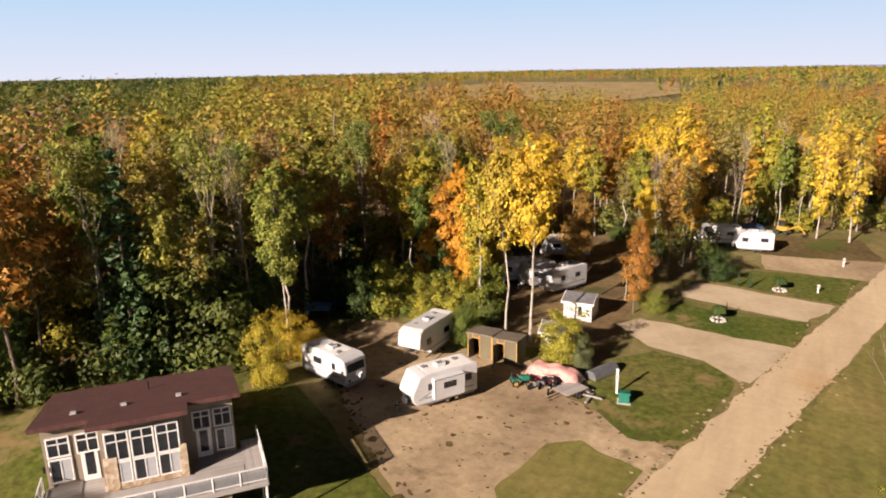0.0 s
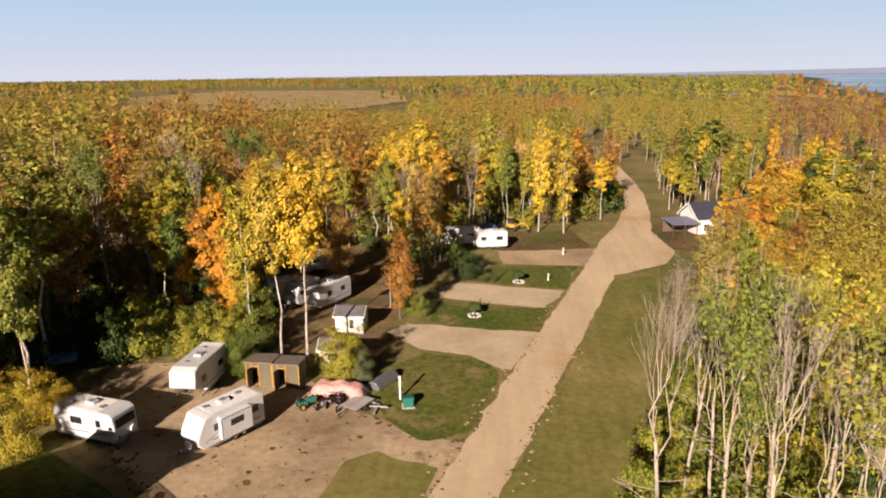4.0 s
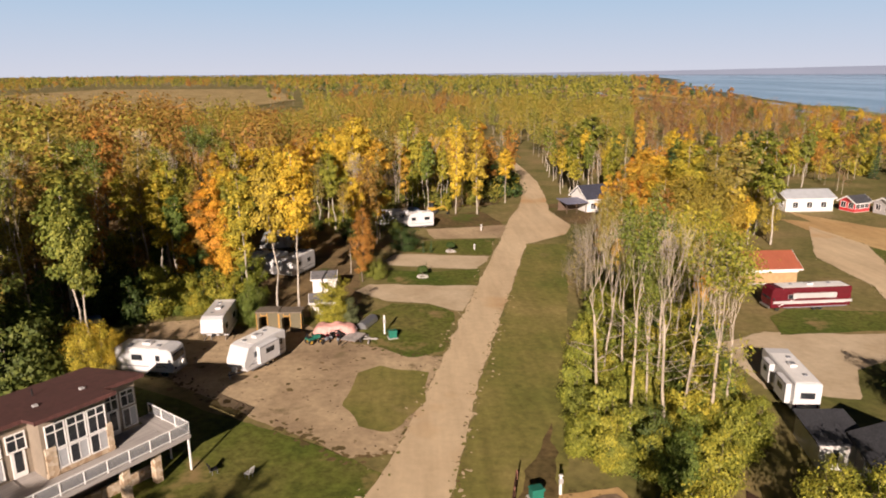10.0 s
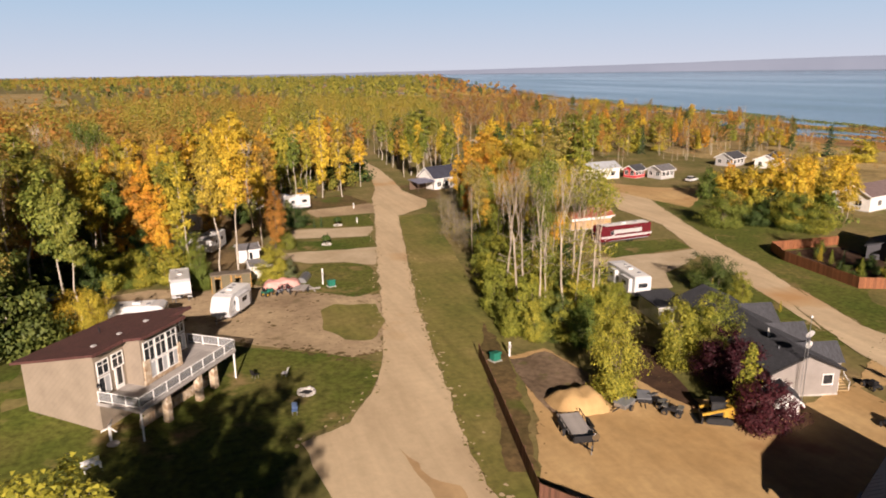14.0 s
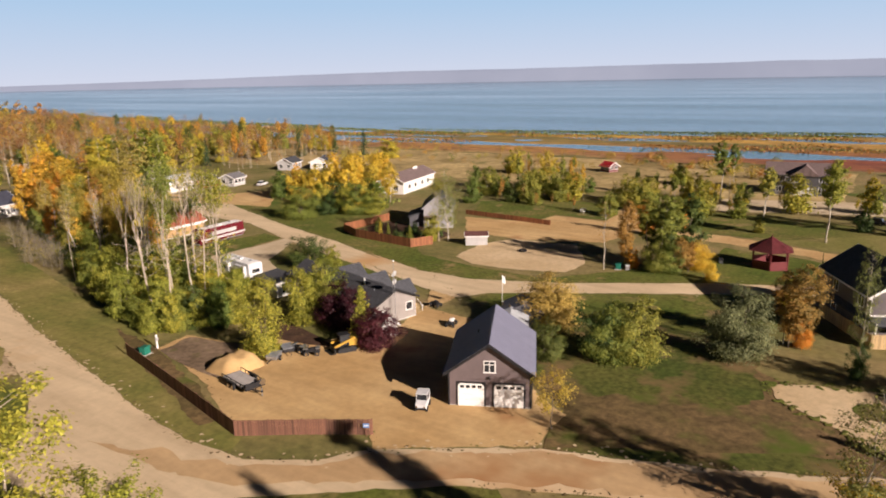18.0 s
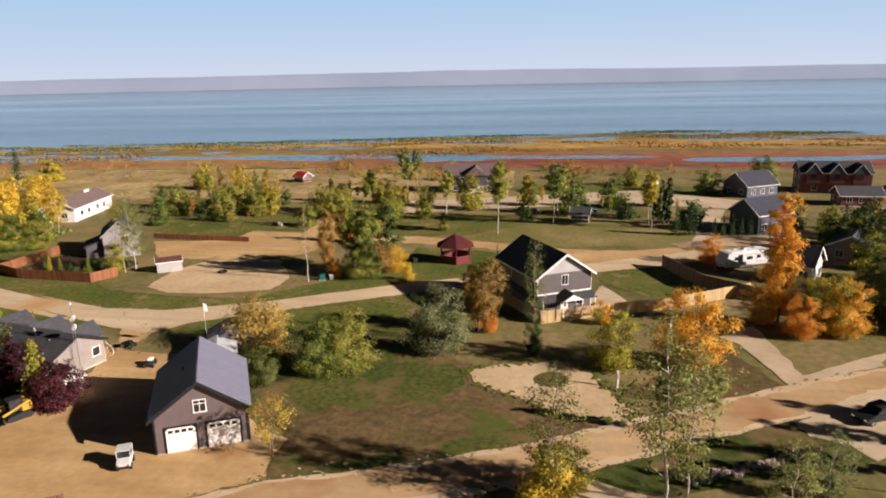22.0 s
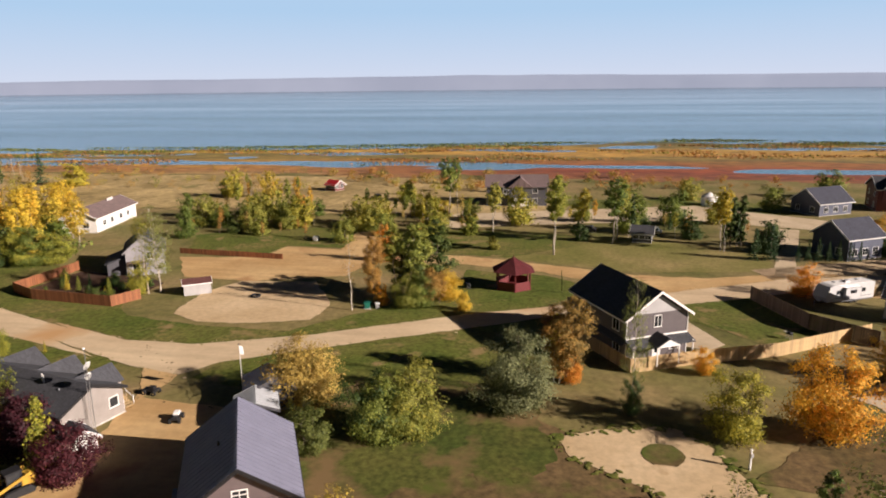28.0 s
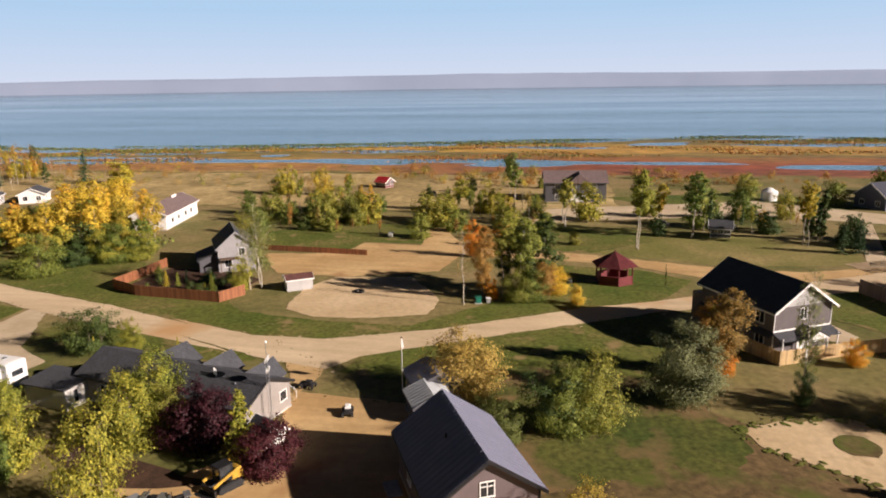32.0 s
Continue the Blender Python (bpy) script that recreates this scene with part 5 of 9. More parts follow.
    ("green", (126.7, -33.7, 13.3), 1.2), ("yellowgreen", (110.2, -20.3, 15.9), 0.9), ("green", (181.2, 10.3, 12.2), 1.0), ("green", (135.9, -5.5, 10.7), 1.1), ("yellowgreen", (117.4, -54, 12.7), 0.7), ("bush_yellow", (173, 79.1, 8.9), 0.7), ("bush_gold", (174.2, 68.3, 8), 0.6), ("bush_yellow", (174, 24, 6), 1.3), ("bush_yellow", (131, 41.2, 7.2), 1.0), ("bush_green", (126.8, 51.2, 6.9), 1.0), ("bush_green", (129.3, 43.5, 5.3), 0.9), ("bush_orange", (100.9, 11.3, 7.3), 0.6), ("bush_orange", (108.9, 6.8, 5.3), 0.7), ("bush_green", (130.7, 22.6, 6.9), 1.2), ("bush_gold", (91.1, 79.6, 7.2), 0.9), ("bush_green", (194.2, 1, 3.7), 1.0), ("bush_orange", (133.9, -49.9, 4.6), 0.7), ("bush_dark", (118.6, -62.3, 5.8), 1.0), ("larch", (43.7, 50.9, 2.4), 0.6), ("larch", (46.6, 41.5, 1.7), 0.6),
]
for row in SINGLE:
    near = math.hypot(row[1][0] + 15, row[1][1] - 5) < 128
    plant(row[0] + "_fine" if near and row[0] + "_fine" in KINDS else row[0], row[1][0], row[1][1], row[1][2], row[2])

# big aspens beside the road bend, tall against the lawn
kind("tall", "aspen_tree", "large leafy aspen turning yellow, seen close", tree_meshes, 2, leaf=M["leaf_tall"], bark=M["bark_birch"], h=20, base=0.3, rad=3.6, n=34000, size=0.15, limbs=34, clump=0.4)
kind("tall_gold", "aspen_tree", "large golden aspen with thinning leaves, seen close", tree_meshes, 1, leaf=M["leaf_yellow"], bark=M["bark"], h=20, base=0.35, rad=3.0, n=24000, size=0.15, limbs=34, clump=0.38)
kind("tall_lime", "aspen_tree", "large aspen with lime and yellow leaves, seen close", tree_meshes, 1, leaf=M["leaf_lime"], bark=M["bark_twig"], h=20, base=0.3, rad=3.6, n=19000, size=0.15, limbs=34, clump=0.38)
for k, x, y, h in (("tall_lime", -27.0, -4.9, 19.3), ("tall_lime", -25.6, -7.2, 15.5), ("tall_gold", -28.6, -6.8, 15.5), ("tall_gold", -29.6, -2.6, 16.8), ("tall", -34.0, -4.5, 18.6), ("tall", -31.2, -2.6, 16.6), ("tall", -33.0, 0.5, 15.5), ("tall", -37.5, -1.0, 18.0), ("tall", -36.0, -6.5, 17.0)):
    plant(k, x, y, h, 1.0)

# ---- woods planted at random inside their bounds ----
CLEAR = [[(80, 190), (100, 210), (116, 262), (112, 284), (94, 280), (84, 225)], [(13, 143), (20, 150), (24, 176), (23, 246), (42, 246), (33, 180), (30, 140)], [(121.2, 33.5), (155.4, 45.2), (156.8, 34.1), (122.4, 24.4)], [(-22.2, 75.9), (-31.1, 98.2), (-36.6, 122.1), (-20.5, 125), (-11.4, 93), (-10.3, 78)], ROAD1_L + ROAD1_R, LOT, [(-49, 32), (-14, 24), (-14, 58), (-34, 62), (-42, 57)], [(-13, 60), (-13, 100), (-9, 112), (-6, 140), (14, 142), (14, 100), (2, 60)], [(-26, 88), (-14, 88), (-14, 100), (-18, 112), (-26, 124), (-36, 122), (-34, 112), (-26, 102)], [(-14, 126), (0, 126), (16, 150), (-14, 136)], [(24, 128), (44, 128), (46, 160), (28, 160)]]
STRIP = [(8.5, 43), (13, 63), (21, 84), (29, 112), (37, 131), (44, 132), (40, 112), (38, 96), (33, 74), (28, 60), (26, 46), (17, 38)]
EASTWOOD = [(36, 162), (34, 190), (36, 240), (110, 240), (120, 200), (100, 175), (76, 165), (56, 150)]


def scatter(poly, n, mixk, hlo, hhi, seed, gap=2.2, wide=(0.75, 1.15)):
    r = random.Random(seed)
    xs, ys = [p[0] for p in poly], [p[1] for p in poly]
    got = []
    kinds = [k for k, w in mixk for _ in range(w)]
    for _ in range(n * 30):
        if len(got) >= n:
            break
        x, y = r.uniform(min(xs), max(xs)), r.uniform(min(ys), max(ys))
        if not inside(x, y, poly) or near_clear(x, y) or any((x - a) ** 2 + (y - b) ** 2 < gap * gap for a, b in got):
            continue
        got.append((x, y))
        plant(r.choice(kinds), x, y, r.uniform(hlo, hhi), r.uniform(*wide))


NEAR_EDGE = [(-80, 18), (-54, 30), (-47, 46), (-42, 58), (-42, 66), (-42, 80), (-28, 80), (-14, 78), (-12, 92), (-10, 118), (-6, 142), (18, 156), (24, 182), (10, 190), (-20, 150), (-40, 120), (-60, 100), (-78, 80)]
WEST_EDGE = [(-80, 18), (-54, 30), (-47, 46), (-42, 58), (-42, 66), (-42, 80), (-34, 80), (-40, 120), (-60, 100), (-78, 80)]
NORTH_EDGE = [(-34, 80), (-28, 80), (-14, 78), (-12, 92), (-10, 118), (-6, 142), (18, 156), (24, 182), (10, 190), (-20, 150), (-40, 120)]
scatter(WEST_EDGE, 120, [("rust", 4), ("green", 5), ("yellowgreen", 4), ("yellow", 1), ("vase_bare", 4), ("vase_green", 4), ("pale", 6), ("spruce", 1)], 14, 23, 3, 2.4)
scatter(WEST_EDGE, 120, [("green", 4), ("bush_green", 4), ("bush_yellow", 2), ("yellowgreen", 2), ("dark", 1), ("bush_dark", 2), ("rust", 4), ("pale", 4)], 3.5, 11, 71, 2.2, (0.8, 1.3))
scatter(NORTH_EDGE, 100, [("rust", 5), ("yellowgreen", 3), ("yellow", 2), ("orange", 2), ("vase_bare", 6), ("pale", 5), ("green", 1)], 10, 18, 4, 2.7)
scatter(NORTH_EDGE, 60, [("bush_dark", 3), ("bush_yellow", 4), ("bush_green", 2), ("twigs", 3), ("rust", 2)], 2.5, 5.5, 72, 2.2, (0.7, 1.2))
scatter([(-40, 74), (-37, 74), (-31, 78), (-22, 76), (-23, 80), (-34, 84), (-42, 82)], 16, [("bush_yellow", 4), ("bush_dark", 2), ("bush_green", 2), ("rust", 2)], 3, 7, 73, 1.6, (0.7, 1.0))
STRIP_BACK = [(20, 82), (29, 112), (37, 131), (44, 132), (40, 112), (38, 96), (33, 74)]
scatter([(14, 60), (18, 78), (31, 72), (28, 60), (25, 54)], 12, [("vase_bare", 4), ("vase_yellow", 2), ("vase_green", 1)], 12, 16, 8, 2.6, (0.85, 1.1))
scatter([(36, 80), (42, 104), (38, 116), (33, 100), (28, 84)], 12, [("broad", 4), ("vase_yellow", 1)], 10, 15, 74, 3.2, (0.9, 1.15))
scatter([(40, 106), (46, 104), (66, 122), (62, 136), (44, 132), (34, 122)], 16, [("broad", 3), ("bush_gold", 1), ("orange", 1)], 8, 15, 75, 3.6, (0.9, 1.2))
scatter(STRIP_BACK, 24, [("orange", 3), ("yellow", 3), ("pale", 3), ("rust", 1), ("yellowgreen", 3), ("bare", 5)], 9, 15, 10, 2.4, (0.8, 1.15))
scatter([(29.8, 120.9), (42.2, 153.1), (56.6, 161.3), (65.3, 145.9), (46.2, 103.3), (30.7, 105)], 26, [("orange", 3), ("yellow", 2), ("rust", 1)], 10, 15, 18, 2.4, (0.9, 1.2))
scatter(STRIP, 76, [("bush_yellow", 5), ("bush_green", 4), ("bush_dark", 1)], 3, 6.5, 9, 2.0, (0.55, 0.85))
scatter(EASTWOOD, 80, [("rust", 3), ("orange", 2), ("yellowgreen", 3), ("bare", 5), ("yellow", 2), ("green", 4), ("dark", 1)], 10, 16, 12, 3.0)
scatter([(17, 84), (21, 84), (29, 112), (33, 122), (26, 114), (20, 98), (14, 72)], 16, [("twigs", 1)], 3.5, 6.5, 61, 1.6, (0.8, 1.2))
scatter([(8.5, 43), (13, 63), (20, 75), (26, 62), (26, 46), (17, 38)], 46, [("bush_yellow", 5), ("bush_green", 2)], 3.5, 6.5, 62, 1.8, (0.6, 0.9))
# rows of trees among the lakeside lots
scatter([(125.9, 58.1), (130.9, 21.2), (135.8, 11), (137.7, -2.6), (152.9, 1.8), (152.1, 42.5), (143.4, 74.8), (128.1, 68.2)], 50, [("bush_green", 3), ("bush_yellow", 4), ("pale", 3), ("green", 2), ("yellowgreen", 3), ("rust", 1)], 4, 7.5, 21, 2.6)
scatter([(172.5, 82.7), (175.7, 55.9), (200.1, 66.7), (190.3, 91.5)], 12, [("orange", 2), ("bush_yellow", 3), ("yellowgreen", 2), ("rust", 2)], 3.5, 7, 22, 3.0)
scatter([(127.2, -24), (134.8, -56.8), (118.5, -61.8), (109.3, -63.2), (142.5, -64.8), (140.9, -27.1)], 9, [("bush_dark", 2), ("bush_green", 2), ("spruce", 2), ("bush_yellow", 1), ("rust", 1)], 2.5, 5, 23, 2.6)
scatter([(105.1, -79.9), (92.6, -91.7), (129.5, -108.6), (128.2, -85.3)], 16, [("bush_dark", 3), ("bush_green", 3), ("spruce", 1), ("bush_orange", 2), ("bush_yellow", 2)], 4, 8, 24, 2.6)
scatter([(96.3, -84.8), (81, -86.3), (52.6, -73.2), (50.3, -69.7), (48, -85)], 10, [("bush_dark", 3), ("bush_green", 3), ("bush_orange", 2)], 4, 8, 25, 2.6)
scatter([(106.7, 201.4), (158.7, 191.1), (190, 154.7), (235.2, 212.4), (219.2, 327.3), (197.9, 343.5)], 120, [("rust", 3), ("bush_yellow", 3), ("orange", 2), ("bare", 3), ("yellowgreen", 3), ("dark", 2), ("spruce", 1), ("yellow", 1)], 6, 12, 26, 3.0)
scatter([(84.2, 105.6), (98.7, 92.6), (127, 96.8), (152.4, 121.5), (125.7, 122.4), (93.3, 116.1)], 22, [("bush_gold", 2), ("bush_green", 3), ("bush_yellow", 3), ("orange", 1)], 5, 10, 27, 3.5)


scatter([(46.5, 165.3), (70.5, 197.1), (92.7, 192.7), (84.7, 159), (58.9, 116.6), (37.5, 99.9), (28.6, 106.2)], 24, [("orange", 3), ("yellowgreen", 4), ("pale", 3), ("rust", 2), ("yellow", 2)], 8, 13.5, 41, 3.0, (0.9, 1.25))
scatter([(105.6, 288.4), (131.4, 249.8), (155.5, 215.1), (196.7, 228.2), (213.5, 222.4), (269.9, 275.9), (262.3, 364.7), (259.2, 462.6), (243.3, 562.7)], 110, [("bare", 5), ("rust", 3), ("pale", 4), ("yellowgreen", 3), ("orange", 3), ("dark", 2), ("spruce", 1), ("yellow", 2)], 7, 13.5, 42, 3.2, (0.9, 1.3))
scatter([(31.9, 212.9), (29.9, 161.6), (43.6, 158.7), (60.5, 219.4), (34.1, 236.8)], 26, [("yellowgreen", 4), ("green", 4), ("pale", 3), ("orange", 1)], 9, 15, 43, 3.0, (0.9, 1.3))
scatter([(127, -64), (150, -62), (152, 30), (150, 82), (136, 80), (140, 30), (141, -10), (130, -30)], 27, [("pale", 3), ("yellowgreen", 3), ("green", 3), ("bush_yellow", 3), ("bush_green", 2), ("orange", 2), ("vase_yellow", 2), ("spruce", 1), ("column", 1)], 4, 9.5, 81, 2.8, (0.75, 1.15))
scatter([(114.7, 66.8), (111, 40.3), (118, 17.8), (129, -5), (136, -2), (130, 20), (126, 44), (128, 62)], 22, [("bush_dark", 4), ("bush_green", 4), ("bush_yellow", 2), ("rust", 4)], 2.5, 6.0, 91, 2.6, (0.8, 1.2))
# tall aspens across the road, that shade it
for x, y, h in ((-18.6, -47.0, 22.8), (-9.3, -47.5, 23.8), (-22.2, -26.3, 17.6)):
    plant("green", x, y, h, 0.62)


for k, x, y, h in (("green", 10, -62, 10), ("green", 15, -70, 11), ("open", 5, -65, 10), ("green", 24, -80, 11), ("green", 20, -74, 10), ("green", 13, -62, 8.5), ("open", 6, -46, 8.5), ("open", 9.5, -49.5, 7.5), ("bush_gold", 10.4, -30.4, 4.2), ("bush_yellow", 12.2, -31.8, 3.6)):
    plant(k, x, y, h, 1.1)


# ---- the woods beyond, too many to count ----
def woods(name, poly, n, seed, label, tones, hlo=10, hhi=17, per=46, size=1.05, hole=None, fat=0.17):
    rng = np.random.default_rng(seed)
    xs, ys = [p[0] for p in poly], [p[1] for p in poly]
    spots = []
    for _ in range(n * 40):
        if len(spots) >= n:
            break
        x, y = rng.uniform(min(xs), max(xs)), rng.uniform(min(ys), max(ys))
        if inside(x, y, poly) and not near_clear(x, y) and not (hole and inside(x, y, hole)):
            spots.append((x, y))
    V, F, tone, n0 = [], [], [], 0
    TV, TF, t0 = [], [], 0
    for x, y in spots:
        z = gz(x, y)
        h = rng.uniform(hlo, hhi) * (1 + 0.28 * smooth(-30, -75, x) * (1 - smooth(170, 260, y)) * (hlo > 8))
        if -0.66 * y < x < -0.17 * y and 230 < y < 560:
            h = min(h, 29 * (1 - y / 560) * rng.uniform(0.75, 1.0))     # scrub thinning out towards the field
            if h < 2.0:
                continue
        far, side = math.hypot(x - 5, y - 10), math.degrees(math.atan2(5 - x, y - 10))
        lo, hi = tones
        tn = 0.55 + 0.78 * noise.noise((x * 0.016, y * 0.016, 3.0)) + 0.30 * noise.noise((x * 0.06, y * 0.06, 8.0)) + rng.normal() * 0.09
        fir = smooth(41, 52, side) * smooth(105, 165, far)                 # conifers in the west
        tn += fir * (0.07 + 0.07 * rng.random() - tn)
        lime = smooth(-0.5, -5, side) * smooth(150, 210, far) * (1 - smooth(-17, -22, side))      # lime aspens beyond the bend
        tn += 0.93 * lime * (rng.choice((0.42, 0.47, 0.52, 0.25), p=(0.3, 0.35, 0.2, 0.15)) - tn)
        if side < -17 and far > 150:                                       # bare birches and a few firs along the shore
            tn = rng.choice((0.97, 0.93, 0.72, 0.5, 0.12), p=(0.34, 0.16, 0.22, 0.16, 0.12)) + rng.normal() * 0.03
        tn = min(max(lo + (hi - lo) * tn, 0.0), 1.0)
        k = int(per * rng.uniform(0.6, 1.3))
        m = max(5, k // 9)
        g = rng.random(m)
        r = h * fat * np.sin(np.pi * (0.15 + 0.8 * g)) ** 0.8 + 0.15
        a = rng.uniform(0, 6.283, m)
        q = np.sqrt(rng.random(m))
        foot = 0.2 if tn < 0.2 or h < 8 else 0.32
        K = np.stack([r * q * np.cos(a), r * q * np.sin(a), h * (foot + (1 - foot) * g)], 1)
        if tn < 0.16 and h > 6:                                            # spires
            K[:, :2] *= (1.35 * (1 - g) + 0.12)[:, None]
        pick = rng.integers(0, m, k)
        P = K[pick] + rng.normal(size=(k, 3)) * (h * fat * 0.26 + 0.1)
        heart = np.array([0, 0, h * 0.58])
        LV, LF = sprays(rng, P + np.array([x, y, z]), size * h / 14, 0.1, (P - heart) / np.array([h * fat, h * fat, h * 0.35]) + 0.7 * (P - K[pick]))
        V.append(LV)
        F.append(LF + n0)
        n0 += len(LV)
        tone.append(np.full(len(LF), tn))
        tw = 0.007 * h
        TV += [(x - tw, y, z), (x + tw, y - tw, z), (x, y + tw, z), (x, y, z + h * 0.9)]
        TF += [(t0, t0 + 1, t0 + 3), (t0 + 1, t0 + 2, t0 + 3), (t0 + 2, t0, t0 + 3)]
        t0 += 4
    V, F = np.concatenate(V), np.concatenate(F)
    root = tagged(new(name, None), label, "woods", kind="stuff")
    me = quick_mesh("leaves", V, F, M["leaf_woods"])
    at = me.attributes.new("tone", "FLOAT", "FACE")
    at.data.foreach_set("value", np.concatenate(tone).astype(np.float32))
    tagged(new("leaf_canopy", me), kind="stuff").parent = root
    tagged(new("trunks", quick_mesh("trunks", TV, TF, M["bark_far"])), kind="stuff").parent = root
    return root


FIELD = [(-150, 560), (-330, 540), (-560, 900), (-560, 1250), (-240, 1180), (-130, 720)]
woods("forest", [(-260, 30), (-78, 36), (-78, 80), (-60, 100), (-40, 120), (-20, 150), (10, 190), (20, 260), (-20, 330), (-260, 330)], 2100, 31, "mixed autumn forest of aspen, birch and spruce behind the lots", (0.16, 1.0), 11, 19.5, 330, 0.42)
woods("forest", [(-330, 330), (30, 330), (28, 240), (34, 240), (110, 240), (130, 300), (220, 420), (260, 560), (-150, 560), (-420, 540)], 2300, 32, "autumn forest stretching towards the field and lake", (0.1, 0.98), 10, 16, 190, 0.58)
woods("forest", [(110, 170), (210, 180), (250, 300), (290, 470), (260, 560), (220, 420), (130, 300), (104, 230)], 420, 33, "thin birch woods along the shore", (0.3, 1.0), 7, 13, 130, 0.42)
woods("forest", [(-900, 330), (-420, 540), (-150, 560), (260, 560), (330, 800), (450, 1300), (800, 2300), (200, 2900), (-1500, 2400), (-1800, 900)], 5200, 34, "distant woods fading to the horizon", (0.0, 0.85), 13, 20, 64, 1.7, FIELD)
woods("forest", [(-900, -100), (-260, 0), (-260, 330), (-900, 330)], 900, 36, "dark woods at the edge of the lots", (0.0, 0.6), 11, 19, 90, 0.95)

woods("scrub", [(101, 276.3), (125.3, 238.4), (148.1, 204.7), (188.2, 218.1), (217.7, 221), (297.5, 289.9), (283.7, 394.7), (277.4, 495), (263.7, 609.1)], 520, 37, "low autumn scrub and young birches near the shore", (0.25, 1.0), 3, 8, 110, 1.2, None, 0.3)
woods("scrub", [(158.1, 155.1), (172.6, 132.3), (191.8, 139.7), (181.8, 107.5), (172.5, 82.7), (181.6, 56.1), (220.3, 65.2), (240.9, 72.1), (241.3, 148), (241.8, 231.5)], 70, 38, "low golden and brown scrub along the marsh", (0.15, 0.75), 1.2, 3.4, 150, 1.6, None, 0.6)
woods("scrub", [(211, 62.1), (181.6, 6.9), (198.6, -36.8), (194.7, -102.2), (214.7, -120.9), (234.7, -39.5), (235.5, 70.3)], 80, 39, "scattered shrubs on the lakeside meadow", (0.15, 0.8), 1.2, 3.2, 150, 2.4, None, 0.7)
woods("understory", NEAR_EDGE, 330, 44, "low bushes and saplings under the forest edge", (0.0, 0.62), 2, 5.5, 170, 1.35, None, 0.42)
def reeds(name, n, seed, label, lo, hi, tones, hh, spread, y0=-210, y1=620):
    """Clumps of reed standing in drifts along the water's edge; lo and hi are distances landward of the shore."""
    rng = np.random.default_rng(seed)
    V, F, tone, n0 = [], [], [], 0
    while len(tone) < n:
        y = rng.uniform(y0, y1)
        x = shore_x(y) - rng.uniform(lo, hi)
        if noise.noise((x * 0.035, y * 0.012, seed)) < -0.05:
            continue
        z = max(gz(x, y), LAKE_Z - 0.4)
        k = 16
        P = np.stack([x + rng.normal(size=k) * spread * 0.5, y + rng.normal(size=k) * spread * 1.6, z + rng.uniform(0.1, hh, k)], 1)
        LV, LF = sprays(rng, P, 0.95)
        V.append(LV)
        F.append(LF + n0)
        n0 += len(LV)
        t = rng.choice(tones) + rng.normal() * 0.03
        tone.append(np.full(len(LF), min(max(t, 0), 1)))
    me = quick_mesh(name, np.concatenate(V), np.concatenate(F), M["leaf_woods"])
    me.attributes.new("tone", "FLOAT", "FACE").data.foreach_set("value", np.concatenate(tone).astype(np.float32))
    return tagged(new(name, me), label, "reeds", kind="stuff")


reeds("reeds", 900, 3, "olive reed beds along the ragged shore", -12, 10, (0.22, 0.30, 0.34, 0.9), 0.35, 3.4)
reeds("reeds", 1100, 7, "dark outer fringe of reeds standing in the lake", -26, -8, (0.1, 0.2, 0.26), 0.45, 3.2)
reeds("reeds", 900, 9, "rusty sedge tussocks in the marsh", 14, 90, (0.86, 0.8, 0.9, 0.3), 0.35, 2.8)
# ---- building blocks ----
def part(name, bm, mat, parent, label=""):
    me = bpy.data.meshes.new(name)
    bm.to_mesh(me)
    bm.free()
    me.materials.append(mat)
    ob = new(name, me)
    ob.parent = parent
    if label:
        ob["label"] = label
    return ob


def root_at(name, x, y, ang, label, category, group="", dz=0.0):
    r = new(name, None)
    r.empty_display_size = 0.5
    r.matrix_basis = pose(x, y, gz(x, y) + dz, 0, 0, ang)
    return tagged(r, label, category, group)


CACHE = {}


def box(name, sx, sy, sz, x, y, z, mat, parent, label="", rz=0.0, rx=0.0, ry=0.0, bev=0.02):
    """A box with softened edges, its middle at x, y and its foot at z; alike boxes share a mesh."""
    key = (round(sx, 3), round(sy, 3), round(sz, 3), mat.name, bev)
    if key not in CACHE:
        bm = bmesh.new()
        bmesh.ops.create_cube(bm, size=1)
        bmesh.ops.scale(bm, vec=(sx, sy, sz), verts=bm.verts)
        bmesh.ops.translate(bm, vec=(0, 0, sz / 2), verts=bm.verts)
        if bev and min(sx, sy, sz) > 3 * bev:
            bmesh.ops.bevel(bm, geom=bm.edges[:], offset=bev, segments=1, affect="EDGES")
        me = bpy.data.meshes.new(name)
        bm.to_mesh(me)
        bm.free()
        me.materials.append(mat)
        CACHE[key] = me
    ob = new(name, CACHE[key])
    ob.parent = parent
    ob.matrix_basis = pose(x, y, z, rx, ry, rz)
    if label:
        ob["label"] = label
    return ob


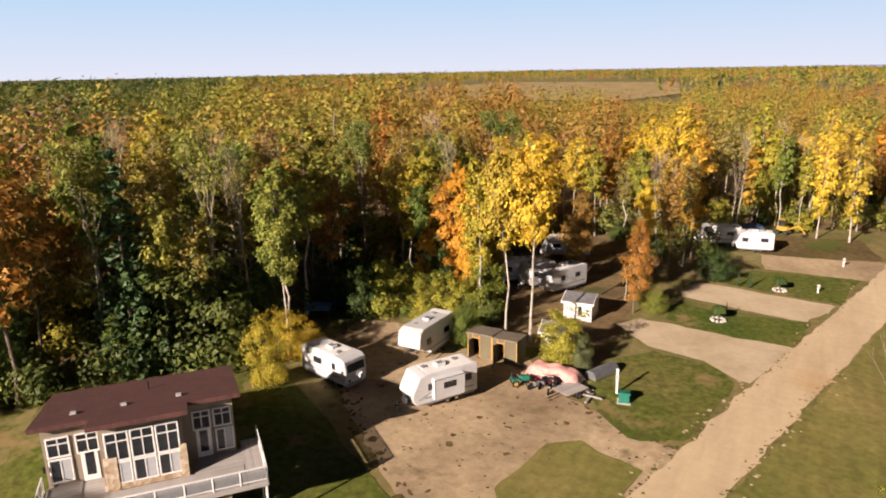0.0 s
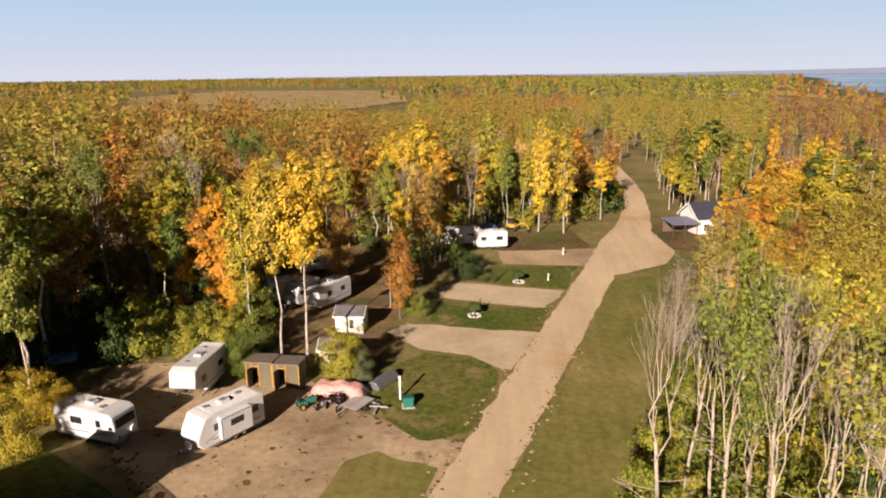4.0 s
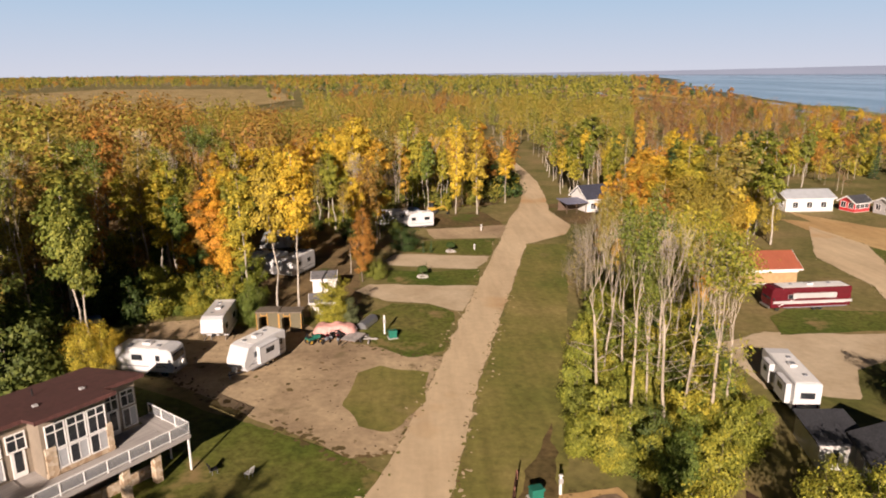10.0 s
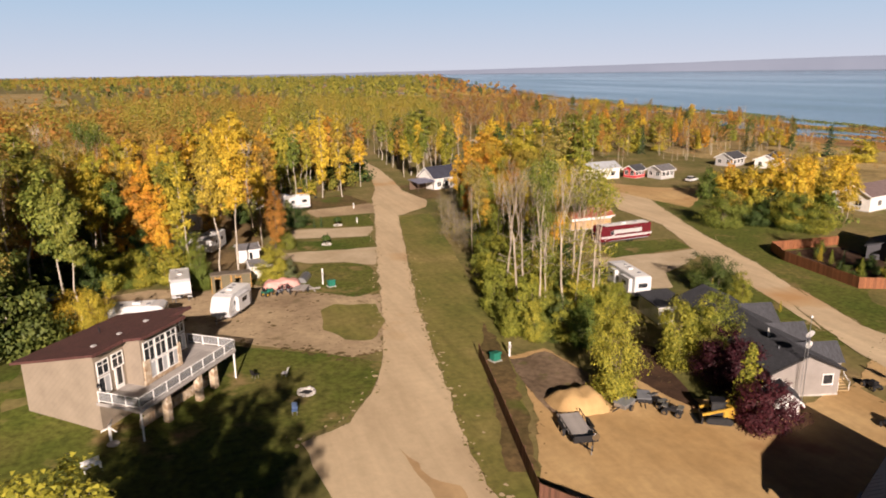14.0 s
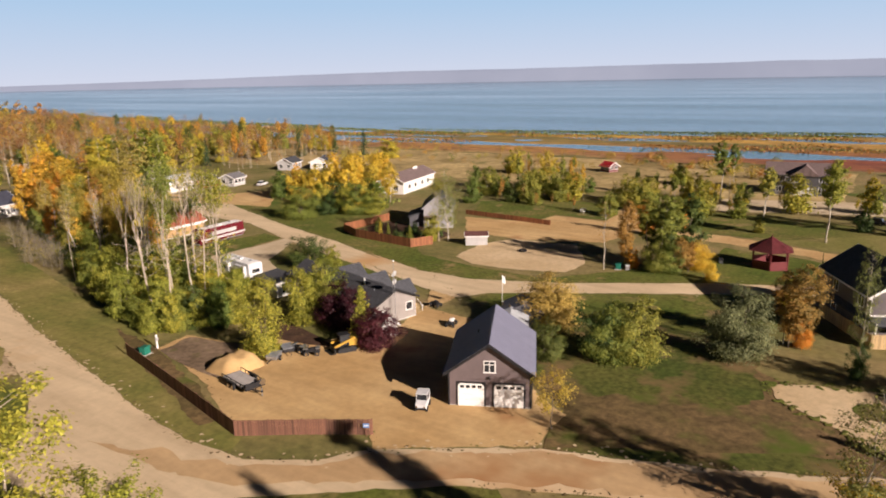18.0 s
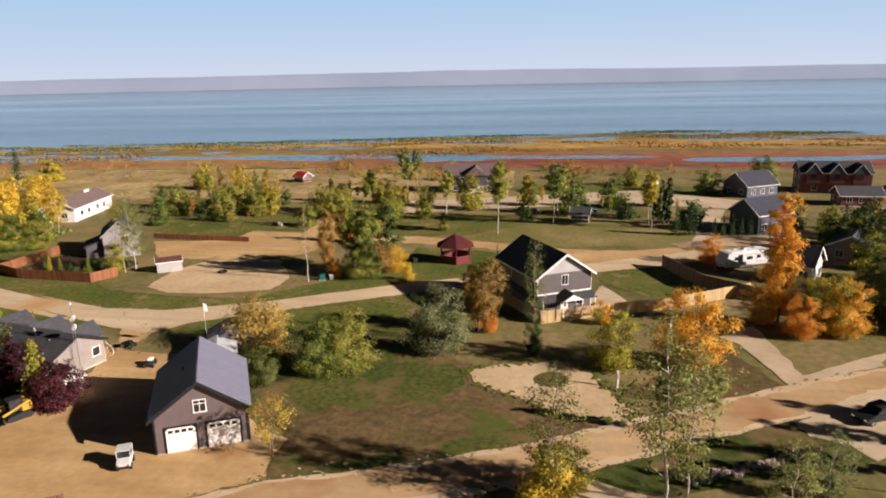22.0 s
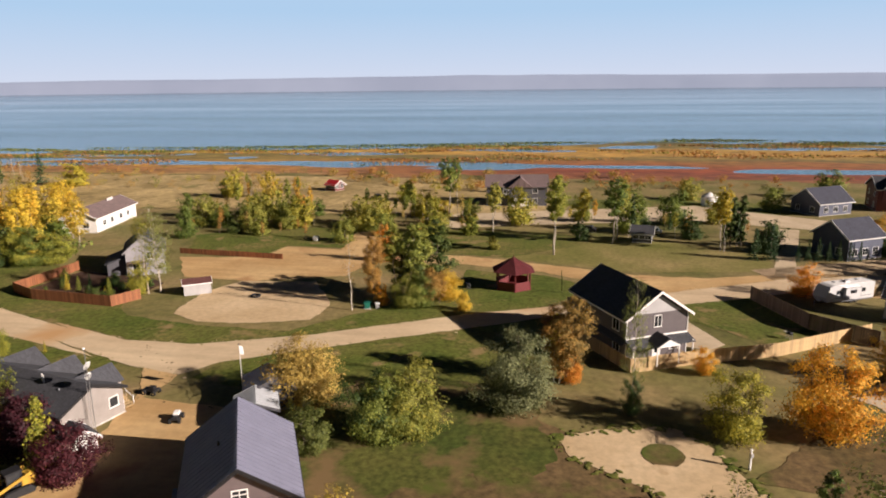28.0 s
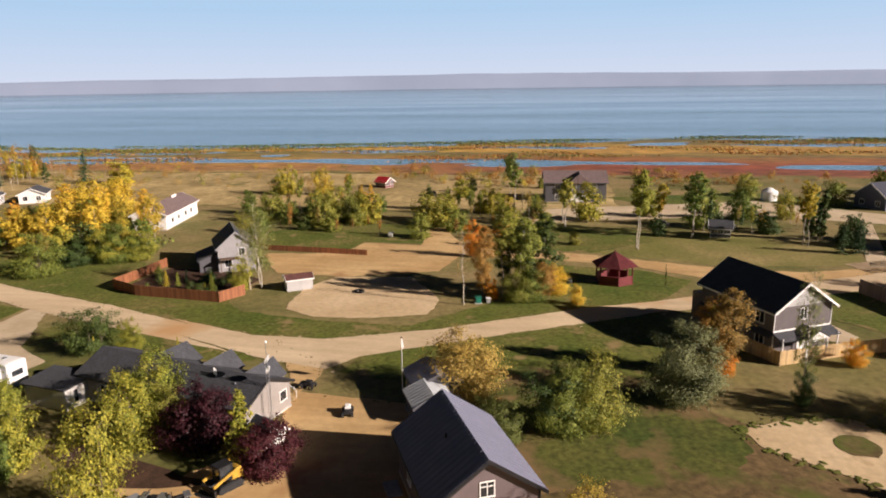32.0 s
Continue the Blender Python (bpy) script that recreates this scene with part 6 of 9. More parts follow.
def cyl(name, r, h, x, y, z, mat, parent, label="", rx=0.0, ry=0.0, sides=14, r2=None, bev=0.0):
    key = ("c", round(r, 3), round(h, 3), mat.name, sides, r2, bev)
    if key not in CACHE:
        bm = bmesh.new()
        bmesh.ops.create_cone(bm, cap_ends=True, segments=sides, radius1=r, radius2=r if r2 is None else r2, depth=h)
        bmesh.ops.translate(bm, vec=(0, 0, h / 2), verts=bm.verts)
        if bev:
            bmesh.ops.bevel(bm, geom=[e for e in bm.edges if abs(e.verts[0].co.z - e.verts[1].co.z) < 1e-4], offset=bev, segments=2, affect="EDGES")
        me = bpy.data.meshes.new(name)
        bm.to_mesh(me)
        bm.free()
        me.materials.append(mat)
        CACHE[key] = me
    ob = new(name, CACHE[key])
    ob.parent = parent
    ob.matrix_basis = pose(x, y, z, rx, ry, 0)
    if label:
        ob["label"] = label
    return ob


def prism(name, poly, lo, hi, mat, parent, axis_="x", label="", bev=0.0):
    """A solid whose cross-section is the polygon, drawn out from lo to hi along an axis (x: poly is y, z; y: poly is x, z; z: poly is x, y)."""
    bm = bmesh.new()
    def at(p, q):
        return {"x": (q, p[0], p[1]), "y": (p[0], q, p[1]), "z": (p[0], p[1], q)}[axis_]
    a = [bm.verts.new(at(p, lo)) for p in poly]
    b = [bm.verts.new(at(p, hi)) for p in poly]
    bm.faces.new(a)
    bm.faces.new(b[::-1])
    for i in range(len(poly)):
        j = (i + 1) % len(poly)
        bm.faces.new((a[i], b[i], b[j], a[j]))
    bmesh.ops.recalc_face_normals(bm, faces=bm.faces)
    if bev:
        bmesh.ops.bevel(bm, geom=bm.edges[:], offset=bev, segments=2, affect="EDGES")
    return part(name, bm, mat, parent, label)


def siding(name, col, pitch=0.2, vertical=False, rough=0.6):
    """Lapped or ribbed cladding: fine courses as relief, weathering over it."""
    m, nt, bs, nd, ln = nodes_of(name)
    tc = nd.new("ShaderNodeTexCoord")
    w = nd.new("ShaderNodeTexWave")
    w.wave_type, w.bands_direction = "BANDS", "DIAGONAL" if vertical else "Z"
    w.wave_profile = "SAW"
    w.inputs["Scale"].default_value = 0.314 / pitch
    w.inputs["Distortion"].default_value = 0.05
    ln.new(tc.outputs["Object"], w.inputs["Vector"])
    f1 = noise_fac(nt, 0.7, 5, 0.6, coord="Object")
    c = ramp(nt, [(0.3, tuple(q * 0.86 for q in col)), (0.7, tuple(min(1, q * 1.12) for q in col))], f1)
    c = mix(nt, 0.5, c, ramp(nt, [(0.0, (0.72, 0.72, 0.72)), (0.15, (1, 1, 1))], w.outputs["Fac"]), "MULTIPLY")
    ln.new(c, bs.inputs["Base Color"])
    bs.inputs["Roughness"].default_value = rough
    bump(nt, bs, w.outputs["Fac"], 0.5, 0.02)
    return m


def shingle(name, col, rough=0.85):
    m, nt, bs, nd, ln = nodes_of(name)
    tc = nd.new("ShaderNodeTexCoord")
    b = nd.new("ShaderNodeTexBrick")
    b.inputs["Scale"].default_value = 2.2
    b.inputs["Color1"].default_value = (*(q * 0.8 for q in col), 1)
    b.inputs["Color2"].default_value = (*(min(1, q * 1.25) for q in col), 1)
    b.inputs["Mortar"].default_value = (*(q * 0.55 for q in col), 1)
    b.inputs["Mortar Size"].default_value = 0.012
    ln.new(tc.outputs["Object"], b.inputs["Vector"])
    f = noise_fac(nt, 0.8, 5, 0.6, coord="Object")
    c = mix(nt, 0.6, b.outputs["Color"], ramp(nt, [(0.3, (0.7, 0.7, 0.7)), (0.7, (1.2, 1.2, 1.2))], f), "MULTIPLY")
    ln.new(c, bs.inputs["Base Color"])
    bs.inputs["Roughness"].default_value = rough
    bump(nt, bs, b.outputs["Fac"], 0.3, 0.01)
    return m


def glass_mat():
    m, nt, bs, nd, ln = nodes_of("window_glass")
    f = noise_fac(nt, 0.9, 3, 0.5, coord="Object")
    ln.new(ramp(nt, [(0.35, (0.012, 0.014, 0.018)), (0.7, (0.05, 0.055, 0.06))], f), bs.inputs["Base Color"])
    bs.inputs["Roughness"].default_value = 0.06
    bs.inputs["Specular IOR Level"].default_value = 0.6
    return m


def stone_mat():
    m, nt, bs, nd, ln = nodes_of("field_stone")
    v = nd.new("ShaderNodeTexVoronoi")
    v.inputs["Scale"].default_value = 3.2
    tc = nd.new("ShaderNodeTexCoord")
    ln.new(tc.outputs["Object"], v.inputs["Vector"])
    sp = nd.new("ShaderNodeSeparateColor")
    ln.new(v.outputs["Color"], sp.inputs[0])
    c = ramp(nt, [(0.0, (0.30, 0.20, 0.12)), (0.5, (0.48, 0.37, 0.25)), (1.0, (0.60, 0.50, 0.38))], sp.outputs[0])
    ln.new(c, bs.inputs["Base Color"])
    bs.inputs["Roughness"].default_value = 0.85
    bump(nt, bs, v.outputs["Distance"], 0.7, 0.05)
    return m


M["glass"], M["stone"] = glass_mat(), stone_mat()
M["white"] = plain("white_paint", (0.80, 0.79, 0.76), 0.45, 0, 0.06, 1.2, 0.02)
M["gel"] = plain("white_gelcoat", (0.59, 0.59, 0.59), 0.3, 0, 0.07, 0.6, 0.0)
M["rubber"] = plain("black_rubber", (0.02, 0.02, 0.021), 0.85, 0, 0.2, 4, 0.1)
M["black"] = plain("black_painted_metal", (0.022, 0.022, 0.024), 0.5, 0.2, 0.2, 3, 0.05)
M["steel"] = plain("galvanised_steel", (0.45, 0.46, 0.47), 0.4, 0.8, 0.15, 3, 0.05)
M["chrome"] = plain("polished_rim", (0.6, 0.6, 0.62), 0.2, 1.0, 0.08, 3, 0)
M["greydecal"] = plain("grey_decal", (0.20, 0.21, 0.23), 0.35, 0, 0.15, 2, 0)
M["maroon"] = plain("maroon_paint", (0.11, 0.012, 0.018), 0.25, 0, 0.12, 1, 0)
M["yellowpaint"] = plain("worn_yellow_paint", (0.42, 0.25, 0.03), 0.5, 0, 0.25, 2, 0.05)
M["greenplastic"] = plain("green_utility_paint", (0.015, 0.16, 0.11), 0.5, 0, 0.15, 2, 0.03)
M["redpaint"] = plain("dark_red_stain", (0.135, 0.02, 0.022), 0.6, 0, 0.2, 1.5, 0.1)
M["palemetal"] = plain("pale_grey_metal_roof", (0.42, 0.44, 0.46), 0.4, 0.0, 0.12, 0.8, 0.03, 0.5)
M["redtin"] = siding("faded_red_tin", (0.33, 0.10, 0.055), 0.3, True, 0.5)
M["brightred"] = siding("bright_red_tin", (0.55, 0.03, 0.035), 0.3, True, 0.4)
M["tarp"] = plain("pinkish_tarpaulin", (0.55, 0.29, 0.25), 0.6, 0, 0.2, 2.5, 0.4)
M["bluetarp"] = plain("blue_tarpaulin", (0.13, 0.22, 0.42), 0.5, 0, 0.2, 2.5, 0.4)
M["deckwood"] = piece_mat("grey_deck_boards", (0.40, 0.37, 0.345), 0.7, 0.14, (0.3, 6, 6))
M["newwood"] = piece_mat("pale_new_lumber", (0.50, 0.35, 0.17), 0.75, 0.2, (6, 6, 0.4))
M["fencebrown"] = piece_mat("brown_stained_boards", (0.155, 0.07, 0.042), 0.8, 0.35, (6, 6, 0.4))
M["fencered"] = piece_mat("red_brown_boards", (0.245, 0.092, 0.036), 0.75, 0.25, (6, 6, 0.4))
M["fencedark"] = piece_mat("weathered_dark_boards", (0.115, 0.075, 0.05), 0.85, 0.3, (6, 6, 0.4))
M["concrete"] = mottled("concrete", (0.36, 0.34, 0.31), (0.50, 0.47, 0.43), 0.6, 4.0, 0.9, 0.2)
M["garagewall"] = siding("mauve_grey_siding", (0.135, 0.105, 0.105), 0.22)
M["darkmetal"] = plain("dark_blue_grey_metal_roof", (0.185, 0.19, 0.255), 0.5, 0.0, 0.1, 0.8, 0.03, 0.25)
M["tansiding"] = siding("tan_vertical_siding", (0.275, 0.225, 0.17), 0.28, True)
M["brownroof"] = shingle("red_brown_shingle", (0.10, 0.038, 0.032))
M["mauveroof"] = shingle("faded_mauve_shingle", (0.155, 0.11, 0.105))
M["darkshingle"] = shingle("charcoal_shingle", (0.050, 0.052, 0.060))
M["greyshingle"] = shingle("grey_shingle", (0.14, 0.135, 0.14))
M["greysiding"] = siding("warm_grey_siding", (0.26, 0.235, 0.215), 0.22)
M["palesiding"] = siding("pale_grey_siding", (0.42, 0.41, 0.405), 0.2)
M["midsiding"] = siding("mid_grey_siding", (0.29, 0.28, 0.285), 0.2)
M["mauvesiding"] = siding("grey_mauve_siding", (0.115, 0.098, 0.10), 0.2)
M["darksiding"] = siding("dark_grey_siding", (0.085, 0.085, 0.095), 0.2)
M["whitesiding"] = siding("white_siding", (0.72, 0.70, 0.66), 0.2)
M["navysiding"] = siding("slate_blue_siding", (0.075, 0.085, 0.125), 0.2)
M["navyroof"] = shingle("blue_black_shingle", (0.035, 0.038, 0.058))
M["redsiding"] = siding("dark_red_siding", (0.14, 0.035, 0.032), 0.2)
M["olive"] = siding("olive_brown_siding", (0.135, 0.115, 0.065), 0.2, True)
M["tanfelt"] = shingle("weathered_brown_felt", (0.19, 0.155, 0.115))
M["ply"] = plain("raw_plywood", (0.42, 0.27, 0.13), 0.75, 0, 0.2, 1.5, 0.1)
M["ochretrim"] = plain("ochre_trim", (0.45, 0.24, 0.055), 0.65, 0, 0.15, 2, 0.05)
M["curtain"] = plain("pale_blind", (0.42, 0.43, 0.44), 0.6, 0, 0.1, 3, 0)


def face_frame(face, L, W):
    """Where a face of a house begins: a function from (along, out, up) to local place, and the turn of things set on it."""
    if face == "f":
        return lambda u, o, z: (-o, -u, z), 0
    if face == "b":
        return lambda u, o, z: (L + o, u, z), 180
    if face == "l":
        return lambda u, o, z: (L / 2 - u, W / 2 + o, z), -90
    return lambda u, o, z: (L / 2 + u, -W / 2 - o, z), 90


def window(root, face, u, z, w, h, L, W, frame_mat=None, cols=2, transom=False, out=0.0, blind=False):
    """A window set on a wall: frame of four bars, sill, panes and glazing bars."""
    fm = frame_mat or M["white"]
    at, rz = face_frame(face, L, W)
    win = new("window", None)
    win.parent = root
    x, y, zz = at(u, out, z)
    win.matrix_basis = pose(x, y, zz, 0, 0, rz)
    t = 0.09
    box("frame", 0.10, w + 2 * t, t, -0.01, 0, h, fm, win)
    box("sill", 0.16, w + 2.6 * t, t, -0.03, 0, -t, fm, win)
    for s in (-1, 1):
        box("frame", 0.10, t, h, -0.01, s * (w / 2 + t / 2), 0, fm, win, bev=0.015)
    pw = w / cols
    hh = h * 0.7 if transom else h
    for c in range(cols):
        box("pane", 0.03, pw - 0.05, hh - 0.03, 0.0, -w / 2 + pw * (c + 0.5), 0.015, M["curtain"] if blind and c % 2 else M["glass"], win, bev=0.0)
        if transom:
            box("pane", 0.03, pw - 0.05, h - hh - 0.05, 0.0, -w / 2 + pw * (c + 0.5), hh + 0.03, M["glass"], win, bev=0.0)
    for c in range(1, cols):
        box("glazing_bar", 0.07, 0.06, h, -0.012, -w / 2 + pw * c, 0, fm, win, bev=0.0)
    if transom:
        box("glazing_bar", 0.07, w, 0.06, -0.012, 0, hh - 0.02, fm, win, bev=0.0)
    return win


def door(root, face, u, z, L, W, mat=None, w=0.95, h=2.05, out=0.0, glass=True):
    at, rz = face_frame(face, L, W)
    d = new("door", None)
    d.parent = root
    x, y, zz = at(u, out, z)
    d.matrix_basis = pose(x, y, zz, 0, 0, rz)
    box("leaf", 0.06, w, h, -0.01, 0, 0, mat or M["white"], d)
    for s in (-1, 1):
        box("jamb", 0.10, 0.09, h + 0.09, -0.01, s * (w / 2 + 0.05), 0, M["white"], d)
    if glass:
        box("pane", 0.03, w * 0.5, h * 0.62, -0.04, 0, h * 0.28, M["glass"], d, bev=0.0)
    box("handle", 0.05, 0.05, 0.12, -0.06, w * 0.38, h * 0.48, M["steel"], d)
    return d


def gable(name, x, y, ang, L, W, hw, rise, label, wall, roof, trim=None, over=0.45, category="house", group="", foot=0.25, ribs=0.0, dz=0.0, thick=0.16, front_over=None):
    """A house with its front gable at local x = 0, the ridge running back along x."""
    r = root_at(name, x, y, ang, label, category, group, dz)
    fo = over if front_over is None else front_over
    prism("wall", [(-W / 2, 0), (W / 2, 0), (W / 2, hw), (0, hw + rise), (-W / 2, hw)], 0, L, wall, r)
    box("foundation", L + 0.1, W + 0.1, foot, L / 2, 0, -0.12, M["concrete"], r)
    sl = rise / (W / 2)
    for s in (-1, 1):
        e = s * (W / 2 + over)
        ze = hw - over * sl
        lift = thick * math.sqrt(1 + sl * sl)
        prism("roof", [(0, hw + rise + 0.02), (e, ze + 0.02), (e, ze + 0.02 + lift), (0, hw + rise + 0.02 + lift)], -fo, L + over, roof, r)
        if ribs:
            n = int((L + fo + over) / ribs)
            for k in range(n + 1):
                xx = -fo + 0.04 + k * (L + fo + over - 0.08) / n
                key = ("rib", round(W, 2), round(rise, 2), s, roof.name)
                if key not in CACHE:
                    ob = prism("seam", [(0, hw + rise + lift + 0.03), (e, ze + lift + 0.03), (e, ze + lift + 0.07), (0, hw + rise + lift + 0.07)], -0.025, 0.025, roof, r)
                    CACHE[key] = ob.data
                else:
                    ob = new("seam", CACHE[key])
                    ob.parent = r
                ob.matrix_basis = pose(xx, 0, 0)
        if trim:
            for xx in (-fo - 0.03, L + over + 0.03):
                prism("bargeboard", [(0, hw + rise - 0.08), (e, ze - 0.08), (e, ze + lift + 0.04), (0, hw + rise + lift + 0.04)], xx - 0.025, xx + 0.025, trim, r)
            box("fascia", L + fo + over, 0.05, 0.2, (L + over - fo) / 2, e + s * 0.03, ze - 0.05, trim, r)
    return r


def garage_door(root, u, w, h, L, W):
    at, rz = face_frame("f", L, W)
    d = new("garage_door", None)
    d.parent = root
    d["label"] = "white sectional garage door with a row of small panes"
    x, y, z = at(u, 0, 0.06)
    d.matrix_basis = pose(x, y, z, 0, 0, rz)
    for k in range(4):
        box("panel", 0.07, w, h / 4 - 0.02, -0.02, 0, k * h / 4, M["white"], d)
    for k in range(4):
        box("pane", 0.03, w * 0.16, h * 0.12, -0.055, (k - 1.5) * w * 0.225, h * 0.80, M["glass"], d, bev=0.0)
    for s in (-1, 1):
        box("trim_board", 0.09, 0.16, h + 0.1, -0.02, s * (w / 2 + 0.08), -0.04, M["black"], d)
        box("corner_block", 0.09, 0.5, 0.14, -0.03, s * (w / 2 - 0.1), h - 0.12, M["black"], d, rx=-s * 45)
    box("trim_board", 0.09, w + 0.32, 0.16, -0.02, 0, h, M["black"], d)
    return d


def fence(name, pts, h, mat, label, board=0.15, gap=0.02, rails=True, group="", cap=None, step=False, category="fence", wob=0.03):
    """A board fence along the line: posts, rails and single boards."""
    r = root_at(name, pts[0][0], pts[0][1], 0, label, category, group)
    ox, oy, oz = pts[0][0], pts[0][1], gz(*pts[0])
    rr = random.Random(len(pts) * 7 + int(abs(ox) * 10))
    for (x0, y0), (x1, y1) in zip(pts, pts[1:]):
        ln = math.hypot(x1 - x0, y1 - y0)
        a = math.degrees(math.atan2(y1 - y0, x1 - x0))
        n = max(1, int(ln / (board + gap)))
        for k in range(n):
            t = (k + 0.5) / n
            x, y = x0 + (x1 - x0) * t, y0 + (y1 - y0) * t
            hh = h * (1 + rr.choice((-1, 0, 1)) * wob * 0.5)
            box("board", board, 0.03, round(hh, 2), x - ox, y - oy, gz(x, y) - oz + 0.04, mat, r, rz=a, bev=0.0)
        m = max(1, round(ln / 2.4))
        for k in range(m + 1):
            t = k / m
            x, y = x0 + (x1 - x0) * t, y0 + (y1 - y0) * t
            box("post", 0.11, 0.11, h + 0.12, x - ox - 0.07 * math.sin(radians(a)), y - oy + 0.07 * math.cos(radians(a)), gz(x, y) - oz - 0.05, mat, r, rz=a, bev=0.015)
        if rails:
            for z in (0.35, h - 0.3):
                xm, ym = (x0 + x1) / 2, (y0 + y1) / 2
                box("rail", round(ln, 2), 0.05, 0.09, xm - ox - 0.045 * math.sin(radians(a)), ym - oy + 0.045 * math.cos(radians(a)), gz(xm, ym) - oz + z, mat, r, rz=a, ry=-math.degrees(math.atan2(gz(x1, y1) - gz(x0, y0), ln)), bev=0.01)
        if cap:
            xm, ym = (x0 + x1) / 2, (y0 + y1) / 2
            box("cap_rail", round(ln, 2), 0.12, 0.04, xm - ox, ym - oy, gz(xm, ym) - oz + h + 0.06, cap, r, rz=a, ry=-math.degrees(math.atan2(gz(x1, y1) - gz(x0, y0), ln)), bev=0.01)
    return r


def wheel(root, x, y, r, w=0.24, rim=None):
    """A tyre with its rim, standing on the ground, axle across."""
    t = cyl("wheel", r, w, x, y + w / 2, r, M["rubber"], root, rx=90, sides=20, bev=0.03)
    cyl("rim", r * 0.58, w + 0.02, 0, 0, -0.01, rim or M["chrome"], t, sides=16, bev=0.015)
    return t


def trailer(name, x, y, ang, L, label, style="travel", W=2.45, H=2.55, slides=((0.45, 3.2, -1),), band=None, group="parked trailers", lift=0.55, dz=0.0, windows=((0.25, 0.8), (0.75, 1.0)), body_mat=None):
    """A camping trailer: its front at local x = 0, its length along x. slides: (place, length, side)."""
    r = root_at(name, x, y, ang, label, "trailer", group, dz)
    z0, z1 = lift, lift + H
    bm_ = body_mat or M["gel"]
    if style == "travel":
        prof = [(0.35, z0), (L, z0), (L, z1 - 0.08), (L - 0.12, z1), (1.35, z1), (0.75, z1 - 0.15), (0.1, z0 + 1.15), (0.0, z0 + 0.75)]
    elif style == "fifth":
        prof = [(2.3, z0), (L, z0), (L, z1 - 0.1), (L - 0.15, z1), (0.9, z1 + 0.15), (0.25, z1 - 0.1), (0.0, z0 + 1.25), (0.25, z0 + 1.0), (2.2, z0 + 0.95)]
    elif style == "box":
        prof = [(0.1, z0), (L, z0), (L, z1 - 0.12), (L - 0.14, z1), (0.2, z1), (0.0, z1 - 0.25), (0.0, z0 + 0.5)]
    else:
        prof = [(0.1, z0 - 0.1), (L, z0), (L, z1 - 0.1), (L - 0.2, z1), (0.6, z1), (0.15, z1 - 0.25), (0.0, z0 + 1.0)]
    prism("body", prof, -W / 2, W / 2, bm_, r, "y", bev=0.05)
    box("roof_membrane", L - 1.9, W - 0.3, 0.03, L / 2 + 0.6, 0, z1 - 0.005, plainwhite, r)
    ac = box("air_conditioner", 0.95, 0.7, 0.26, L * 0.52, 0, z1 + 0.02, M["gel"], r, bev=0.06)
    box("grille", 0.5, 0.5, 0.03, 0, 0, 0.25, M["greydecal"], ac, bev=0.0)
    for q in (0.3, 0.78):
        v = box("roof_vent", 0.42, 0.42, 0.12, L * q, 0.35, z1 + 0.02, M["greydecal"], r, bev=0.03)
    for p, sl, s in slides:
        so = box("slide_out", sl, 0.55, H * 0.74, L * p, s * (W / 2 + 0.24), z0 + 0.3, bm_, r, bev=0.03)
        wn_ = box("window_pane", sl * 0.42, 0.03, 0.55, 0, s * 0.28, H * 0.36, M["glass"], so, bev=0.0)
        box("trim", sl + 0.06, 0.04, 0.08, 0, s * 0.265, H * 0.74 - 0.1, M["greydecal"], so, bev=0.0)
        for e in (-1, 1):
            box("trim", 0.06, 0.04, H * 0.72, e * sl / 2, s * 0.265, 0.02, M["greydecal"], so, bev=0.0)
    for s in (-1, 1):
        for q, ww in windows:
            box("window_pane", ww, 0.03, 0.55, L * q, s * (W / 2 + 0.012), z0 + 1.15, M["glass"], r, bev=0.0)
            box("window_frame", ww + 0.1, 0.024, 0.65, L * q, s * (W / 2 + 0.006), z0 + 1.10, M["greydecal"], r, bev=0.0)
        box("stripe", L * 0.75, 0.02, 0.10, L * 0.56, s * (W / 2 + 0.008), z0 + 0.45, band or M["greydecal"], r, bev=0.0)
        box("stripe", L * 0.3, 0.02, 0.07, L * 0.24, s * (W / 2 + 0.008), z0 + 0.8, band or M["greydecal"], r, ry=-24, bev=0.0)
        box("skirt", L * 0.8, 0.04, 0.16, L * 0.56, s * (W / 2 - 0.03), z0 - 0.14, M["greydecal"], r, bev=0.0)
        for k in (-0.42, 0.42):
            wheel(r, L * 0.60 + k, s * (W / 2 - 0.18) - 0.0, 0.34)
    box("entry_door", 0.75, 0.03, 1.75, L * 0.36, W / 2 + 0.014, z0 + 0.1, plainwhite, r, "entry door", bev=0.0)
    box("rear_window", 0.03, 1.3, 0.6, L + 0.012, 0, z0 + 1.2, M["glass"], r, bev=0.0)
    for s in (-0.7, 0.7):
        box("tail_light", 0.03, 0.14, 0.3, L + 0.012, s * 1.4, z0 + 0.3, M["redpaint"], r, bev=0.0)
    box("bumper", 0.14, W - 0.2, 0.14, L + 0.1, 0, z0 - 0.12, M["black"], r)
    cyl("awning", 0.07, L * 0.45, L * 0.3, W / 2 + 0.08, z1 - 0.22, plainwhite, r, ry=90, sides=10)
    if style == "travel":
        for s in (-1, 1):
            box("tongue", 1.5, 0.09, 0.12, -0.35, s * 0.33, z0 - 0.12, M["black"], r, rz=s * 22)
        cyl("propane_tank", 0.16, 0.5, -0.15, 0.18, z0, plainwhite, r, bev=0.05)
        cyl("propane_tank", 0.16, 0.5, -0.15, -0.18, z0, plainwhite, r, bev=0.05)
        cyl("jack", 0.05, 0.8, -0.85, 0, 0, M["steel"], r)
    elif style == "fifth":
        box("pin_box", 1.2, 0.35, 0.3, 0.9, 0, z0 + 0.6, M["black"], r)
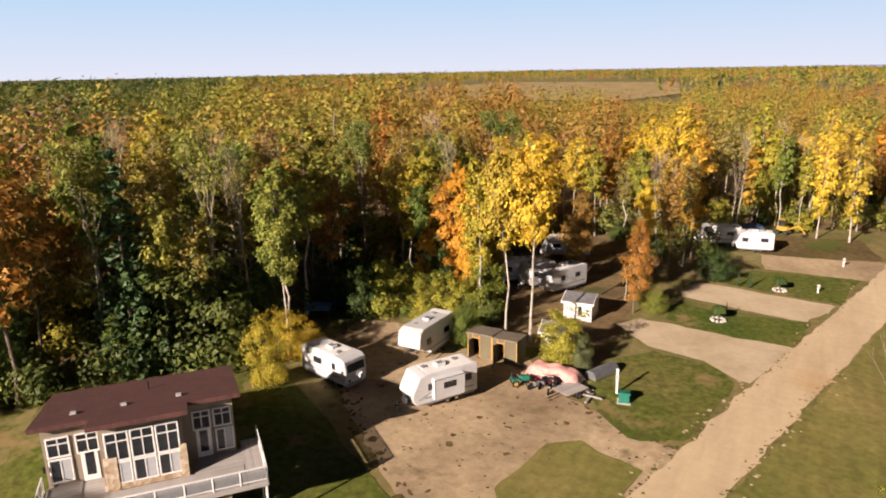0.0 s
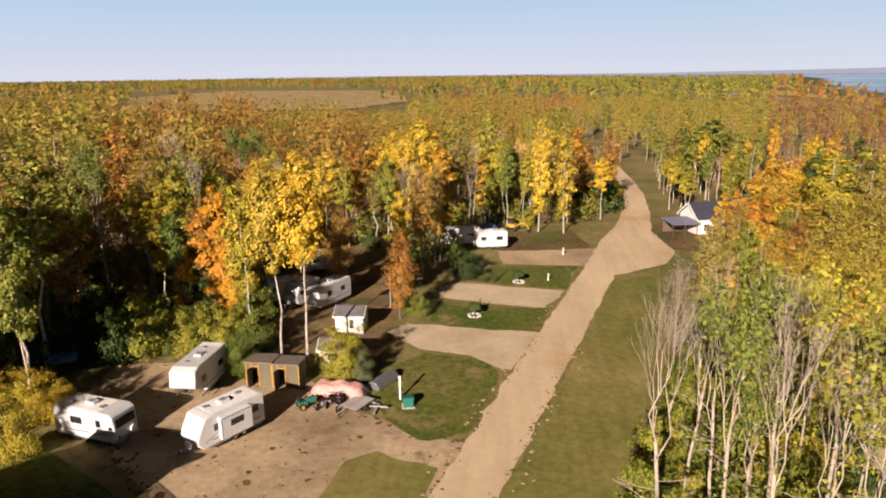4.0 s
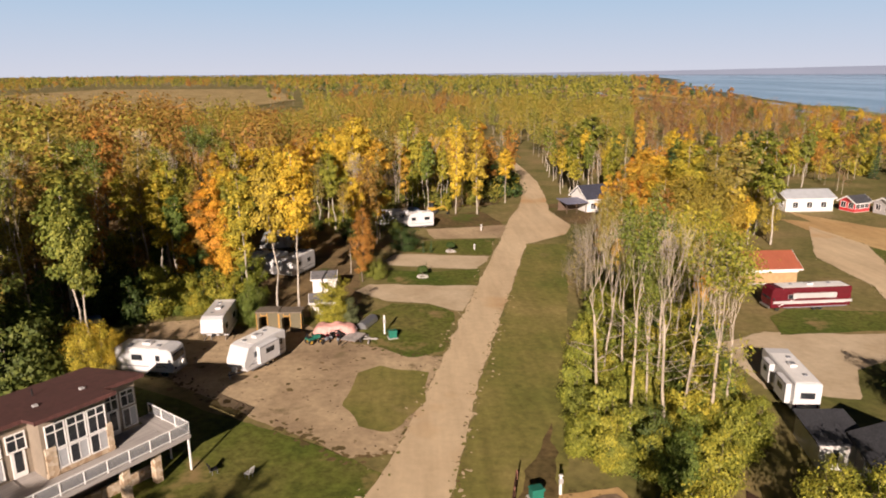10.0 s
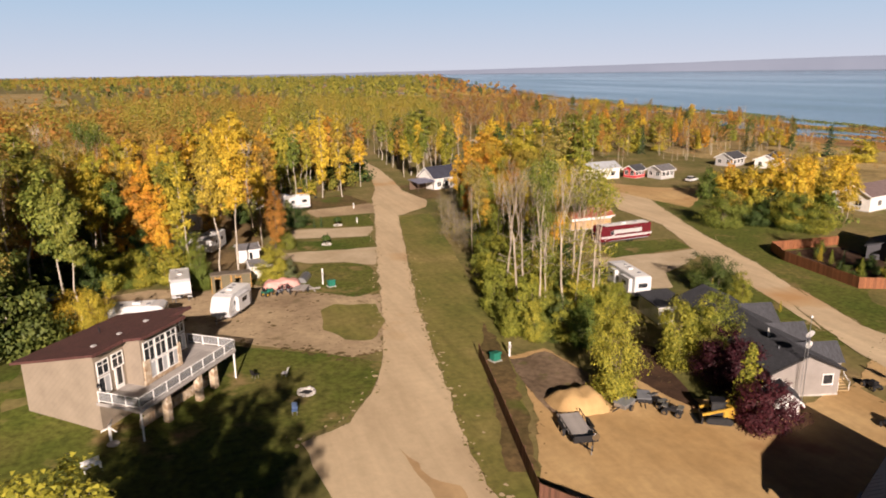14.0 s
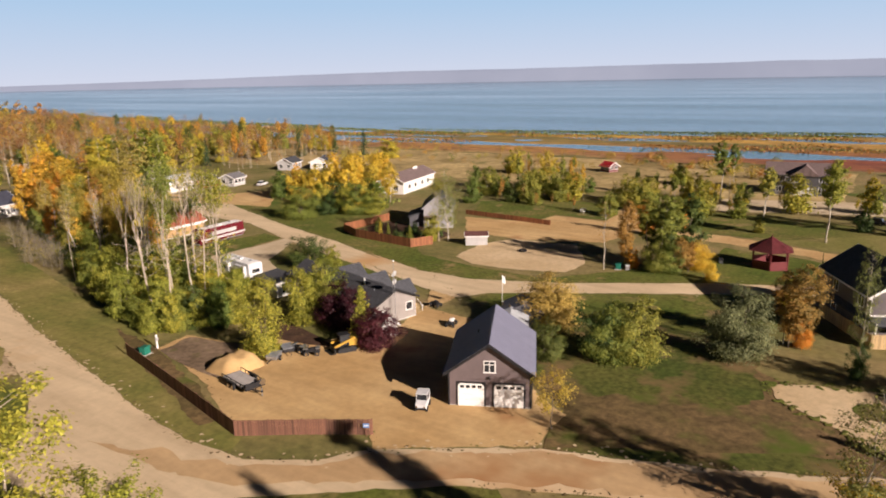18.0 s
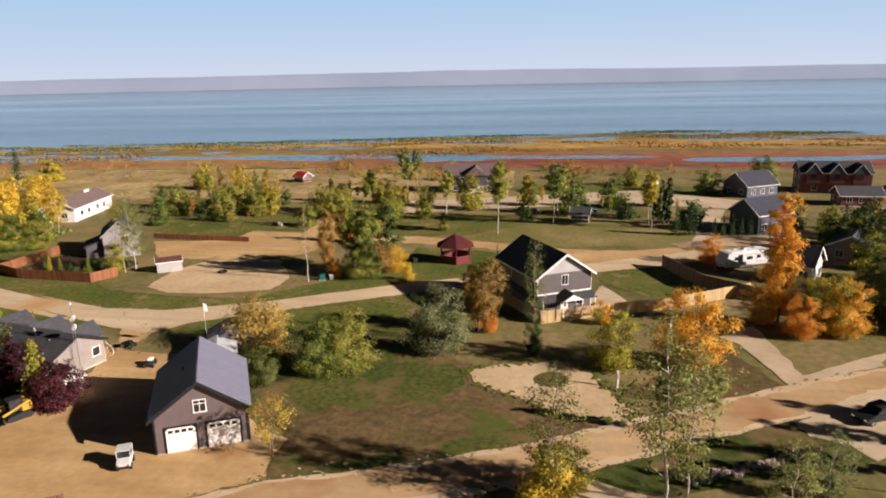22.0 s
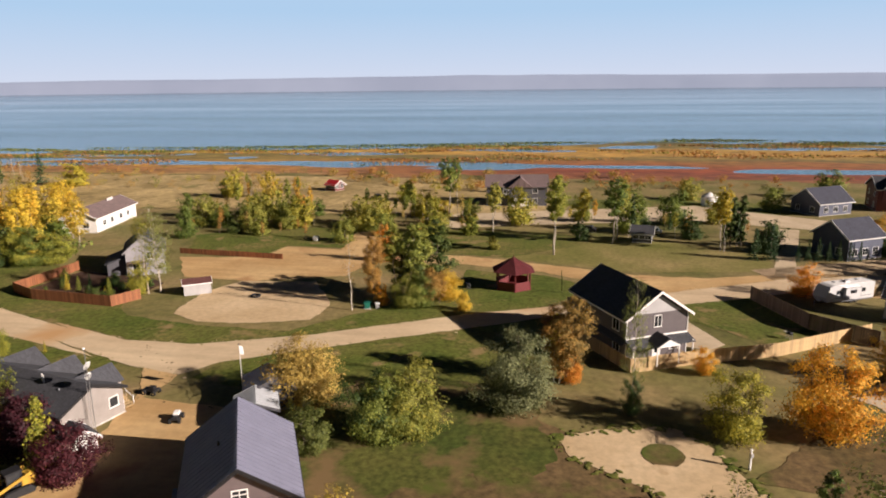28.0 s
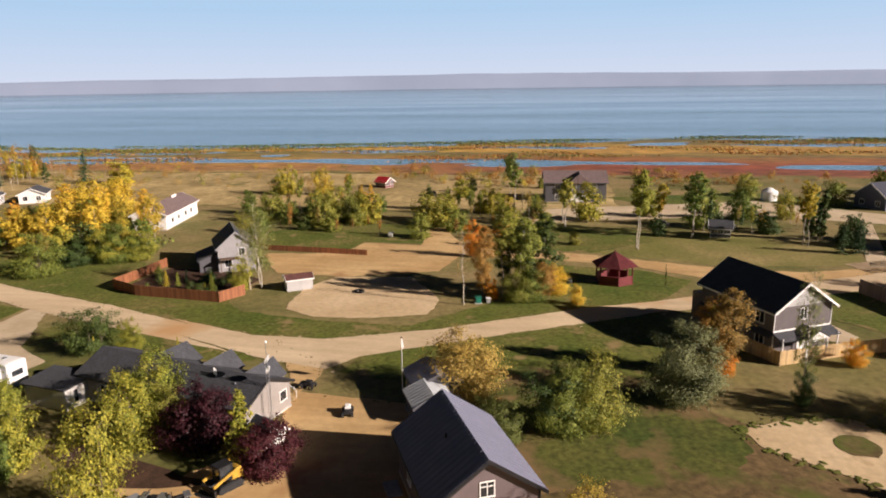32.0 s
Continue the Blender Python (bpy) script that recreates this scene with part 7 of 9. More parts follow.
        for s in (-1, 1):
            cyl("jack", 0.05, z0 + 0.3, 2.5, s * 0.8, 0, M["steel"], r)
    elif style == "motor":
        box("windscreen", 0.04, W * 0.82, 0.75, 0.03, 0, z0 + 1.1, M["glass"], r, ry=6, bev=0.0)
        box("front_bumper", 0.2, W - 0.1, 0.22, -0.05, 0, z0 - 0.12, M["steel"], r)
        for s in (-1, 1):
            cyl("headlight", 0.11, 0.05, -0.0, s * 0.85, z0 + 0.35, M["glass"], r, ry=-90)
            wheel(r, 1.1, s * (W / 2 - 0.18), 0.36)
            box("mirror", 0.15, 0.12, 0.3, 0.3, s * (W / 2 + 0.18), z0 + 1.1, M["black"], r)
    return r


plainwhite = M["white"]

# ---- cabin with the deck ----
CAB = root_at("cabin", -28.0, 31.45, 52.2, "tan cabin with red-brown roof, white windows and raised deck", "house", dz=0)
cb = gz(-28.0, 31.45)
DK, FR, BK = 3.85 - cb, 7.85 - cb, 6.2 - cb     # deck floor, front and back eaves above the ground


def cab_wall(name, x0, x1, y0, y1, mat):
    def top(y):
        return FR - (FR - BK) * (y - 5.9) / 8.0
    prism(name, [(y0, -0.3), (y1, -0.3), (y1, top(y1)), (y0, top(y0))], x0, x1, mat, CAB, "x")


cab_wall("wall", 0.3, 11.4, 5.9, 13.9, M["tansiding"])
cab_wall("wall", 3.6, 8.2, 4.1, 5.9, M["tansiding"])
rs = (FR - BK) / 8.0
for nm, x0, x1, y0, y1 in (("roof", -0.25, 11.95, 5.35, 14.5), ("roof", 3.1, 8.7, 3.4, 5.35)):
    prism(nm, [(y0, FR + (5.9 - y0) * rs + 0.02), (y1, FR + (5.9 - y1) * rs + 0.02), (y1, FR + (5.9 - y1) * rs + 0.24), (y0, FR + (5.9 - y0) * rs + 0.24)], x0, x1, M["brownroof"], CAB, "x")
    box("fascia", x1 - x0, 0.05, 0.3, (x0 + x1) / 2, y0 - 0.03, FR + (5.9 - y0) * rs - 0.05, M["brownroof"], CAB)
for x in (2.0, 4.9, 8.2):
    box("roof_vent", 0.35, 0.35, 0.16, x, 7.4, FR + (5.9 - 7.4) * rs + 0.22, M["palesiding"], CAB)
cyl("flue", 0.06, 0.6, 6.2, 11.0, FR + (5.9 - 11) * rs + 0.2, M["black"], CAB)


def cab_win(x, y, z, w, h, transom, blind=False):
    win = new("window", None)
    win.parent = CAB
    win.matrix_basis = pose(x, y - 0.03, z, 0, 0, 0)
    t = 0.10
    box("frame", w + 2 * t, 0.10, t, 0, 0, h, M["white"], win)
    box("sill", w + 2 * t, 0.12, t, 0, -0.01, -t, M["white"], win)
    for s in (-1, 1):
        box("frame", t, 0.10, h, s * (w / 2 + t / 2), 0, 0, M["white"], win)
    for s in (-1, 1):
        box("pane", w / 2 - 0.05, 0.04, h * (0.7 if transom else 1) - 0.04, s * w / 4, 0, 0.02, M["curtain"] if blind and s > 0 else M["glass"], win, bev=0.0)
        if transom:
            box("pane", w / 2 - 0.05, 0.04, h * 0.25, s * w / 4, 0, h * 0.73, M["glass"], win, bev=0.0)
    box("glazing_bar", 0.07, 0.08, h, 0, -0.01, 0, M["white"], win, bev=0.0)
    if transom:
        box("glazing_bar", w, 0.08, 0.07, 0, -0.01, h * 0.68, M["white"], win, bev=0.0)


for k in range(3):
    cab_win(4.55 + 1.42 * k, 4.08, DK + 2.0, 1.15, 1.75, True)
    cab_win(4.55 + 1.42 * k, 4.08, DK + 0.45, 1.15, 1.3, False, True)
for x in (1.15, 2.75):
    cab_win(x, 5.88, DK + 2.05, 1.1, 1.15, True)
for x in (9.4, 10.7):
    cab_win(x, 5.88, DK + 2.1, 0.95, 1.15, True)
cab_win(1.15, 5.88, DK + 0.35, 1.1, 1.4, False, True)
cab_win(10.75, 5.88, DK + 0.35, 0.95, 1.4, False, True)
for x in (2.75, 9.45):
    d = box("door", 0.95, 0.08, 2.05, x, 5.87, DK + 0.02, M["white"], CAB)
    box("pane", 0.5, 0.04, 1.5, 0, -0.04, 0.4, M["glass"], d, bev=0.0)
for x0, w in ((3.72, 0.75), (7.97, 0.45)):
    box("stone_pier", w, 0.18, 2.3, x0 + w / 2 - 0.02, 4.04, DK - 0.1, M["stone"], CAB)
box("stone_skirt", 4.6, 0.12, 0.42, 5.9, 4.04, DK, M["stone"], CAB)
box("wall_lamp", 0.15, 0.15, 0.35, 0.25, 5.7, DK + 1.2, M["black"], CAB)
# deck of single boards on stone-clad piers
DECK = new("deck", None)
DECK.parent = CAB
for k in range(30):
    y = 1.47 + k * 0.15
    if y < 4.0:
        box("deck_board", 11.7, 0.14, 0.04, 5.8, y, DK - 0.04, M["deckwood"], DECK, bev=0.0)
    elif y < 5.85:
        box("deck_board", 3.4, 0.14, 0.04, 1.95, y, DK - 0.04, M["deckwood"], DECK, bev=0.0)
        box("deck_board", 3.0, 0.14, 0.04, 10.2, y, DK - 0.04, M["deckwood"], DECK, bev=0.0)
for k in range(8):
    box("deck_board", 0.14, 5.6, 0.04, 11.78 + k * 0.15, 4.2, DK - 0.036, M["deckwood"], DECK, bev=0.0)
box("rim_joist", 12.9, 0.06, 0.28, 6.4, 1.4, DK - 0.33, M["deckwood"], DECK)
box("rim_joist", 0.06, 4.5, 0.28, 0.05, 3.65, DK - 0.33, M["deckwood"], DECK)
box("rim_joist", 0.06, 5.6, 0.28, 12.9, 4.2, DK - 0.33, M["deckwood"], DECK)


def deck_rail(x0, y0, x1, y1):
    ln = math.hypot(x1 - x0, y1 - y0)
    a = math.degrees(math.atan2(y1 - y0, x1 - x0))
    n = round(ln / 1.6)
    for k in range(n + 1):
        t = k / n
        box("rail_post", 0.09, 0.09, 1.05, x0 + (x1 - x0) * t, y0 + (y1 - y0) * t, DK - 0.1, M["white"], CAB, rz=a)
    for z in (0.12, 0.95):
        box("hand_rail", ln, 0.07, 0.06, (x0 + x1) / 2, (y0 + y1) / 2, DK + z, M["white"], CAB, rz=a)
    box("rail_panel", ln - 0.1, 0.012, 0.72, (x0 + x1) / 2, (y0 + y1) / 2, DK + 0.19, M["mesh"], CAB, rz=a, bev=0.0)


def mesh_mat():
    m, nt, bs, nd, ln = nodes_of("tinted_rail_glass")
    bs.inputs["Base Color"].default_value = (0.32, 0.33, 0.34, 1)
    bs.inputs["Roughness"].default_value = 0.15
    bs.inputs["Alpha"].default_value = 0.45
    return m


M["mesh"] = mesh_mat()
deck_rail(0.05, 1.45, 12.85, 1.45)
deck_rail(0.05, 1.45, 0.05, 5.6)
deck_rail(12.85, 1.45, 12.85, 6.9)
for x, y in ((3.6, 2.0), (7.8, 2.0), (10.4, 2.3)):
    box("pier", 0.6, 0.6, DK - 0.35, x, y, -0.1, M["stone"], DECK, bev=0.04)
for x, y in ((0.15, 1.55), (12.75, 1.55), (12.75, 4.2)):
    box("post", 0.14, 0.14, DK - 0.3, x, y, -0.1, M["white"], DECK)
box("knee_wall", 9.0, 0.25, 1.1, 6.2, 3.3, -0.2, M["stone"], DECK, bev=0.05)

# ---- the garage ----
GX, GY, GA = 14.75, -0.6, 26.0
GAR = gable("garage", GX, GY, GA, 10.4, 7.7, 3.55, 2.75, "mauve-grey garage with dark metal roof and two white doors", M["garagewall"], M["darkmetal"], M["black"], 0.45, ribs=0.6)
garage_door(GAR, -1.75, 2.45, 2.3, 10.4, 7.7)
garage_door(GAR, 1.8, 2.75, 2.3, 10.4, 7.7)
window(GAR, "f", 0.0, 3.55, 0.95, 1.05, 10.4, 7.7, cols=2, transom=True)
door(GAR, "l", 2.0, 0.1, 10.4, 7.7)
window(GAR, "l", -1.5, 1.2, 1.0, 0.9, 10.4, 7.7)
for s in (-1, 1):
    box("downpipe", 0.09, 0.09, 3.3, 0.1, s * 3.95, 0.1, M["black"], GAR)
    box("corner_board", 0.14, 0.14, 3.5, 0.0, s * 3.83, 0.05, M["black"], GAR)
cyl("roof_vent", 0.09, 0.4, 5.0, 1.4, 5.45, M["black"], GAR)
cyl("light_fixture", 0.1, 0.2, -0.15, 0.0, 2.9, M["black"], GAR)
SHED = gable("shed", 35.6, 6.6, 26, 4.2, 4.6, 2.2, 1.0, "small shed with pale metal roof behind the garage", M["darksiding"], M["darkmetal"], M["darksiding"], 0.3, "shed")
door(SHED, "l", 0.0, 0.1, 4.2, 4.6)

# ---- long grey house with charcoal roof ----
LH = gable("house", 29.6, 21.9, 76, 21.0, 6.9, 2.75, 1.55, "long single-storey grey house under a charcoal shingle roof", M["greysiding"], M["darkshingle"], M["black"], 0.35)
window(LH, "f", 2.3, 1.15, 0.95, 0.95, 21, 6.9, cols=1)
for u in (-7, -3, 1, 5, 8):
    window(LH, "l", u, 1.1, 1.2, 0.95, 21, 6.9)
for k, (px, ln) in enumerate(((3.0, 3.2), (8.4, 3.4), (14.6, 4.4))):
    prism("cross_gable", [(px - ln / 2, 2.55), (px + ln / 2, 2.55), (px, 4.25)], -5.0, 0.0, M["darkshingle"], LH, "y")
    prism("gable_wall", [(px - ln / 2 + 0.25, 0), (px + ln / 2 - 0.25, 0), (px + ln / 2 - 0.25, 2.55), (px, 4.05), (px - ln / 2 + 0.25, 2.55)], -4.75, -3.3, M["greysiding"], LH, "y")
for k, (x, y) in enumerate(((5.2, 0.9), (5.6, 0.7), (9.5, 1.2), (12.0, 0.8), (2.6, 1.3))):
    cyl("roof_flue", 0.07, 1.1 if k < 2 else 0.35, x, y, 3.75, M["white"] if k < 2 else M["greydecal"], LH)
st = new("porch_steps", None)
st.parent = LH
for k in range(4):
    box("tread", 0.28, 1.1, 0.06, 0.4 + 0.27 * k, -4.3 - 0.0, 0.15 + 0.17 * k, M["newwood"], st)
for s in (-1, 1):
    box("stair_rail", 1.3, 0.06, 0.07, 0.85, -4.3 + s * 0.58, 1.2, M["white"], st, ry=-30)
    box("baluster", 0.07, 0.07, 1.0, 0.35, -4.3 + s * 0.58, 0.1, M["white"], st)
    box("baluster", 0.07, 0.07, 1.5, 1.35, -4.3 + s * 0.58, 0.2, M["white"], st)
box("porch_floor", 2.0, 1.6, 0.12, 2.4, -4.3, 0.75, M["newwood"], st)
# lattice mast with dishes
MAST = root_at("antenna_mast", 28.6, 21.2, 15, "slim lattice antenna mast with satellite dishes beside the grey house", "antenna")
for k in range(3):
    a = 2.094 * k
    cyl("leg", 0.025, 6.2, 0.16 * math.cos(a), 0.16 * math.sin(a), 0, M["steel"], MAST, sides=6)
for k in range(12):
    box("brace", 0.30, 0.02, 0.02, 0, 0.08 * (-1) ** k, 0.3 + 0.5 * k, M["steel"], MAST, ry=35 * (-1) ** k, bev=0.0)
cyl("pole", 0.03, 2.6, 0, 0, 5.8, M["steel"], MAST, sides=8)


def dish_bm(r):
    bm = bmesh.new()
    rings = []
    for j in range(5):
        q = r * j / 4
        rings.append([bm.verts.new((q * math.cos(2 * math.pi * k / 16), q * math.sin(2 * math.pi * k / 16), 0.35 * q * q / r)) for k in range(16)] if j else [bm.verts.new((0, 0, 0))])
    for k in range(16):
        bm.faces.new((rings[0][0], rings[1][k], rings[1][(k + 1) % 16]))
        for j in range(1, 4):
            bm.faces.new((rings[j][k], rings[j + 1][k], rings[j + 1][(k + 1) % 16], rings[j][(k + 1) % 16]))
    bmesh.ops.solidify(bm, geom=bm.faces[:], thickness=0.03)
    return bm


for z, r, a in ((6.6, 0.45, 70), (5.6, 0.4, 80)):
    dd = part("dish", dish_bm(r), M["white"], MAST)
    dd.matrix_basis = pose(0.2, -0.1, z, a, 0, 160)
cyl("lamp_head", 0.12, 0.2, 0, 0, 8.35, M["white"], MAST, bev=0.04)
# little white porch house
PORCH = gable("playhouse", 24.3, 18.9, 60, 2.4, 2.2, 1.7, 0.8, "small white garden playhouse with open gable porch", M["whitesiding"], M["darkshingle"], M["white"], 0.3, "shed")
window(PORCH, "f", 0.45, 0.8, 0.4, 0.5, 2.4, 2.2)
door(PORCH, "f", -0.4, 0.05, 2.4, 2.2, w=0.7, h=1.55)

# ---- two-storey house ----
H2 = gable("house", 54.8, -33.0, 28, 12.4, 8.3, 5.9, 2.8, "two-storey grey-mauve house with black roof and white trim", M["mauvesiding"], M["darkshingle"], M["white"], 0.5, dz=0.2)
window(H2, "f", 0.0, 4.5, 0.9, 1.3, 12.4, 8.3)
window(H2, "l", 4.0, 3.9, 1.3, 1.5, 12.4, 8.3)
window(H2, "l", 4.2, 1.4, 1.3, 1.4, 12.4, 8.3)
window(H2, "l", -2.5, 3.9, 1.2, 1.4, 12.4, 8.3)
window(H2, "l", -2.5, 1.4, 1.2, 1.4, 12.4, 8.3)
prism("belt_roof", [(0.05, 3.05), (-1.5, 2.6), (-1.5, 2.75), (0.05, 3.3)], -4.3, 4.3, M["darkshingle"], H2, "y")
box("band_board", 0.06, 8.3, 0.2, -0.03, 0, 3.3, M["white"], H2)
prism("belt_roof", [(4.16, 3.05), (4.8, 2.65), (4.8, 2.8), (4.16, 3.35)], -0.1, 12.4, M["darkshingle"], H2, "x")
for s in (-1, 1):
    box("corner_board", 0.12, 0.12, 5.8, 0.0, s * 4.13, 0.1, M["white"], H2)
prism("gable_panel", [(-3.2, 6.2), (3.2, 6.2), (0, 8.3)], -0.035, 0.02, M["palesiding"], H2, "x")
prism("porch_roof", [(-1.6, 2.9), (0.0, 3.75), (1.6, 2.9), (1.6, 3.05), (0.0, 3.92), (-1.6, 3.05)], -2.5, 0.0, M["darkshingle"], H2, "x")
prism("porch_gable", [(-1.55, 2.88), (1.55, 2.88), (0.0, 3.72)], -2.5, -2.42, M["white"], H2, "x")
for y in (-1.45, 1.45, 4.0, -4.0):
    box("porch_post", 0.14, 0.14, 2.3, -2.3 if abs(y) < 2 else -1.4, y, 0.65, M["white"], H2)
door(H2, "f", 0.0, 0.7, 12.4, 8.3)
window(H2, "f", 2.4, 1.5, 1.1, 1.2, 12.4, 8.3)
for k in range(18):
    box("deck_board", 2.6, 0.14, 0.05, -1.35, -1.6 - 0.0 + k * 0.15 - 1.0, 0.6, M["newwood"], H2, bev=0.0)
for k in range(12):
    box("baluster", 0.06, 0.06, 0.9, -2.6, -2.6 + k * 0.24, 0.65, M["newwood"], H2, bev=0.0)
box("hand_rail", 0.09, 2.8, 0.06, -2.6, -1.3, 1.55, M["newwood"], H2)
box("hand_rail", 2.6, 0.09, 0.06, -1.3, -2.6, 1.55, M["newwood"], H2)
prism("rear_wing", [(-4.0, 0), (4.0, 0), (4.0, 4.2), (-4.0, 4.2)], 12.4, 14.4, M["mauvesiding"], H2, "x")

# ---- gazebo ----
GZ = root_at("gazebo", 86.2, -14.0, 10, "dark red hexagonal gazebo with a tiered roof", "gazebo")


def hexpts(r):
    return [(r * math.cos(radians(60 * k)), r * math.sin(radians(60 * k))) for k in range(6)]


prism("floor", hexpts(2.5), 0, 0.2, M["redpaint"], GZ, "z")
for k in range(6):
    a, b = hexpts(2.35)[k], hexpts(2.35)[(k + 1) % 6]
    box("post", 0.16, 0.16, 2.4, a[0], a[1], 0.2, M["redpaint"], GZ, rz=60 * k)
    if k != 4:
        box("panel", 2.2, 0.06, 1.0, (a[0] + b[0]) / 2, (a[1] + b[1]) / 2, 0.2, M["redpaint"], GZ, rz=60 * k + 120)
    box("beam", 2.3, 0.12, 0.25, (a[0] + b[0]) / 2, (a[1] + b[1]) / 2, 2.35, M["redpaint"], GZ, rz=60 * k + 120)
for k in range(6):
    a, b = hexpts(3.05)[k], hexpts(3.05)[(k + 1) % 6]
    bm = bmesh.new()
    vs = [bm.verts.new(v) for v in ((a[0], a[1], 2.45), (b[0], b[1], 2.45), (b[0] * 0.03, b[1] * 0.03, 4.1), (a[0] * 0.03, a[1] * 0.03, 4.1))]
    bm.faces.new(vs)
    bmesh.ops.solidify(bm, geom=bm.faces[:], thickness=0.1)
    part("roof_panel", bm, M["redroof"] if "redroof" in M else M.setdefault("redroof", shingle("dark_red_shingle", (0.17, 0.03, 0.035))), GZ)
cyl("finial", 0.09, 0.35, 0, 0, 4.05, M["redpaint"], GZ, r2=0.03)
GZ.matrix_basis = GZ.matrix_basis @ Matrix.Scale(1.28, 4)

# ---- low shed behind the garage ----
gable("shed", 31.6, 6.2, 26, 3.8, 3.8, 1.8, 0.8, "low shed with a pale metal roof behind the garage", M["darksiding"], M["palemetal"], M["darksiding"], 0.25, "shed", ribs=0.5)
# ---- grey house behind the red fence ----
AH = gable("house", 84.8, 52.4, 32, 9.0, 6.4, 4.5, 2.7, "grey gabled house with black roof behind a red-brown fence", M["midsiding"], M["darkshingle"], M["midsiding"], 0.4)
prism("lean_to_wall", [(3.2, 0), (6.4, 0), (6.4, 2.3), (3.2, 3.4)], 1.2, 8.0, M["darksiding"], AH, "x")
prism("lean_to_roof", [(3.15, 3.42), (6.8, 2.2), (6.8, 2.36), (3.15, 3.6)], 0.9, 8.3, M["darkshingle"], AH, "x")
window(AH, "f", 0.9, 3.0, 1.0, 1.2, 9, 6.4)
window(AH, "f", -1.5, 1.0, 1.2, 1.2, 9, 6.4)
box("balcony", 1.6, 3.2, 0.15, -0.8, 1.4, 2.6, M["fencedark"], AH)
for y in (0.0, 2.9):
    box("balcony_post", 0.14, 0.14, 2.6, -1.5, y, 0, M["fencedark"], AH)
WS = gable("shed", 76.3, 35.2, 123, 4.2, 2.6, 1.9, 0.55, "small pale shed with red-brown roof", M["palesiding"], M["brownroof"], M["white"], 0.2, "shed")
door(WS, "f", 0, 0.05, 4.2, 2.6, w=0.9, h=1.7, glass=False)
# ---- long white building with brown roof ----
WB = gable("cottage", 117, 90.5, 11, 22, 8, 3.6, 2.0, "long white cottage with a low brown roof", M["whitesiding"], M["mauveroof"], M["white"], 0.5)
for u in (-7, -3, 2, 6):
    window(WB, "r", u, 1.2, 1.5, 1.2, 22, 8)
window(WB, "f", 1.5, 1.2, 1.4, 1.2, 22, 8)
for k in range(4):
    cyl("roof_flue", 0.15, 0.9, 14 + k * 0.8, -0.6, 5.3, M["white"], WB)

# ---- lakeside houses, far off ----
def far_house(t, x, y, ang, L, W, hw, rise, label, wall, roof, rows=1, trim="white", cat="house"):
    h = gable(t, x, y, ang, L, W, hw, rise, label, M[wall], M[roof], M[trim], 0.5, cat)
    for fl in range(rows):
        for u in (-W * 0.25, W * 0.25):
            window(h, "f", u, 0.9 + 2.8 * fl, 1.2, 1.3, L, W)
        for u in (-L * 0.3, 0, L * 0.3):
            window(h, "l", u, 0.9 + 2.8 * fl, 1.3, 1.3, L, W)
            window(h, "r", u, 0.9 + 2.8 * fl, 1.3, 1.3, L, W)
    return h


FH = far_house("house", 174, -17, 95, 17, 10, 5.6, 2.6, "two-storey dark grey house with a faded brown roof by the marsh", "darksiding", "mauveroof", 2, "darksiding")
prism("cross_gable", [(4, 5.4), (11, 5.4), (7.5, 8.2)], 0, 6.2, M["mauveroof"], FH, "y")
prism("gable_wall", [(4.4, 0), (10.6, 0), (10.6, 5.4), (7.5, 7.9), (4.4, 5.4)], 3.0, 5.8, M["darksiding"], FH, "y")
for u in (-2.2, 0.2):
    window(FH, "l", u - 0.9, 3.6, 1.2, 1.4, 17, 10 + 1.65)
    garage_d = box("garage_door", 2.4, 0.1, 2.2, 8.6 + u * 0.9, 5.85, 0.1, M["white"], FH)
far_house("cabin", 191, 51, 60, 4.6, 4.0, 2.0, 1.3, "tiny red cabin with bright red roof near the marsh", "redsiding", "brightred")
RT = far_house("house", 176, -104, 262, 18, 11, 6.0, 2.6, "dark red two-storey lakeside house with white-trimmed gables", "redsiding", "darkshingle", 2)
for q in (3, 9, 15):
    for sgn in (1,):
        prism("dormer_roof", [(q - 2.2, 5.8), (q + 2.2, 5.8), (q, 8.6)], -6.6, 0, M["darkshingle"], RT, "y")
        prism("dormer_wall", [(q - 1.9, 3.0), (q + 1.9, 3.0), (q + 1.9, 5.8), (q, 8.2), (q - 1.9, 5.8)], -6.2, -5.0, M["redsiding"], RT, "y")
        prism("dormer_trim", [(q - 2.2, 5.75), (q, 8.55), (q + 2.2, 5.75), (q + 2.2, 6.0), (q, 8.8), (q - 2.2, 6.0)], -6.68, -6.58, M["white"], RT, "y")
        box("window_pane", 1.3, 0.05, 1.4, q, -6.23, 4.3, M["glass"], RT, bev=0.0)
far_house("house", 165, -84, 300, 11, 9, 3.4, 3.2, "single-storey slate-blue house with a steep dark roof", "navysiding", "navyroof")
far_house("house", 116, -73, 300, 9, 8, 4.4, 2.8, "slate-blue house with a steep blue-black roof among hedges", "navysiding", "navyroof", 1)
for k in range(7):
    plant("spruce", 111.5 + 0.25 * k, -66.0 - 1.9 * k, 4.2 + 0.4 * (k % 3), 0.9)
far_house("garage", 153, -106, 268, 10, 7, 2.8, 1.8, "low brown garage with a dark roof", "redsiding", "darkshingle", 1, cat="garage")
far_house("garage", 76.5, -73.5, 55, 6, 5.5, 3.4, 2.4, "white gabled garage among orange trees", "whitesiding", "darkshingle", 1, cat="garage")
far_house("house", 90, -84, 330, 11, 7, 3.0, 1.8, "low grey house with a charcoal roof", "greysiding", "darkshingle")
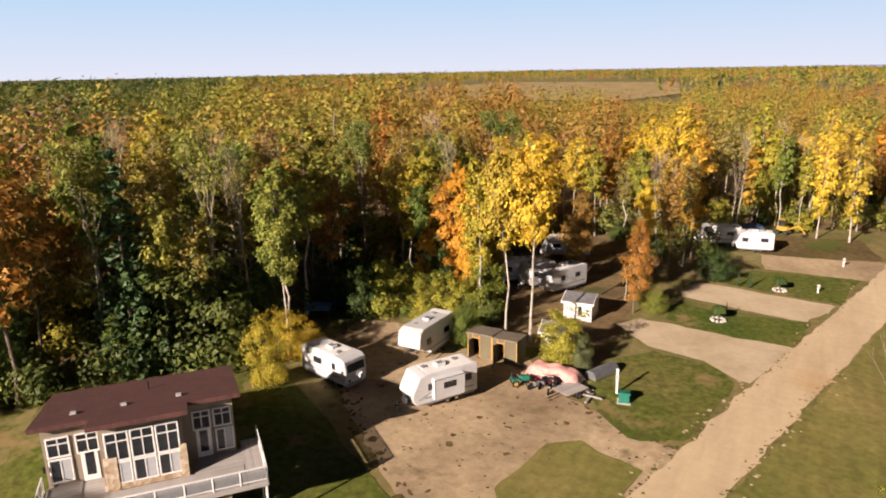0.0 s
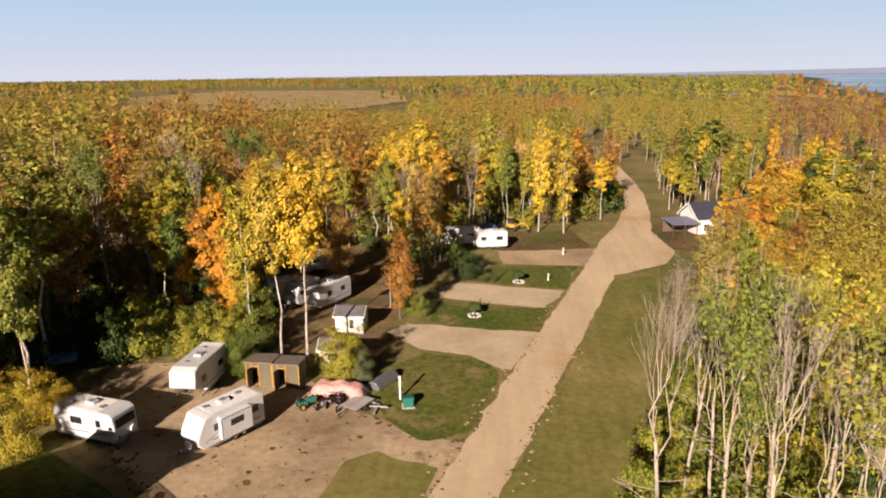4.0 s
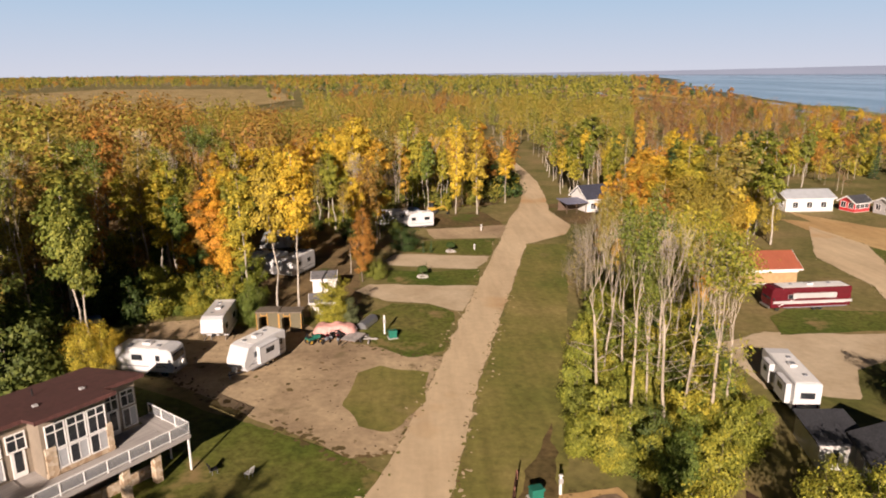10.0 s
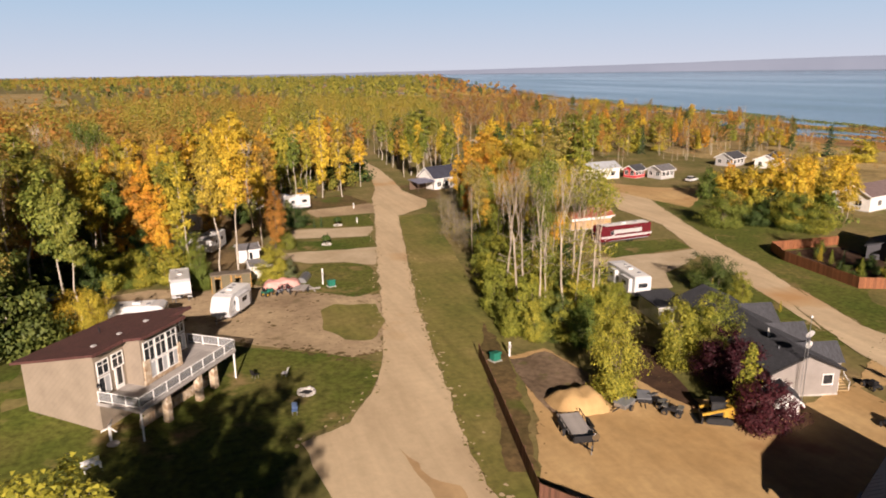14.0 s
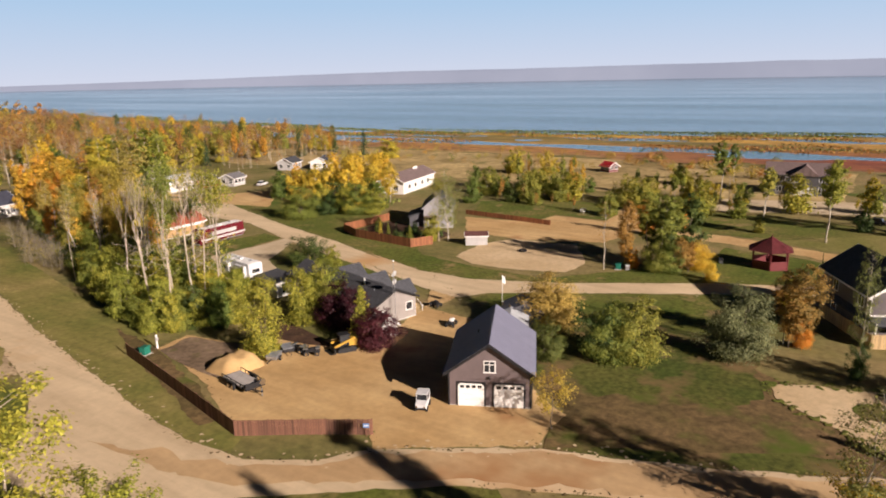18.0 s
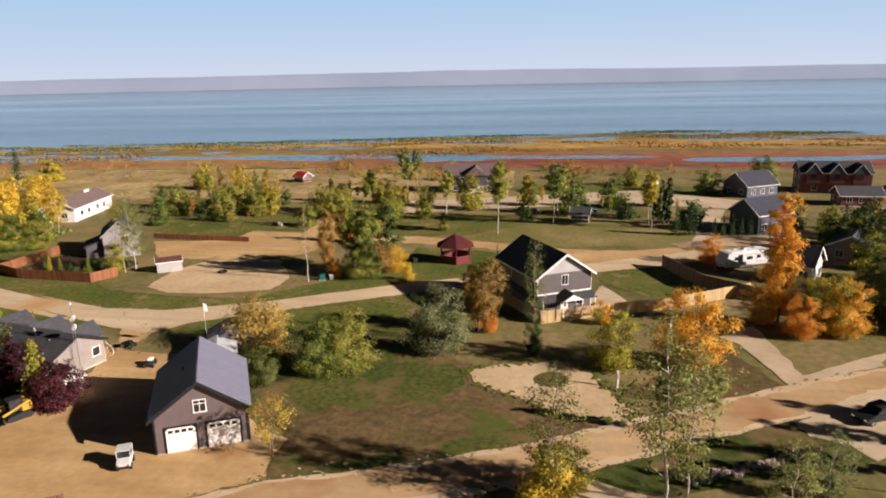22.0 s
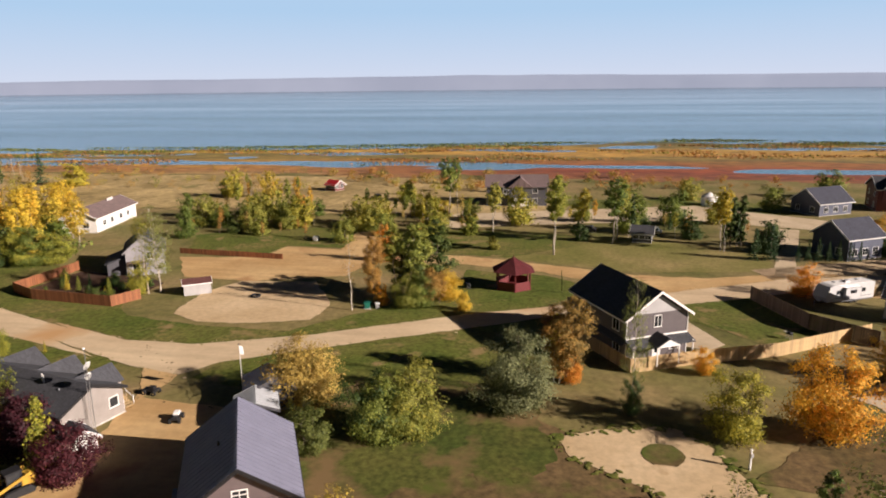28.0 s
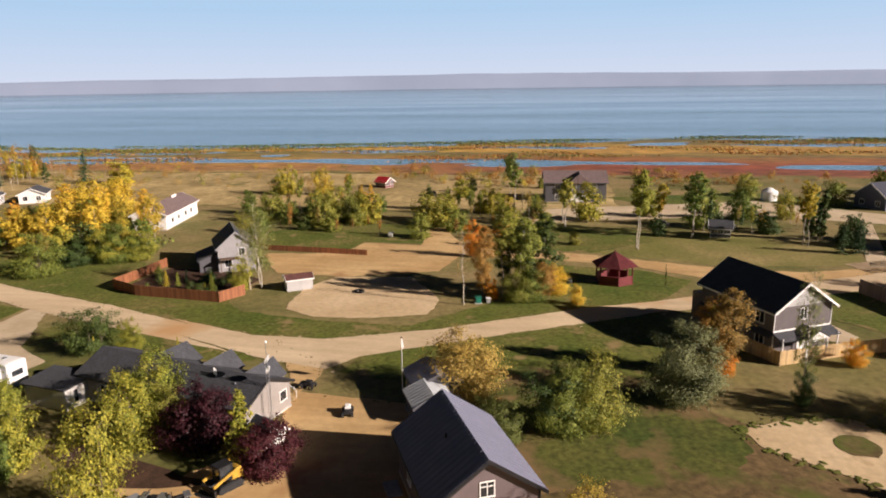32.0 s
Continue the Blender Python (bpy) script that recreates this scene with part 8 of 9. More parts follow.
far_house("shed", 125.5, -41, 80, 4, 4, 2.2, 1.2, "dark shed with a white-edged gable roof", "darksiding", "darkshingle", 1, cat="shed")
far_house("house", 82.8, 153, 2, 11.6, 7, 3.2, 1.4, "white cottage with a pale metal roof at the forest edge", "whitesiding", "palemetal")
far_house("shed", 98, 150, 20, 5, 4, 2.4, 1.2, "small dark red shed beside the white cottage", "brightred", "darkshingle", 1, cat="shed")
far_house("cottage", 104, 146, 15, 6, 5, 2.6, 1.2, "small pale cottage with a grey roof", "palesiding", "greyshingle")
far_house("cottage", 150, 150, 30, 9, 7, 2.8, 1.6, "white cottage with a charcoal roof behind yellow trees", "whitesiding", "darkshingle")
far_house("cottage", 142, 160, 20, 8, 6, 2.8, 1.6, "pale bungalow with a dark hip roof", "palesiding", "darkshingle")
far_house("house", 42, 152, 200, 9, 6.5, 3.4, 2.4, "white house with a dark blue roof at the forest road", "whitesiding", "navyroof")
# open carport in front of it
CP = root_at("carport", 31.5, 146.5, 15, "open carport with grey metal roof on timber posts", "carport")
for x in (-2.4, 0, 2.4):
    for y in (-2, 2):
        box("post", 0.14, 0.14, 2.4, x, y, 0, M["fencedark"], CP)
prism("roof", [(-2.6, 2.35), (2.6, 2.75), (2.6, 2.85), (-2.6, 2.45)], -2.8, 2.8, M["darkmetal"], CP, "x")
for k in range(9):
    box("seam", 0.05, 5.1, 0.05, -2.7 + k * 0.675, 0, 2.64, M["darkmetal"], CP, rx=4.4, bev=0.0)
box("rear_wall", 5.2, 0.08, 2.2, 0, 2.0, 0.1, M["fencedark"], CP)
# shed with faded red tin roof
RS = gable("shed", 44.8, 95.4, 1, 9.2, 6.5, 2.5, 1.7, "plywood shed with faded red tin roof", M["ply"], M["redtin"], M["white"], 0.5, "shed", ribs=0.6)
box("eave_board", 9.2, 0.08, 0.7, 4.6, -3.45, 1.8, M["white"], RS)
# twin olive sheds
for k, dx in enumerate((0, 2.66)):
    sx, sy = -22.9 + dx, 71.5
    s = root_at("shed", sx, sy, 2, "olive plywood shed with ochre trim and low flat roof, door open", "shed", "twin sheds")
    prism("wall", [(0, 0), (0.75, 0), (0.75, 1.95), (1.65, 1.95), (1.65, 0), (3.4, 0), (3.4, 2.35), (0, 2.35)], 0, 0.1, M["olive"], s, "y")
    box("wall", 3.4, 0.1, 2.2, 1.7, 2.6, 0, M["olive"], s)
    for x in (0.05, 3.35):
        box("wall", 0.1, 2.5, 2.3, x, 1.35, 0, M["darksiding"] if x > 1 else M["olive"], s)
    prism("roof", [(-0.25, 2.42), (2.9, 2.2), (2.9, 2.32), (-0.25, 2.54)], -0.12, 3.52, M["tanfelt"], s, "x")
    for x in (0.72, 1.68, 0.02, 3.38):
        box("trim_board", 0.12, 0.05, 2.3, x, -0.03, 0, M["ochretrim"], s)
    box("trim_board", 1.0, 0.05, 0.12, 1.2, -0.03, 1.95, M["ochretrim"], s)
    box("door", 0.9, 0.05, 1.9, 0.65, -0.45, 0.05, M["olive"], s, rz=75)
    s.matrix_basis = s.matrix_basis @ Matrix.Diagonal((0.76, 0.85, 1, 1))
# woodshed under the trees
HUT = root_at("woodshed", -39.5, 76.0, 20, "open-fronted timber woodshed with flat roof, half full", "shed")
for x in (0, 2.6, 5.2):
    box("post", 0.15, 0.15, 2.0, x, 0, 0, M["ply"], HUT)
    box("post", 0.15, 0.15, 1.7, x, 2.2, 0, M["ply"], HUT)
prism("roof", [(-0.4, 2.1), (2.6, 1.75), (2.6, 1.83), (-0.4, 2.18)], -0.4, 5.8, M["darkshingle"], HUT, "x")
box("side_panel", 2.5, 0.06, 1.7, 1.3, 0.05, 0.1, M["ply"], HUT)
for k in range(22):
    cyl("log", 0.12, 1.1, 2.9 + 0.24 * (k % 9), 0.3, 0.1 + 0.22 * (k // 9), M["bark"], HUT, rx=-90, sides=8)

# ---- trailers and motorhomes ----
trailer("travel_trailer", -22.3, 59.4, 61, 6.4, "white travel trailer with grey swooshes and an open slide-out", "travel", slides=((0.52, 2.9, -1),), windows=((0.28, 0.55), (0.84, 0.75)))
MH = trailer("motorhome", -28.1, 60.2, 169, 6.3, "old white motorhome with a dappled grey roof and spare wheel", "motor", slides=(), H=2.4, windows=((0.3, 0.9), (0.62, 1.1)))
cyl("spare_wheel", 0.36, 0.2, -0.22, -0.55, 1.0, M["white"], MH, ry=90, sides=18, bev=0.04)
trailer("fifth_wheel", -26.6, 66.4, 92, 7.2, "long white fifth-wheel trailer parked among the trees", "fifth", slides=(), H=2.75, lift=0.65)
trailer("travel_trailer", -23.4, 92.7, 68, 6.4, "white park trailer under the yellow aspens", "box", slides=(), windows=((0.3, 0.7), (0.72, 0.8)))
trailer("travel_trailer", -26.6, 93.2, 68, 4.6, "small white trailer half hidden by trees", "travel", slides=())
trailer("travel_trailer", -30.4, 108.6, 24, 7.0, "long white trailer with slide-outs under the spruces", "travel", slides=((0.3, 2.6, -1), (0.7, 2.2, -1)))
trailer("travel_trailer", -30.6, 94.2, 30, 5.0, "pale trailer behind golden leaves", "travel", slides=())
trailer("travel_trailer", (-12, 128.7)[0], (-12, 128.7)[1], 20, 6.5, "white trailer parked beside the cleared lot", "travel", slides=())
trailer("travel_trailer", (-6.2, 127.9)[0], (-6.2, 127.9)[1], 15, 5.5, "short white trailer beside a blue tarpaulin", "travel", slides=())
trailer("fifth_wheel", 33.6, 60.0, 262, 8.7, "white fifth-wheel trailer with two slide-outs on a sandy drive", "box", slides=((0.30, 1.9, -1), (0.76, 2.6, -1)), H=2.7)
ANX = root_at("shed", 30.2, 42.3, 80, "white flat-roofed shed with a black roof beside the long house", "shed")
prism("wall", [(-1.8, 0), (1.8, 0), (1.8, 2.3), (-1.8, 2.55)], 0, 5.4, M["whitesiding"], ANX, "x")
prism("roof", [(-2.1, 2.58), (2.1, 2.3), (2.1, 2.42), (-2.1, 2.7)], -0.3, 5.7, M["darkshingle"], ANX, "x")
window(ANX, "r", 0.6, 1.1, 0.9, 0.7, 5.4, 3.6)
door(ANX, "f", -0.6, 0.05, 5.4, 3.6)
BUS = trailer("motor_coach", 43.6, 81.3, 3, 11.4, "maroon and silver motor coach parked beside the red-roofed shed", "motor", slides=(), H=2.7, band=M["white"], body_mat=M["maroon"])
for s in (-1, 1):
    box("colour_band", 6.2, 0.03, 0.7, 6.2, s * 1.245, 1.75, M["palesiding"], BUS, bev=0.0)
    box("colour_band", 11.2, 0.03, 0.35, 6.0, s * 1.245, 1.05, M["palesiding"], BUS, bev=0.0)
trailer("travel_trailer", (83.7, -60.5)[0], (83.7, -60.5)[1], -62, 9.5, "long white trailer behind a dark fence", "travel", slides=((0.5, 3.0, -1),))

# small white shed, tank, covered boat among the camping lots
S3 = gable("shed", (-18.6, 87.8)[0], (-18.6, 87.8)[1], 5, 3.2, 3.4, 2.0, 0.6, "small white shed with a grey roof", M["whitesiding"], M["greyshingle"], M["white"], 0.2, "shed")
door(S3, "r", 0.3, 0.05, 3.2, 3.4, w=0.9, h=1.75)
gable("shed", (-17.5, 78.1)[0], (-17.5, 78.1)[1], 8, 3.0, 3.0, 1.9, 0.6, "pale garden shed behind bushes", M["whitesiding"], M["greyshingle"], M["white"], 0.2, "shed")
TNK = root_at("fuel_tank", (-10.1, 74.1)[0], (-10.1, 74.1)[1], 68, "long grey half-round covered tank lying on the lawn", "tank")
prism("tank_body", [(0.75 * math.cos(math.pi * k / 8), 0.1 + 0.8 * math.sin(math.pi * k / 8)) for k in range(9)], -1.7, 1.7, M["steel"], TNK, "x", bev=0.03)
for x in (-1.2, 1.2):
    box("skid", 0.15, 1.5, 0.12, x, 0, 0, M["black"], TNK)
BT = root_at("covered_boat", (-13.6, 71)[0], (-13.6, 71)[1], -2, "boat on a trailer under a pinkish tarpaulin", "boat")


def lumpy(name, L, W, H, mat, parent, seed, z0=0.0, flat=0.5):
    """A covered heap: a sheet sagging over what is under it."""
    bm = bmesh.new()
    n, m = 18, 10
    g = []
    for i in range(n + 1):
        row = []
        for j in range(m + 1):
            u, v = i / n * 2 - 1, j / m * 2 - 1
            e = max(0.0, 1 - abs(u) ** 5) * max(0.0, 1 - abs(v) ** 3)
            z = H * e ** flat * (0.85 + 0.3 * noise.noise((u * 2.2, v * 2.2, seed)))
            row.append(bm.verts.new((u * L / 2 * (1 + 0.04 * noise.noise((v * 3, seed, 0))), v * W / 2 * (1 + 0.08 * noise.noise((u * 3, seed, 1))), z0 + z)))
        g.append(row)
    for i in range(n):
        for j in range(m):
            bm.faces.new((g[i][j], g[i + 1][j], g[i + 1][j + 1], g[i][j + 1]))
    for f in bm.faces:
        f.smooth = True
    return part(name, bm, mat, parent)


lumpy("tarpaulin", 5.2, 2.0, 1.35, M["tarp"], BT, 3.0, 0.25)
for s in (-1, 1):
    wheel(BT, 0.4, s * 0.85, 0.3)
box("tongue", 2.0, 0.1, 0.1, -3.2, 0, 0.4, M["black"], BT)
MOW = root_at("lawn_tractor", (-15.9, 68.2)[0], (-15.9, 68.2)[1], 40, "green garden tractor standing by the sheds", "tractor")
box("bonnet", 0.9, 0.55, 0.45, 0.55, 0, 0.45, M["greenplastic"], MOW, bev=0.08)
box("fender", 0.7, 0.9, 0.15, -0.35, 0, 0.6, M["greenplastic"], MOW, bev=0.05)
box("seat", 0.45, 0.45, 0.12, -0.4, 0, 0.8, M["black"], MOW, bev=0.04)
box("backrest", 0.1, 0.45, 0.4, -0.6, 0, 0.9, M["black"], MOW, bev=0.04)
cyl("steering_wheel", 0.17, 0.03, 0.05, 0, 1.05, M["black"], MOW, ry=-30)
for x, r in ((0.75, 0.22), (-0.4, 0.33)):
    for s in (-1, 1):
        wheel(MOW, x, s * 0.42, r, 0.2, M["yellowpaint"])
for k, (px, py) in enumerate(((-14.3, 68.4), (-13.8, 69), (-13, 68.4), (-12.9, 69.4))):
    q = root_at("dirt_bike", px, py, 60 + 20 * k, "dark motorbike parked by the junk pile", "motorbike", "parked bikes")
    for x in (-0.65, 0.65):
        cyl("wheel", 0.32, 0.1, x, 0.05, 0.32, M["rubber"], q, rx=90, sides=16, bev=0.03)
    box("engine", 0.5, 0.3, 0.4, 0, 0, 0.3, M["greydecal"], q, bev=0.06)
    box("tank", 0.5, 0.28, 0.22, 0.15, 0, 0.75, M["black"] if k % 2 else M["maroon"], q, bev=0.08)
    box("saddle", 0.6, 0.24, 0.1, -0.35, 0, 0.8, M["black"], q, bev=0.03)
    box("fork", 0.06, 0.2, 0.75, 0.6, 0, 0.3, M["steel"], q, ry=-22)
    box("handlebar", 0.05, 0.7, 0.05, 0.45, 0, 1.02, M["black"], q)
UT = root_at("flat_trailer", (-11.3, 69)[0], (-11.3, 69)[1], 66, "small flat trailer with weathered plank bed", "trailer", "parked trailers")
for k in range(9):
    box("plank", 2.6, 0.19, 0.04, 0, -0.85 + 0.212 * k, 0.55, M["deckwood"], UT, bev=0.0)
box("frame", 2.7, 1.95, 0.1, 0, 0, 0.44, M["fencedark"], UT)
for s in (-1, 1):
    wheel(UT, -0.1, s * 1.1, 0.3, 0.2)
box("tongue", 1.5, 0.1, 0.1, -2.0, 0, 0.42, M["black"], UT)
for k in range(7):
    px, py = (-10.2, 69.4)[0] + 0.7 * math.cos(k * 2.1), (-10.2, 69.4)[1] + 0.7 * math.sin(k * 1.7)
    b = root_at("lumber", px, py, 30 * k, "weathered plank lying in the scrap pile", "plank", "scrap planks")
    box("plank", 2.0, 0.2, 0.08, 0, 0, 0.02 + 0.05 * k, M["deckwood"], b, bev=0.01)
TP = root_at("tarpaulin", (-42.6, 72)[0], (-42.6, 72)[1], 30, "blue tarpaulin slung between trees", "tarpaulin")
lumpy("sheet", 2.8, 2.4, 0.5, M["bluetarp"], TP, 8.0, 1.2, 0.4)
for x, y in ((-1.3, -1.1), (1.3, -1.1), (1.3, 1.1), (-1.3, 1.1)):
    cyl("pole", 0.03, 1.35, x, y, 0, M["bark"], TP, sides=6)
BTP = root_at("tarpaulin", (-5.2, 142.1)[0], (-5.2, 142.1)[1], 20, "bright blue tarpaulin over a heap", "tarpaulin")
lumpy("sheet", 4.0, 2.6, 1.6, M["bluetarp"], BTP, 18.0, 0.0, 0.5)
DG = root_at("backhoe", (-0.5, 143.1)[0], (-0.5, 143.1)[1], -20, "small yellow backhoe by the cleared lot", "digger")
box("body", 1.8, 1.2, 0.8, 0, 0, 0.6, M["yellowpaint"], DG, bev=0.08)
box("cab", 1.0, 1.1, 1.1, -0.2, 0, 1.4, M["glass"], DG, bev=0.05)
box("cab_roof", 1.2, 1.3, 0.1, -0.2, 0, 2.5, M["yellowpaint"], DG)
box("boom", 2.2, 0.2, 0.25, 1.6, 0, 1.2, M["yellowpaint"], DG, ry=-25)
box("dipper", 1.6, 0.18, 0.2, 3.0, 0, 1.2, M["yellowpaint"], DG, ry=50)
box("bucket", 0.5, 0.6, 0.4, 3.5, 0, 0.0, M["black"], DG, bev=0.05)
for x in (-0.7, 0.7):
    for s in (-1, 1):
        wheel(DG, x, s * 0.7, 0.42, 0.28)

# posts, boxes, garden pieces
for (px, py), hh, lab in (((-7.8, 71.2), 2.3, "white power pedestal post on the lawn"), ((8.8, 126.4), 1.2, "pale utility post by the road"), ((6.2, 111.4), 1.0, "small white post by the road"), ((31.6, -37.8), 1.8, "grey power pedestal beside the sandy pad"), ((6.8, 39.3), 1.6, "white marker post by the green box")):
    p = root_at("service_post", px, py, 20, lab, "post", "service posts")
    box("post", 0.18, 0.16, hh, 0, 0, 0, M["white"], p)
    box("meter_box", 0.3, 0.22, 0.4, 0, -0.05, hh * 0.62, M["palesiding"], p)
    box("cap", 0.26, 0.24, 0.08, 0, 0, hh, M["white"], p)
for (px, py) in ((-6.8, 70), (4.9, 38.8), (71.1, 6.9)):
    p = root_at("transformer_box", px, py, 15, "green metal utility box on a concrete pad", "utility box", "utility boxes")
    box("pad", 1.2, 1.1, 0.1, 0, 0, 0, M["concrete"], p)
    box("cabinet", 0.9, 0.8, 0.75, 0, 0, 0.1, M["greenplastic"], p, bev=0.04)
    prism("lid", [(-0.46, 0.85), (0.46, 0.85), (0.46, 0.93), (-0.46, 1.05)], -0.5, 0.5, M["greenplastic"], p, "x")
p = root_at("utility_box", (71.4, 5.4)[0], (71.4, 5.4)[1], 15, "pale grey utility cabinet beside the green box", "utility box", "utility boxes")
box("cabinet", 0.7, 0.6, 0.75, 0, 0, 0, M["palesiding"], p, bev=0.04)
box("lid", 0.8, 0.7, 0.08, 0, 0, 0.75, M["white"], p)
for (px, py) in ((1.9, 109.8), (-3.1, 94.6)):
    p = root_at("garden_ornament", px, py, 30, "small garden tree and stones heaped on the lawn", "ornament", "lawn ornaments")
    cyl("stem", 0.06, 1.6, 0, 0, 0, M["bark"], p, sides=8)
    for k in range(9):
        a = 0.7 * k
        cyl("stone", 0.22 + 0.03 * (k % 3), 0.3, 0.7 * math.cos(a), 0.7 * math.sin(a), -0.02, M["concrete"], p, sides=7, r2=0.15, bev=0.03)
    lumpy("foliage", 1.4, 1.2, 0.9, M["leaf_dark"], p, 5.0, 1.0, 0.5)
WB2 = root_at("propane_tank", (116.5, 31.8)[0], (116.5, 31.8)[1], 0, "white cabinet standing on the green lawn", "cabinet")
box("cabinet", 1.4, 1.0, 0.9, 0, 0, 0.05, M["white"], WB2, bev=0.08)
box("lid", 1.5, 1.1, 0.08, 0, 0, 0.95, M["white"], WB2)
ST = root_at("scarecrow_post", (-31.7, 33.4)[0], (-31.7, 33.4)[1], 20, "white lawn windmill post on a stone base", "post")
cyl("base", 0.5, 0.12, 0, -0.6, 0, M["concrete"], ST, bev=0.03)
box("post", 0.2, 0.2, 1.5, 0, 0, 0, M["white"], ST)
for k in range(3):
    box("vane", 0.12, 0.05, 0.7, 0, -0.13, 1.3, M["white"], ST, ry=120 * k + 20)
FP = root_at("fire_pit", (-15.3, 37.3)[0], (-15.3, 37.3)[1], 0, "ring of pale stones round a fire pit", "fire pit")
for k in range(12):
    a = 2 * math.pi * k / 12
    box("stone", 0.38, 0.3, 0.26 + 0.05 * (k % 3), 0.75 * math.cos(a), 0.75 * math.sin(a), -0.03, M["concrete"], FP, rz=math.degrees(a) + 90, bev=0.06)
cyl("ash", 0.6, 0.06, 0, 0, 0, M["black"], FP)
for k, (px, py) in enumerate(((-19.6, 42.1), (-16.8, 41.6), (-16.9, 33.4))):
    c = root_at("lawn_chair", px, py, 40 + 110 * k, ("dark folding chair on the lawn", "white lounge chair on the lawn", "blue folding chair in the tree shade")[k], "chair", "lawn chairs")
    mt = (M["black"], M["white"], M["bluetarp"])[k]
    box("seat", 0.5, 0.5, 0.05, 0, 0, 0.4, mt, c)
    box("backrest", 0.06, 0.5, 0.6, -0.27, 0, 0.42, mt, c, ry=-15)
    for x in (-0.2, 0.2):
        for y in (-0.2, 0.2):
            box("leg", 0.04, 0.04, 0.4, x, y, 0, M["steel"], c, bev=0.0)
BM = root_at("lawn_bench", (-32.6, 29.3)[0], (-32.6, 29.3)[1], 30, "white bench on the grass by the cabin", "bench")
box("seat", 1.4, 0.45, 0.07, 0, 0, 0.42, M["white"], BM)
box("backrest", 1.4, 0.07, 0.4, 0, 0.24, 0.5, M["white"], BM)
for x in (-0.6, 0.6):
    box("leg", 0.08, 0.4, 0.42, x, 0, 0, M["white"], BM)
FLG = root_at("flagpole", 38.0, 10.8, 0, "white flagpole with a small limp flag", "flagpole")
cyl("pole", 0.05, 6.0, 0, 0, 0, M["white"], FLG, sides=10, r2=0.03)
cyl("ball", 0.09, 0.12, 0, 0, 6.0, M["chrome"], FLG, bev=0.04)
bm = bmesh.new()
rows = [[bm.verts.new((0.06 + 0.09 * i, 0.06 * math.sin(i * 1.1 + j * 0.4), 5.9 - 0.12 * j - 0.05 * i)) for i in range(9)] for j in range(9)]
for j in range(8):
    for i in range(8):
        bm.faces.new((rows[j][i], rows[j][i + 1], rows[j + 1][i + 1], rows[j + 1][i]))
bmesh.ops.solidify(bm, geom=bm.faces[:], thickness=0.01)
part("flag", bm, M["white"], FLG)

# ---- the yard: pile, trailers, machines ----
PILE = tagged(new("sand_heap", None), "heap of pale sand in the yard", "sand heap")
PILE.matrix_basis = pose(8.0, 27.2, gz(8, 27.2) + 0.03)
lumpy("sand", 5.2, 4.6, 1.7, M["sand"], PILE, 12.0, -0.05, 1.1)
FT = root_at("utility_trailer", 5.3, 22.7, 79, "black utility trailer with grey deck and spare wheel", "trailer", "parked trailers")
for k in range(10):
    box("plank", 4.6, 0.19, 0.04, 0, -0.9 + 0.2 * k, 0.62, M["deckwood"], FT, bev=0.0)
box("frame", 4.8, 2.1, 0.14, 0, 0, 0.47, M["black"], FT)
for s in (-1, 1):
    box("side_rail", 4.8, 0.08, 0.08, 0, s * 1.06, 0.95, M["black"], FT)
    for k in range(6):
        box("stake", 0.06, 0.06, 0.4, -2.3 + 0.92 * k, s * 1.06, 0.58, M["black"], FT)
    box("fender", 1.7, 0.3, 0.06, 0.2, s * 1.25, 0.78, M["black"], FT)
    for x in (-0.2, 0.6):
        wheel(FT, x, s * 1.25, 0.34, 0.22)
    box("tongue", 1.7, 0.1, 0.12, -3.0, s * 0.32, 0.5, M["black"], FT, rz=s * 22)
box("head_board", 0.08, 2.1, 0.5, -2.4, 0, 0.6, M["black"], FT)
cyl("spare_wheel", 0.34, 0.22, -2.5, -0.8, 0.95, M["chrome"], FT, ry=90, sides=18, bev=0.03)
cyl("jack", 0.05, 0.9, -3.6, 0, 0, M["steel"], FT)
SK = root_at("skid_steer", 18.3, 20.6, 150, "yellow tracked skid steer with a front bucket", "loader")
for s in (-1, 1):
    prism("track", [(-1.05, 0.0), (0.9, 0.0), (1.15, 0.35), (0.9, 0.6), (-0.8, 0.72), (-1.25, 0.35)], s * 0.72 - 0.2, s * 0.72 + 0.2, M["rubber"], SK, "y", bev=0.05)
    box("lift_arm", 2.6, 0.16, 0.24, 0.15, s * 0.75, 1.15, M["yellowpaint"], SK, ry=18)
box("engine_cover", 1.0, 1.2, 0.8, -0.85, 0, 0.6, M["yellowpaint"], SK, bev=0.08)
box("cab", 1.2, 1.05, 1.25, 0.1, 0, 0.75, M["glass"], SK, bev=0.06)
box("cab_roof", 1.3, 1.15, 0.1, 0.1, 0, 2.0, M["black"], SK)
for x in (-0.45, 0.65):
    for s in (-1, 1):
        box("cab_post", 0.08, 0.08, 1.3, x, s * 0.53, 0.72, M["black"], SK)
prism("bucket", [(1.35, 0.02), (2.2, 0.0), (2.25, 0.08), (1.5, 0.15), (1.5, 0.65), (1.35, 0.65)], -0.95, 0.95, M["black"], SK, "y")
